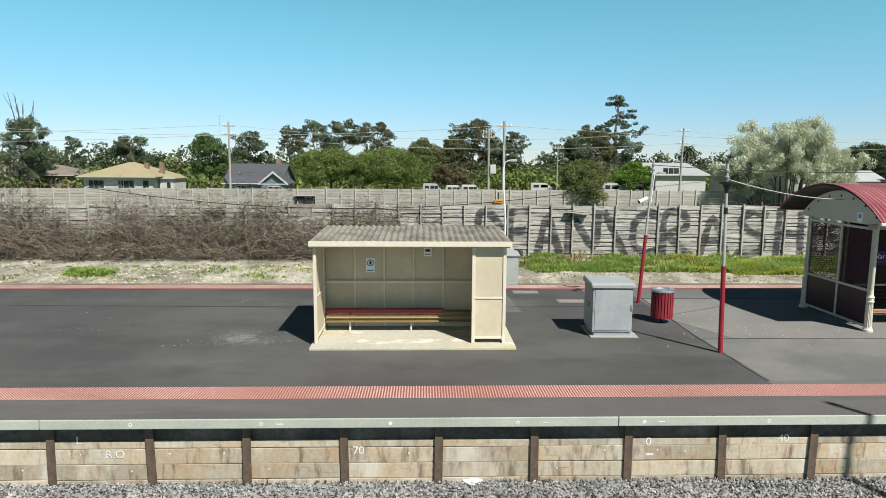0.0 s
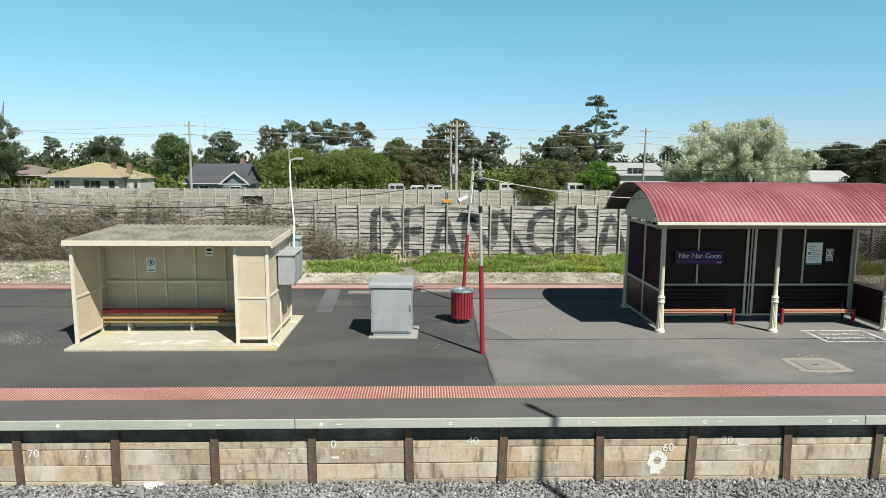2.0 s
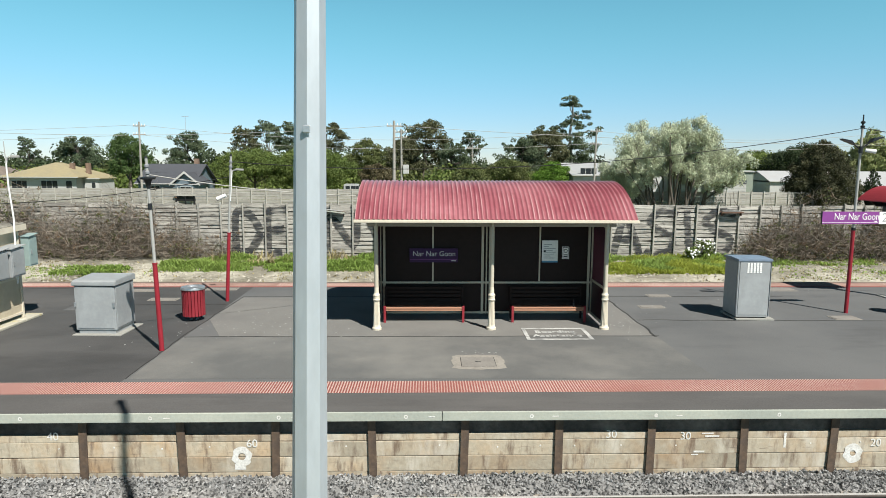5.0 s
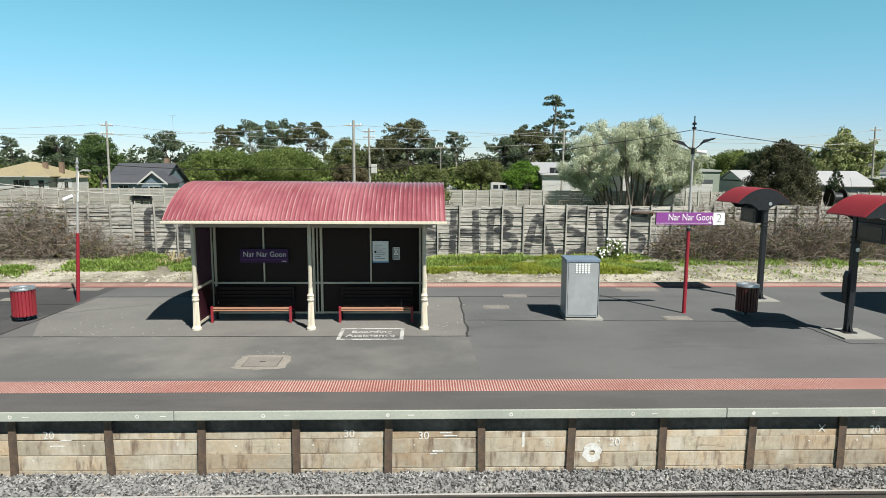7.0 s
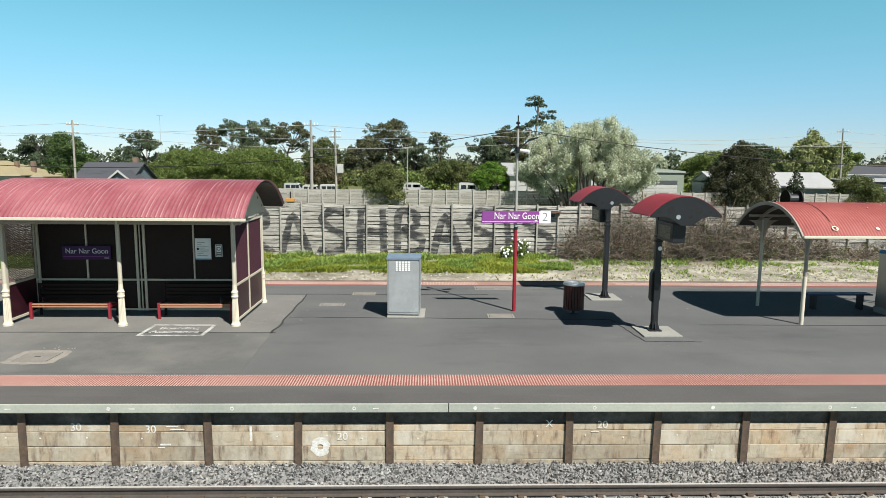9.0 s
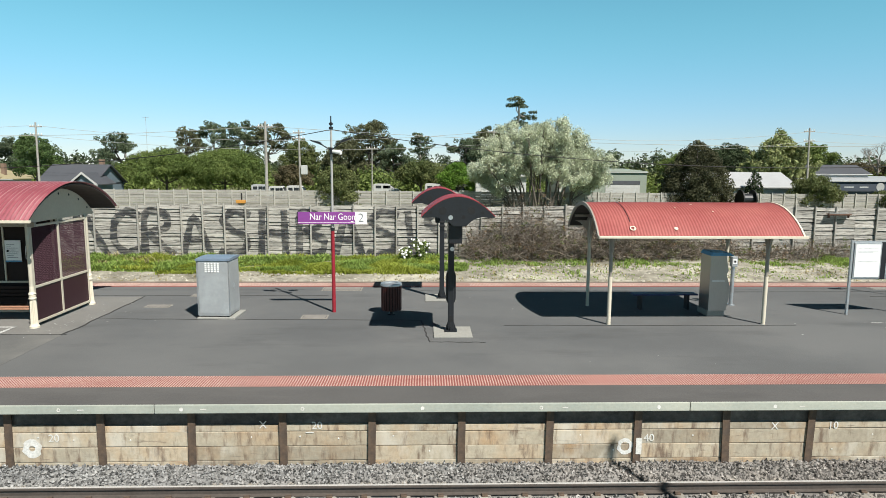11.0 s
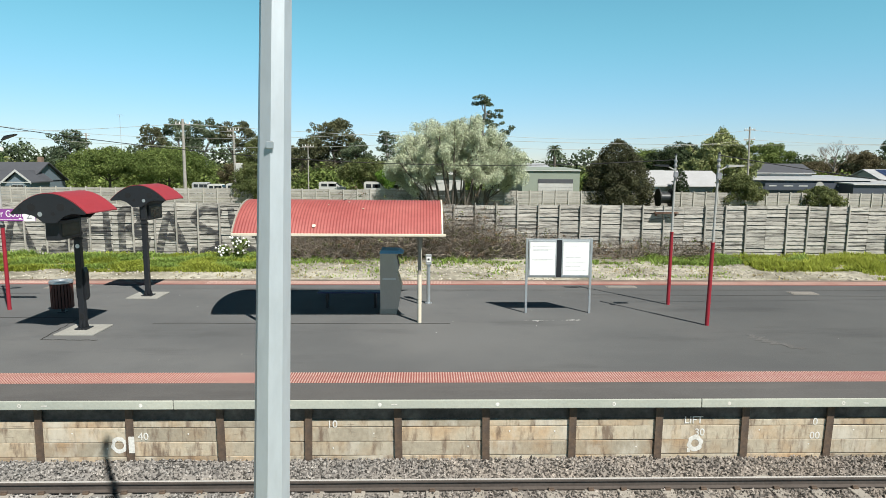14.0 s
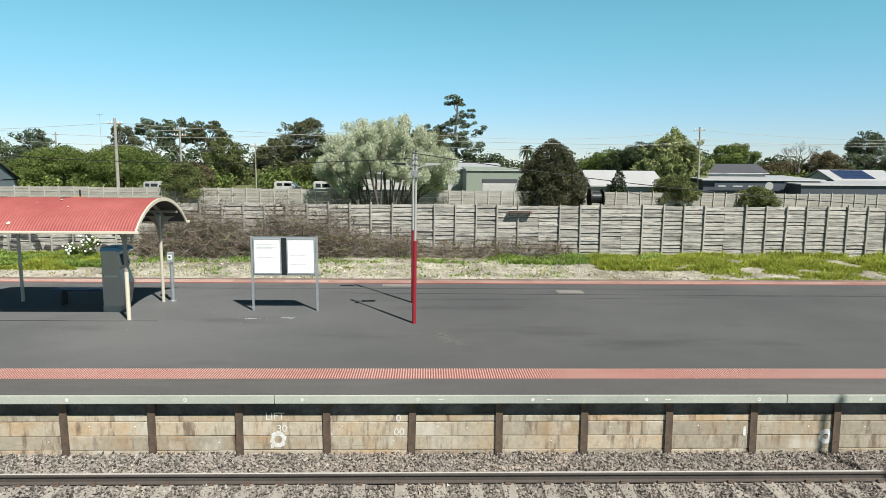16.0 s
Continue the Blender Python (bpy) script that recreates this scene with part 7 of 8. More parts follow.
def stones(name, label, spots, seed, material, lo, hi):
    """Angular stones over rectangles of the land: (x0, x1, y0, y1, count)."""
    rng = np.random.default_rng(seed)
    octa = np.array([(1, 0, 0), (0, 1, 0), (-1, 0, 0), (0, -1, 0), (0, 0, 1), (0, 0, -1)], float)
    tri = ((0, 1, 4), (1, 2, 4), (2, 3, 4), (3, 0, 4), (1, 0, 5), (2, 1, 5), (3, 2, 5), (0, 3, 5))
    verts, faces = [], []
    for x0, x1, y0, y1, n in spots:
        for x, y in zip(rng.uniform(x0, x1, n), rng.uniform(y0, y1, n)):
            k, s = len(verts), rng.uniform(lo, hi)
            o = octa * rng.uniform(0.5, 1.2, (6, 1)) * s
            verts.extend((x + a, y + b, ground_height(x, y) + c * 0.7) for a, b, c in o)
            faces.extend(tuple(k + i for i in t) for t in tri)
    return tagged(new(name, mesh_from(name, verts, faces, material)), label, "stones", kind="stuff")


RUBBLE = mat("pale_rubble", (0.33, 0.31, 0.26), 0.95, 0.15, 2, 12, 0.2, island=0.35)
stones("verge_stones", "pale stones and rubble along the verge", [(-30, 66, 24.3, 27.0, 3800), (-30, 0, 26.5, 29.0, 1400), (27, 48, 26.5, 29, 1000)], 4, RUBBLE, 0.03, 0.11)

GRASS = leaf_mat("verge_grass", (0.17, 0.265, 0.05), (0.27, 0.36, 0.10), 0.5, 0.4)
GRASS_LIME = leaf_mat("lush_grass", (0.215, 0.27, 0.035), (0.33, 0.37, 0.07), 0.4, 0.45)
GRASS_DRY = leaf_mat("dry_grass", (0.28, 0.24, 0.12), (0.36, 0.31, 0.17), 0.4)


def grass(name, label, spots, seed, material):
    """Bent blades in tufts: (x0, x1, y0, y1, tufts, height)."""
    rng = np.random.default_rng(seed)
    verts, faces = [], []
    for x0, x1, y0, y1, n, h in spots:
        for x, y in zip(rng.uniform(x0, x1, n), rng.uniform(y0, y1, n)):
            hump = 0.5 + 0.95 * noise.noise(Vector((x * 0.6, y * 0.9, seed)))
            if hump < 0.26:
                continue
            z = ground_height(x, y) - 0.02
            for _ in range(4):
                a, hh, k = rng.uniform(0, 6.28), h * hump * rng.uniform(0.45, 1.1), len(verts)
                bx, by = x + rng.normal(0, 0.07), y + rng.normal(0, 0.07)
                dx, dy, w = math.cos(a), math.sin(a), rng.uniform(0.016, 0.036)
                lean = hh * rng.uniform(0.3, 1.2)
                verts.extend(((bx - dy * w, by + dx * w, z), (bx + dy * w, by - dx * w, z), (bx + dx * lean * 0.4 + dy * w * 0.8, by + dy * lean * 0.4 - dx * w * 0.8, z + hh * 0.6),
                              (bx + dx * lean * 0.4 - dy * w * 0.8, by + dy * lean * 0.4 + dx * w * 0.8, z + hh * 0.6), (bx + dx * lean, by + dy * lean, z + hh)))
                faces.extend(((k, k + 1, k + 2, k + 3), (k + 3, k + 2, k + 4)))
    return tagged(new(name, mesh_from(name, verts, faces, material)), label, "grass", kind="stuff")


grass("verge_grass", "fresh green grass growing against the fence", [(-2.2, 12.5, 27.3, 30.45, 6800, 0.4), (12.5, 26.0, 28.4, 30.45, 3000, 0.4), (-32, -2, 26.0, 28.6, 900, 0.16), (26, 48, 25.9, 28.6, 700, 0.18), (12.0, 26.0, 27.4, 29.2, 4200, 0.3), (0, 12, 27.6, 28.8, 900, 0.25), (-17.6, -15.6, 26.6, 27.8, 700, 0.32), (-6.2, -3.2, 26.6, 28.2, 500, 0.34), (-12, -3, 26.4, 28.0, 300, 0.2), (26, 48, 28.6, 30.0, 1500, 0.25), (44, 52, 28.4, 30.4, 2200, 0.36)], 5, GRASS)
grass("lush_grass", "lush bright green grass bank along the fence", [(48.5, 78, 27.2, 30.45, 9500, 0.5), (53, 78, 24.9, 27.4, 4200, 0.32), (12, 24.6, 26.9, 30.3, 10500, 0.3), (9, 13, 27.4, 30.3, 1800, 0.34)], 6, GRASS_LIME)
grass("dry_grass", "sparse dry grass and weeds on the verge", [(-30, 52, 25.6, 29.5, 1700, 0.16), (0, 12, 28.6, 30.4, 300, 0.55)], 7, GRASS_DRY)

TWIG = mat("bramble_twigs", (0.215, 0.18, 0.145), 0.9, 0.2, 1.0, 9, 0, island=0.6)
DRY_LEAF = leaf_mat("dry_creeper_leaves", (0.16, 0.10, 0.06), (0.22, 0.15, 0.09), 0.5)


def brambles(name, label, spans, seed):
    """Tangled leafless canes climbing the fence: (x0, x1, height, canes per metre)."""
    rng, verts, faces = random.Random(seed), [], []
    tips = []
    for x0, x1, h, per in spans:
        for _ in range(int((x1 - x0) * per)):
            x = rng.uniform(x0, x1)
            y = 30.45 - abs(rng.gauss(0, 0.45))
            z0 = ground_height(x, y)
            top = h * (0.62 + 0.42 * noise.noise(Vector((x * 0.35, 3, seed)))) * rng.uniform(0.15, 1.1) ** 0.7
            p = Vector((x, y, z0 + rng.uniform(0, top * 0.75)))
            d = Vector((rng.uniform(-1, 1), rng.uniform(-0.5, 0.3), rng.uniform(0.0, 1.3))).normalized()
            pts = [tuple(p)]
            for _ in range(rng.choice((3, 4, 5))):
                d = (d + Vector((rng.uniform(-0.6, 0.6), rng.uniform(-0.35, 0.3), rng.uniform(-0.5, 0.32)))).normalized()
                p = p + d * rng.uniform(0.12, 0.34)
                p.y = min(p.y, 30.5)
                p.z = min(max(p.z, z0 + 0.02), z0 + top + 0.35)
                pts.append(tuple(p))
            limb(verts, faces, pts, rng.uniform(0.006, 0.014), 0.004, 3)
            tips.append(pts[rng.randrange(len(pts))])
    root = thing(name, label, "brambles", kind="stuff")
    canes = new("canes", mesh_from("canes", verts, faces, TWIG))
    canes.parent = root
    nr = np.random.default_rng(seed)
    blobs = [(t, (0.12, 0.1, 0.1)) for t in rng.sample(tips, len(tips) // 10)]
    dead = new("dead_leaves", leaves_mesh("dead_leaves", blobs, 0.05, 0.1, DRY_LEAF, nr))
    dead.parent = root
    sprigs = [(t, (0.16, 0.1, 0.14)) for t in rng.sample(tips, len(tips) // 14)]
    green = new("green_sprigs", leaves_mesh("green_sprigs", sprigs, 0.06, 0.14, LEAF["olive"], nr))
    green.parent = root
    return root


brambles("bramble_hedge", "tangle of bare brown brambles smothering the fence", [(-32, -2.0, 2.6, 190), (-32, -3.5, 4.6, 180), (-32, -3.0, 6.6, 170), (-2.6, -1.2, 5.4, 130), (-2.0, 0.6, 1.6, 100)], 8)
brambles("bramble_thicket", "bare brown bramble thicket in front of the fence", [(26.0, 39.5, 2.2, 210), (26.2, 36.8, 4.2, 200), (27.2, 30.3, 6.4, 170), (32.6, 35.6, 5.6, 140), (39.5, 47.5, 1.3, 100)], 9)


def flower_bush():
    s = thing("flowering_bush", "small green bush with white flowers by the fence", "bush", (23.4, 29.7, ground_height(23.4, 29.7)))
    pr = random.Random(4)
    nr = np.random.default_rng(4)
    blobs = [((pr.uniform(-0.6, 0.6), pr.uniform(-0.3, 0.3), pr.uniform(0.2, 0.9)), (0.3, 0.25, 0.25)) for _ in range(9)]
    leaves = new("foliage", leaves_mesh("foliage", blobs, 0.09, 0.6, LEAF["green"], nr))
    leaves.parent = s
    fl = bmesh.new()
    bmesh.ops.create_icosphere(fl, subdivisions=1, radius=0.055)
    me = bpy.data.meshes.new("flower")
    fl.to_mesh(me)
    fl.free()
    me.materials.append(WHITE)
    for _ in range(46):
        b = pr.choice(blobs)[0]
        piece("flower", me, s, pose(b[0] + pr.uniform(-0.28, 0.28), b[1] - 0.22, b[2] + pr.uniform(-0.15, 0.3), 0, 0, 0))
    stem = bmesh.new()
    for b, r in blobs[:5]:
        tube(stem, (0, 0, 0), b, 0.02, 0.008, 5)
    part("stems", stem, BARK_DARK, s)


flower_bush()

# ---- graffiti and hoods on the fence ----
SPRAY = mat("faded_black_spray", (0.042, 0.044, 0.048), 0.9, 0.2, 1.5, 10, 0)
spray_nodes, spray_links = SPRAY.node_tree.nodes, SPRAY.node_tree.links
spray_noise = spray_nodes.new("ShaderNodeTexNoise")
spray_noise.inputs["Scale"].default_value, spray_noise.inputs["Detail"].default_value = 1.6, 6
spray_map = spray_nodes.new("ShaderNodeMapping")
spray_map.inputs["Scale"].default_value = (1, 1, 6)
spray_co = spray_nodes.new("ShaderNodeTexCoord")
spray_links.new(spray_co.outputs["Object"], spray_map.inputs[0])
spray_links.new(spray_map.outputs[0], spray_noise.inputs["Vector"])
spray_rng = spray_nodes.new("ShaderNodeMapRange")
spray_rng.inputs[1].default_value, spray_rng.inputs[2].default_value, spray_rng.inputs[3].default_value, spray_rng.inputs[4].default_value = 0.4, 0.63, 0.93, 0.12
spray_links.new(spray_noise.outputs["Fac"], spray_rng.inputs[0])
spray_links.new(spray_rng.outputs[0], spray_nodes["Principled BSDF"].inputs["Alpha"])

GLYPH = {
    "D": [[(0.1, 0), (0.1, 1), (0.6, 0.9), (0.95, 0.5), (0.6, 0.08), (0.1, 0)]],
    "I": [[(0.75, 0), (0.45, 0.5), (0.3, 1)]],
    "E": [[(0.15, 0), (0.2, 1)], [(0.15, 0.95), (0.9, 1)], [(0.15, 0.52), (0.8, 0.56)], [(0.15, 0.03), (0.7, 0.05)]],
    "V": [[(0.05, 1), (0.6, 0.4), (1, 0)]],
    "A": [[(0.05, 0), (0.4, 1), (0.95, 0)], [(0.2, 0.35), (0.8, 0.35)]],
    "N": [[(0.08, 0), (0.1, 1), (0.85, 0.05), (0.92, 1)]],
    "C": [[(0.95, 0.85), (0.55, 1), (0.12, 0.75), (0.08, 0.3), (0.45, 0.02), (0.95, 0.15)]],
    "R": [[(0.1, 0), (0.1, 1), (0.75, 0.95), (0.8, 0.6), (0.15, 0.5), (0.95, 0)]],
    "S": [[(0.95, 0.9), (0.45, 1), (0.1, 0.78), (0.4, 0.55), (0.85, 0.4), (0.8, 0.1), (0.3, 0), (0.05, 0.12)]],
    "H": [[(0.1, 0), (0.15, 1)], [(0.88, 0), (0.85, 1)], [(0.12, 0.5), (0.86, 0.5)]],
    "B": [[(0.1, 0), (0.1, 1), (0.7, 0.92), (0.7, 0.62), (0.15, 0.5), (0.9, 0.38), (0.85, 0.06), (0.1, 0)]],
}


def spray_letter(letter, x0, x1, z0, z1, parent, width=0.2, seed=0):
    r = random.Random(seed)
    bm = bmesh.new()
    for k, line in enumerate(GLYPH[letter]):
        pts = [Vector((x0 + (x1 - x0) * u, z0 + (z1 - z0) * v)) for u, v in line]
        fine = []
        for a, b in zip(pts, pts[1:]):
            fine.extend(a.lerp(b, i / 5) for i in range(5))
        fine.append(pts[-1])
        for _ in range(2):
            fine = [fine[0]] + [(fine[i - 1] + fine[i] * 2 + fine[i + 1]) / 4 for i in range(1, len(fine) - 1)] + [fine[-1]]
        left, right = [], []
        for i, p in enumerate(fine):
            d = (fine[min(i + 1, len(fine) - 1)] - fine[max(i - 1, 0)]).normalized()
            nn, w = Vector((-d.y, d.x)), width * r.uniform(0.4, 0.6)
            y = FENCE_Y - 0.045 - 0.003 * k - 0.0004 * i
            left.append(bm.verts.new(((p + nn * w).x, y, (p + nn * w).y)))
            right.append(bm.verts.new(((p - nn * w).x, y, (p - nn * w).y)))
        for i in range(len(fine) - 1):
            bm.faces.new((left[i], left[i + 1], right[i + 1], right[i]))
    part("painted_stroke", bm, SPRAY, parent)


graffiti = thing("graffiti", "large faded black sprayed letters across the fence boards", "graffiti", kind="structure")
for i, (ch, a, b) in enumerate((("D", 0.55, 2.05), ("E", 2.05, 3.35), ("A", 3.6, 4.9), ("N", 5.05, 6.85), ("V", 6.9, 8.1), ("C", 8.3, 9.85), ("R", 9.8, 11.5), ("A", 11.8, 13.35), ("S", 13.6, 15.35), ("H", 15.6, 17.15),
                                ("B", 17.5, 19.1), ("A", 19.4, 20.9), ("S", 21.0, 22.75), ("I", 22.9, 23.6), ("S", 23.8, 25.7))):
    spray_letter(ch, a, b, -0.5, 1.75, graffiti, 0.36, i)

HOOD_RUST = mat("rusty_hood_sheet", (0.13, 0.075, 0.055), 0.8, 0.2, 2, 12, 0.1)


def fence_hood(x0, x1, z, label, dark=True, tilt=0.0):
    s = thing("fence_hood", label, "canopy", ((x0 + x1) / 2, 30.4, z), "small hoods on the fence")
    s.matrix_basis = pose((x0 + x1) / 2, 30.42, z, 0, tilt, 0)
    w = (x1 - x0) / 2
    part("sheet", prism(bmesh.new(), [(-0.13, 0.02), (0.1, 0.05), (0.1, 0.085), (-0.13, 0.06)], "x", -w, w), HOOD_RUST if dark else WALL_POST, s)
    part("front_strip", B(-w, w, -0.15, -0.13, 0.005, 0.065), COPING if not dark else HOOD_RUST, s)
    part("cover_strip", B(-w * 0.9, w * 0.75, -0.1, 0.06, 0.087, 0.125, 0.008), POLE_GREY, s, "pale strip lying on top")
    for bx in (-w * 0.85, w * 0.85):
        part("bracket", B(bx - 0.02, bx + 0.02, -0.06, 0.08, -0.13, 0.02), HOOD_RUST, s)


fence_hood(5.0, 6.1, 1.6, "small drooping grey hood fixed to the fence", False, 6)
fence_hood(-12.65, -11.6, 1.62, "small hood on the fence among brambles", True)
fence_hood(24.75, 25.85, 1.62, "small rusty hood fixed to the fence", True)
fence_hood(44.5, 45.7, 1.6, "small weathered hood fixed to the fence", True)

# ---- cables, power poles ----
CABLE = mat("black_cable", (0.02, 0.02, 0.022), 0.6, 0.05, 1, 5, 0)
CABLE_PALE = mat("weathered_pale_cable", (0.40, 0.39, 0.36), 0.6, 0.05, 1, 5, 0)


def cable(label, p, q, sag, r, material, n=28):
    v, f = [], []
    p, q = Vector(p), Vector(q)
    pts = [tuple(p.lerp(q, i / n) - Vector((0, 0, sag * 4 * (i / n) * (1 - i / n)))) for i in range(n + 1)]
    limb(v, f, pts, r, r, 5)
    return tagged(new("overhead_cable", mesh_from("overhead_cable", v, f, material, True)), label, "cable", "overhead cables")


cable("slack black overhead cable from the camera pole", (4.53, 17.42, 3.58), (-20.5, 17.5, 5.7), 1.75, 0.011, CABLE)
cable("pale cable from the light pole to the shelter gable", (4.34, 12.5, 3.72), (8.8, 15.4, 3.15), 0.1, 0.011, CABLE_PALE)
cable("overhead cable between the camera pole and the sign pole", (4.56, 17.42, 4.0), (21.5, 15.86, 4.95), 0.55, 0.01, CABLE)
cable("overhead cable from the sign pole to the far camera pole", (21.5, 15.86, 4.95), (39.97, 16.55, 4.2), 0.5, 0.01, CABLE)
cable("overhead cable running on from the light pole", (40.05, 14.08, 4.3), (80, 19, 4.4), 1.5, 0.011, CABLE)

POLE_WOOD = mat("grey_power_pole", (0.33, 0.31, 0.28), 0.9, 0.15, 1, 6, 0.1)


def power_pole(x, y, top, label, arms=(0.4,), lean=0.0, box=False, r=0.17):
    z = ground_height(x, y) - 0.1
    s = thing("power_pole", label, "power pole", (x, y, z), "power poles along the road")
    s.matrix_basis = pose(x, y, z, 0, lean, 0)
    h = top - z
    part("shaft", T((0, 0, 0), (0, 0, h), r, r * 0.65, 9), POLE_WOOD, s)
    for a in arms:
        part("crossarm", B(-0.8, 0.8, -0.07, 0.07, h - a - 0.14, h - a), POLE_WOOD, s)
        for u in (-0.72, -0.35, 0.35, 0.72):
            part("insulator", T((u, 0, h - a), (u, 0, h - a + 0.22), 0.05, 0.035, 7), WHITE, s)
    if box:
        part("transformer", B(0.2, 1.0, -0.4, 0.4, h * 0.38, h * 0.38 + 1.25, 0.08), WALL_WHITE, s, "pale transformer box")


power_pole(-28.3, 86.3, 9.4, "weathered timber power pole by the houses", (0.5, 1.6), 0.5)
power_pole(6.6, 68.8, 8.6, "tall timber power pole with crossarm", (0.5,), 0.3, r=0.2)
power_pole(6.8, 86.7, 8.7, "timber power pole with transformer box", (0.35, 1.1), -0.5, True, r=0.18)
power_pole(33.1, 86, 8.9, "timber power pole with two crossarms", (0.3, 2.0), 1.0)
power_pole(80.7, 91.7, 9.7, "timber power pole behind the sheds", (0.4, 1.8), -1.5)
power_pole(16.5, 88.0, 6.6, "slender timber service pole", (0.3,), 0.3, r=0.1)
power_pole(-46.0, 150, 10.5, "distant timber power pole", (0.5,), 0, r=0.22)
for a, b, sag in (((-120, 100, 9.5), (-28.3, 86.3, 9.0), 1.2), ((-28.3, 86.3, 9.0), (33.1, 86, 8.6), 1.6), ((33.1, 86, 8.6), (80.7, 91.7, 9.2), 1.3), ((80.7, 91.7, 9.2), (150, 100, 9.4), 1.2), ((-120, 102, 7.4), (-28.3, 86.3, 7.7), 0.9), ((-28.3, 86.3, 7.7), (33.1, 86, 6.9), 1.3), ((33.1, 86, 6.9), (80.7, 91.7, 7.8), 1.2),
                  ((6.6, 68.8, 8.1), (-60, 72, 8.4), 1.3), ((6.6, 68.8, 8.1), (140, 62, 9.6), 2.6), ((6.8, 86.7, 8.2), (6.6, 68.8, 8.1), 0.3), ((80.7, 91.7, 7.8), (150, 98, 8.6), 1.0)):
    cable("thin pale power line between timber poles", a, b, sag, 0.022, CABLE_PALE, 20)


# ---- far small things ----
def vehicle(x, y, w, h, body, label, name="parked_van", cab=0.3):
    """A boxy parked vehicle: a body with a sloped cab at one end, glass, wheels."""
    z = ground_height(x, y)
    s = thing(name, label, "vehicle", (x, y, z), "vehicles beyond the fence")
    c = w * cab
    prof = [(-w / 2, 0.4), (w / 2, 0.4), (w / 2, h * 0.52), (w / 2 - c * 0.35, h * 0.6), (w / 2 - c * 0.8, h * 0.93), (w / 2 - c, h), (-w / 2 + 0.12, h), (-w / 2, h * 0.9)]
    bm = prism(bmesh.new(), prof, "y", -0.95, 0.95)
    bmesh.ops.bevel(bm, geom=bm.edges[:], offset=0.06, segments=2, affect="EDGES")
    part("body", bm, body, s)
    part("windscreen", prism(bmesh.new(), [(w / 2 - c * 0.38, h * 0.63), (w / 2 - c * 0.76, h * 0.9), (w / 2 - c * 0.72, h * 0.92), (w / 2 - c * 0.33, h * 0.65)], "y", -0.8, 0.8), GLASS_DARK, s)
    for a, b in ((w / 2 - c * 1.3, w / 2 - c * 0.72), (-0.12 * w, 0.1 * w), (-0.4 * w, -0.18 * w)):
        part("window", B(a, b, -0.962, -0.95, h * 0.62, h * 0.86), GLASS_DARK, s)
    part("bumper", B(w / 2, w / 2 + 0.08, -0.9, 0.9, 0.4, 0.58, 0.02), CHARCOAL, s)
    for u in (-0.3, 0.3):
        wheel = part("wheel", T((u * w, -0.97, 0.33), (u * w, -0.75, 0.33), 0.33, n=16), BLACK, s)
        part("rim", T((u * w, -0.985, 0.33), (u * w, -0.97, 0.33), 0.18, n=12), STEEL, wheel)
    return s


vehicle(-0.8, 96, 2.9, 1.95, TILE_LIGHT, "grey van parked beyond the fence")
vehicle(2.4, 93, 2.6, 1.8, WALL_WHITE, "white van parked beyond the fence")
vehicle(4.9, 94, 2.9, 1.85, WALL_WHITE, "white four-wheel drive parked beyond the fence")
vehicle(25.6, 92, 3.4, 2.3, WALL_WHITE, "white truck parked by the road", "parked_truck", 0.4)
vehicle(29.4, 93, 4.0, 2.2, WALL_WHITE, "white truck with a pale tray beside the green tree", "parked_truck", 0.35)
vehicle(17.5, 104, 4.2, 1.9, WALL_WHITE, "white car parked on the grass", "parked_car", 0.45)


def cable_drum():
    s = thing("cable_drum", "black wooden cable drum behind the far fence", "cable drum", (58.6, 66.2, 0.55))
    for sgn in (-1, 1):
        part("flange", T((sgn * 0.62, 0, 0), (sgn * 0.75, 0, 0), 1.0, n=28), BLACK, s)
    part("core", T((-0.62, 0, 0), (0.62, 0, 0), 0.6, n=20), CHARCOAL, s)
    part("stand", B(-0.8, 0.8, -0.5, 0.5, -1.7, -0.95), TIMBER_POST, s)


cable_drum()
far_box = thing("orange_box", "orange box fixed to the far fence", "box", (5.45, 62.9, 0.12))
part("body", B(-0.45, 0.45, -0.25, 0.25, 0, 0.32, 0.04), mat("orange_paint", (0.52, 0.24, 0.05), 0.6, 0.1, 1, 8, 0.05), far_box)
part("bracket", B(-0.35, 0.35, 0.25, 1.9, -1.1, 0.05), TIMBER_POST, far_box)
part("post", B(-0.06, 0.06, 0.25, 0.35, 0.05, 1.0), BLACK, far_box, "dark upright behind the box")
hatch = thing("fence_hatch", "dark opening in the far fence with a top rail", "hatch", (-13.9, 63.2, -0.2))
for u in (-0.9, 0.0, 0.9):
    part("post", B(u - 0.06, u + 0.06, -0.06, 0.06, -0.8, 0.95), BLACK, hatch)
part("rail", B(-1.1, 1.1, -0.1, 0.1, 0.9, 1.05), FAR_TIMBER, hatch)
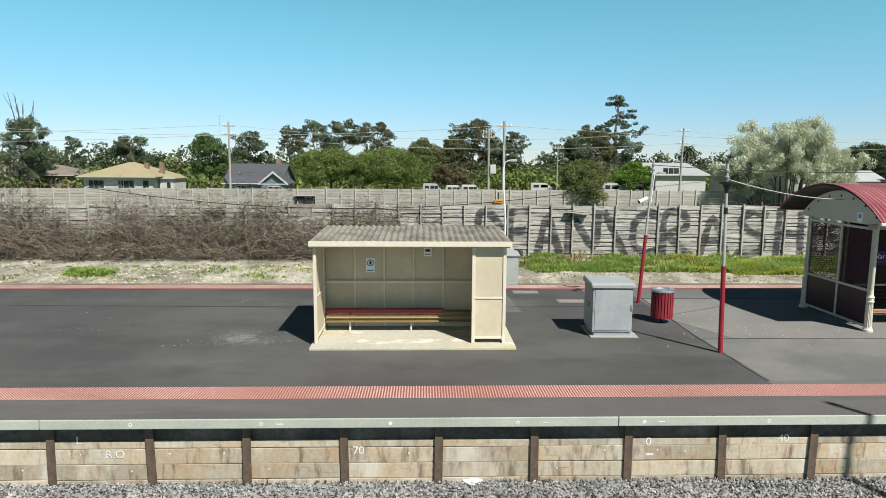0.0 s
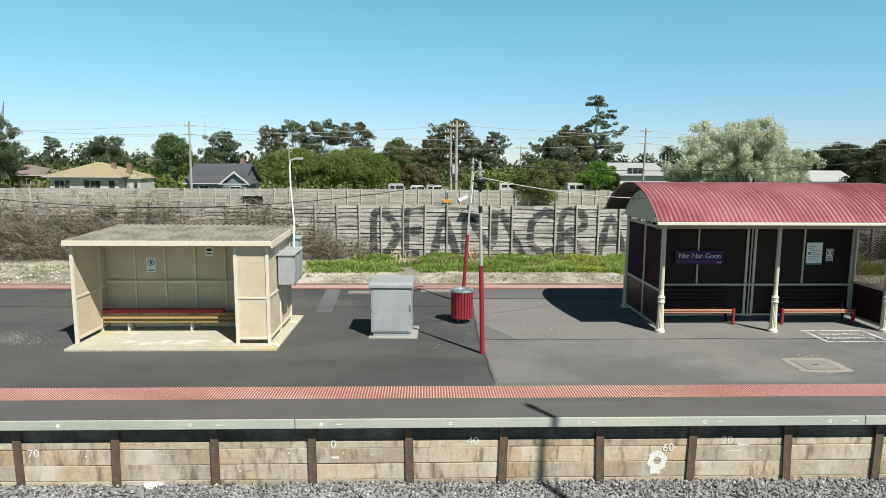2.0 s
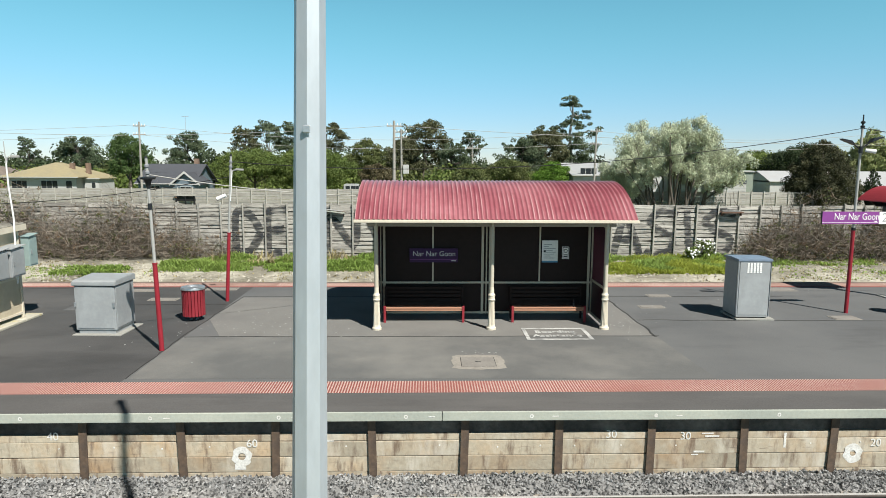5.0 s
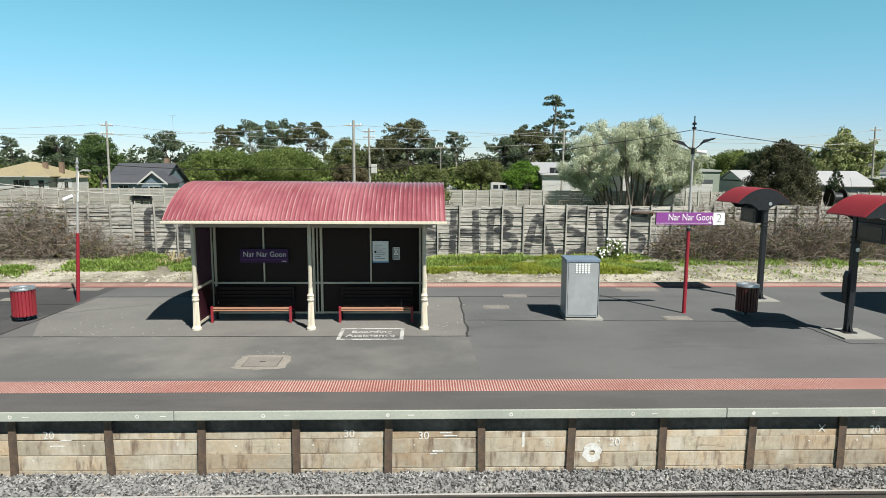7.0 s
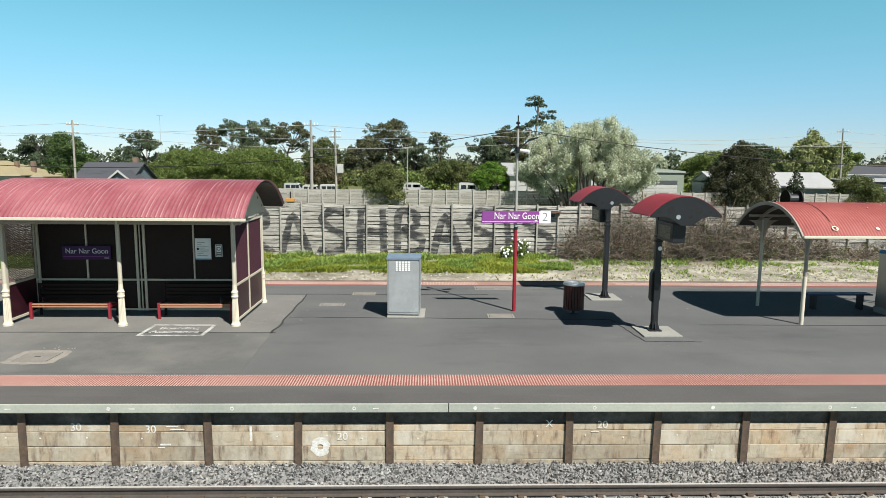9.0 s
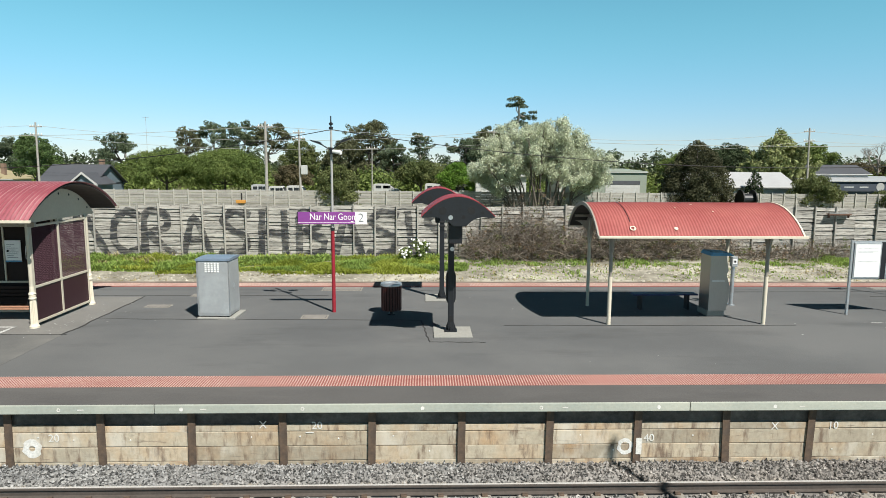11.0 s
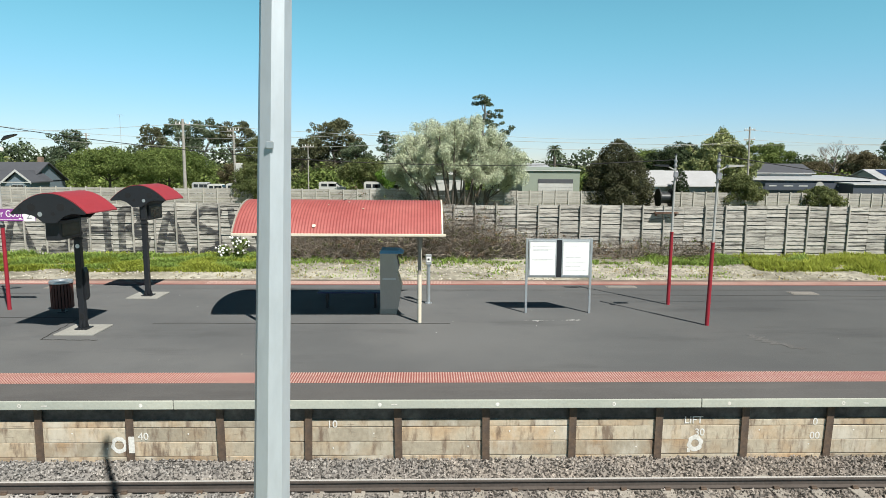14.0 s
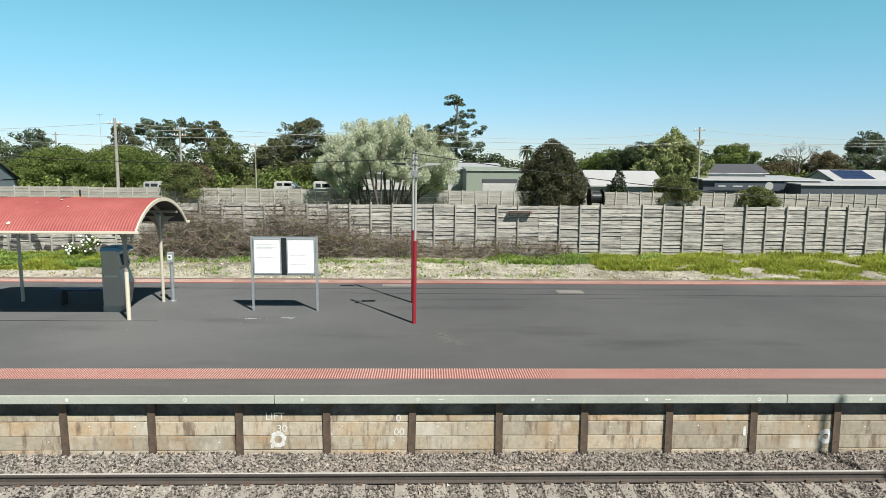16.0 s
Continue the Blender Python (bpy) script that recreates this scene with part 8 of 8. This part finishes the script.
part("opening", B(-0.84, 0.84, 0.1, 0.16, 0.4, 0.9), BLACK, hatch, "dark gap between the boards")

# antenna pole on the cream shelter, pipes
conduit = thing("conduit_pole", "slim white curved conduit pole fixed to the shelter", "pole", (0.02, 14.9, 0.0))
v, f = [], []
limb(v, f, [(0, 0, 1.0), (0.02, 0, 2.3), (0.03, 0, 2.6), (-0.03, 0, 3.4), (-0.04, 0, 3.9), (0.0, 0, 4.06), (0.12, -0.02, 4.1)], 0.022, 0.018, 8)
pole_ob = new("pole", mesh_from("pole", v, f, WHITE, True))
pole_ob.parent = conduit
part("rod", T((-0.04, 0, 3.9), (-0.06, 0, 4.45), 0.014, 0.01, 6), POLE_GREY, conduit)
part("lamp", B(0.1, 0.28, -0.06, 0.03, 4.06, 4.12, 0.015), POLE_GREY, conduit, "small lamp head")

bottle = thing("drink_bottle", "small dark bottle standing on the bench", "bottle", (13.8, 14.95, 0.39))
part("glass", lathe(bmesh.new(), [(0.03, 0), (0.034, 0.02), (0.034, 0.1), (0.014, 0.14), (0.014, 0.18)], 14), CHARCOAL, bottle, "dark glass")

DEEP_BLUE = mat("dark_blue_enamel", (0.018, 0.026, 0.10), 0.5, 0.05, 1, 8, 0)
low_bench = thing("steel_bench", "low blue steel bench in the open shelter's shade", "bench", (29.85, 16.2, 0))
part("seat", B(0, 1.85, -0.16, 0.2, 0.42, 0.46, 0.012), DEEP_BLUE, low_bench, "dark blue seat")
for x in (0.25, 1.6):
    part("leg", B(x - 0.03, x + 0.03, -0.1, 0.14, 0, 0.42, 0.005), CHARCOAL, low_bench)

antenna = thing("television_antenna", "thin television antenna on a tall pipe", "antenna", (-73.4, 225.5, ground_height(0, 100)))
part("pipe", T((0, 0, 0), (0, 0, 21.04), 0.06, 0.05, 6), POLE_GREY, antenna)
part("boom", T((-1.1, 0, 20.94), (1.1, 0, 20.94), 0.05, n=6), POLE_GREY, antenna)
for u in (-0.9, -0.3, 0.3, 0.9):
    part("rod", T((u, -0.8, 20.96), (u, 0.8, 20.96), 0.035, n=5), POLE_GREY, antenna)
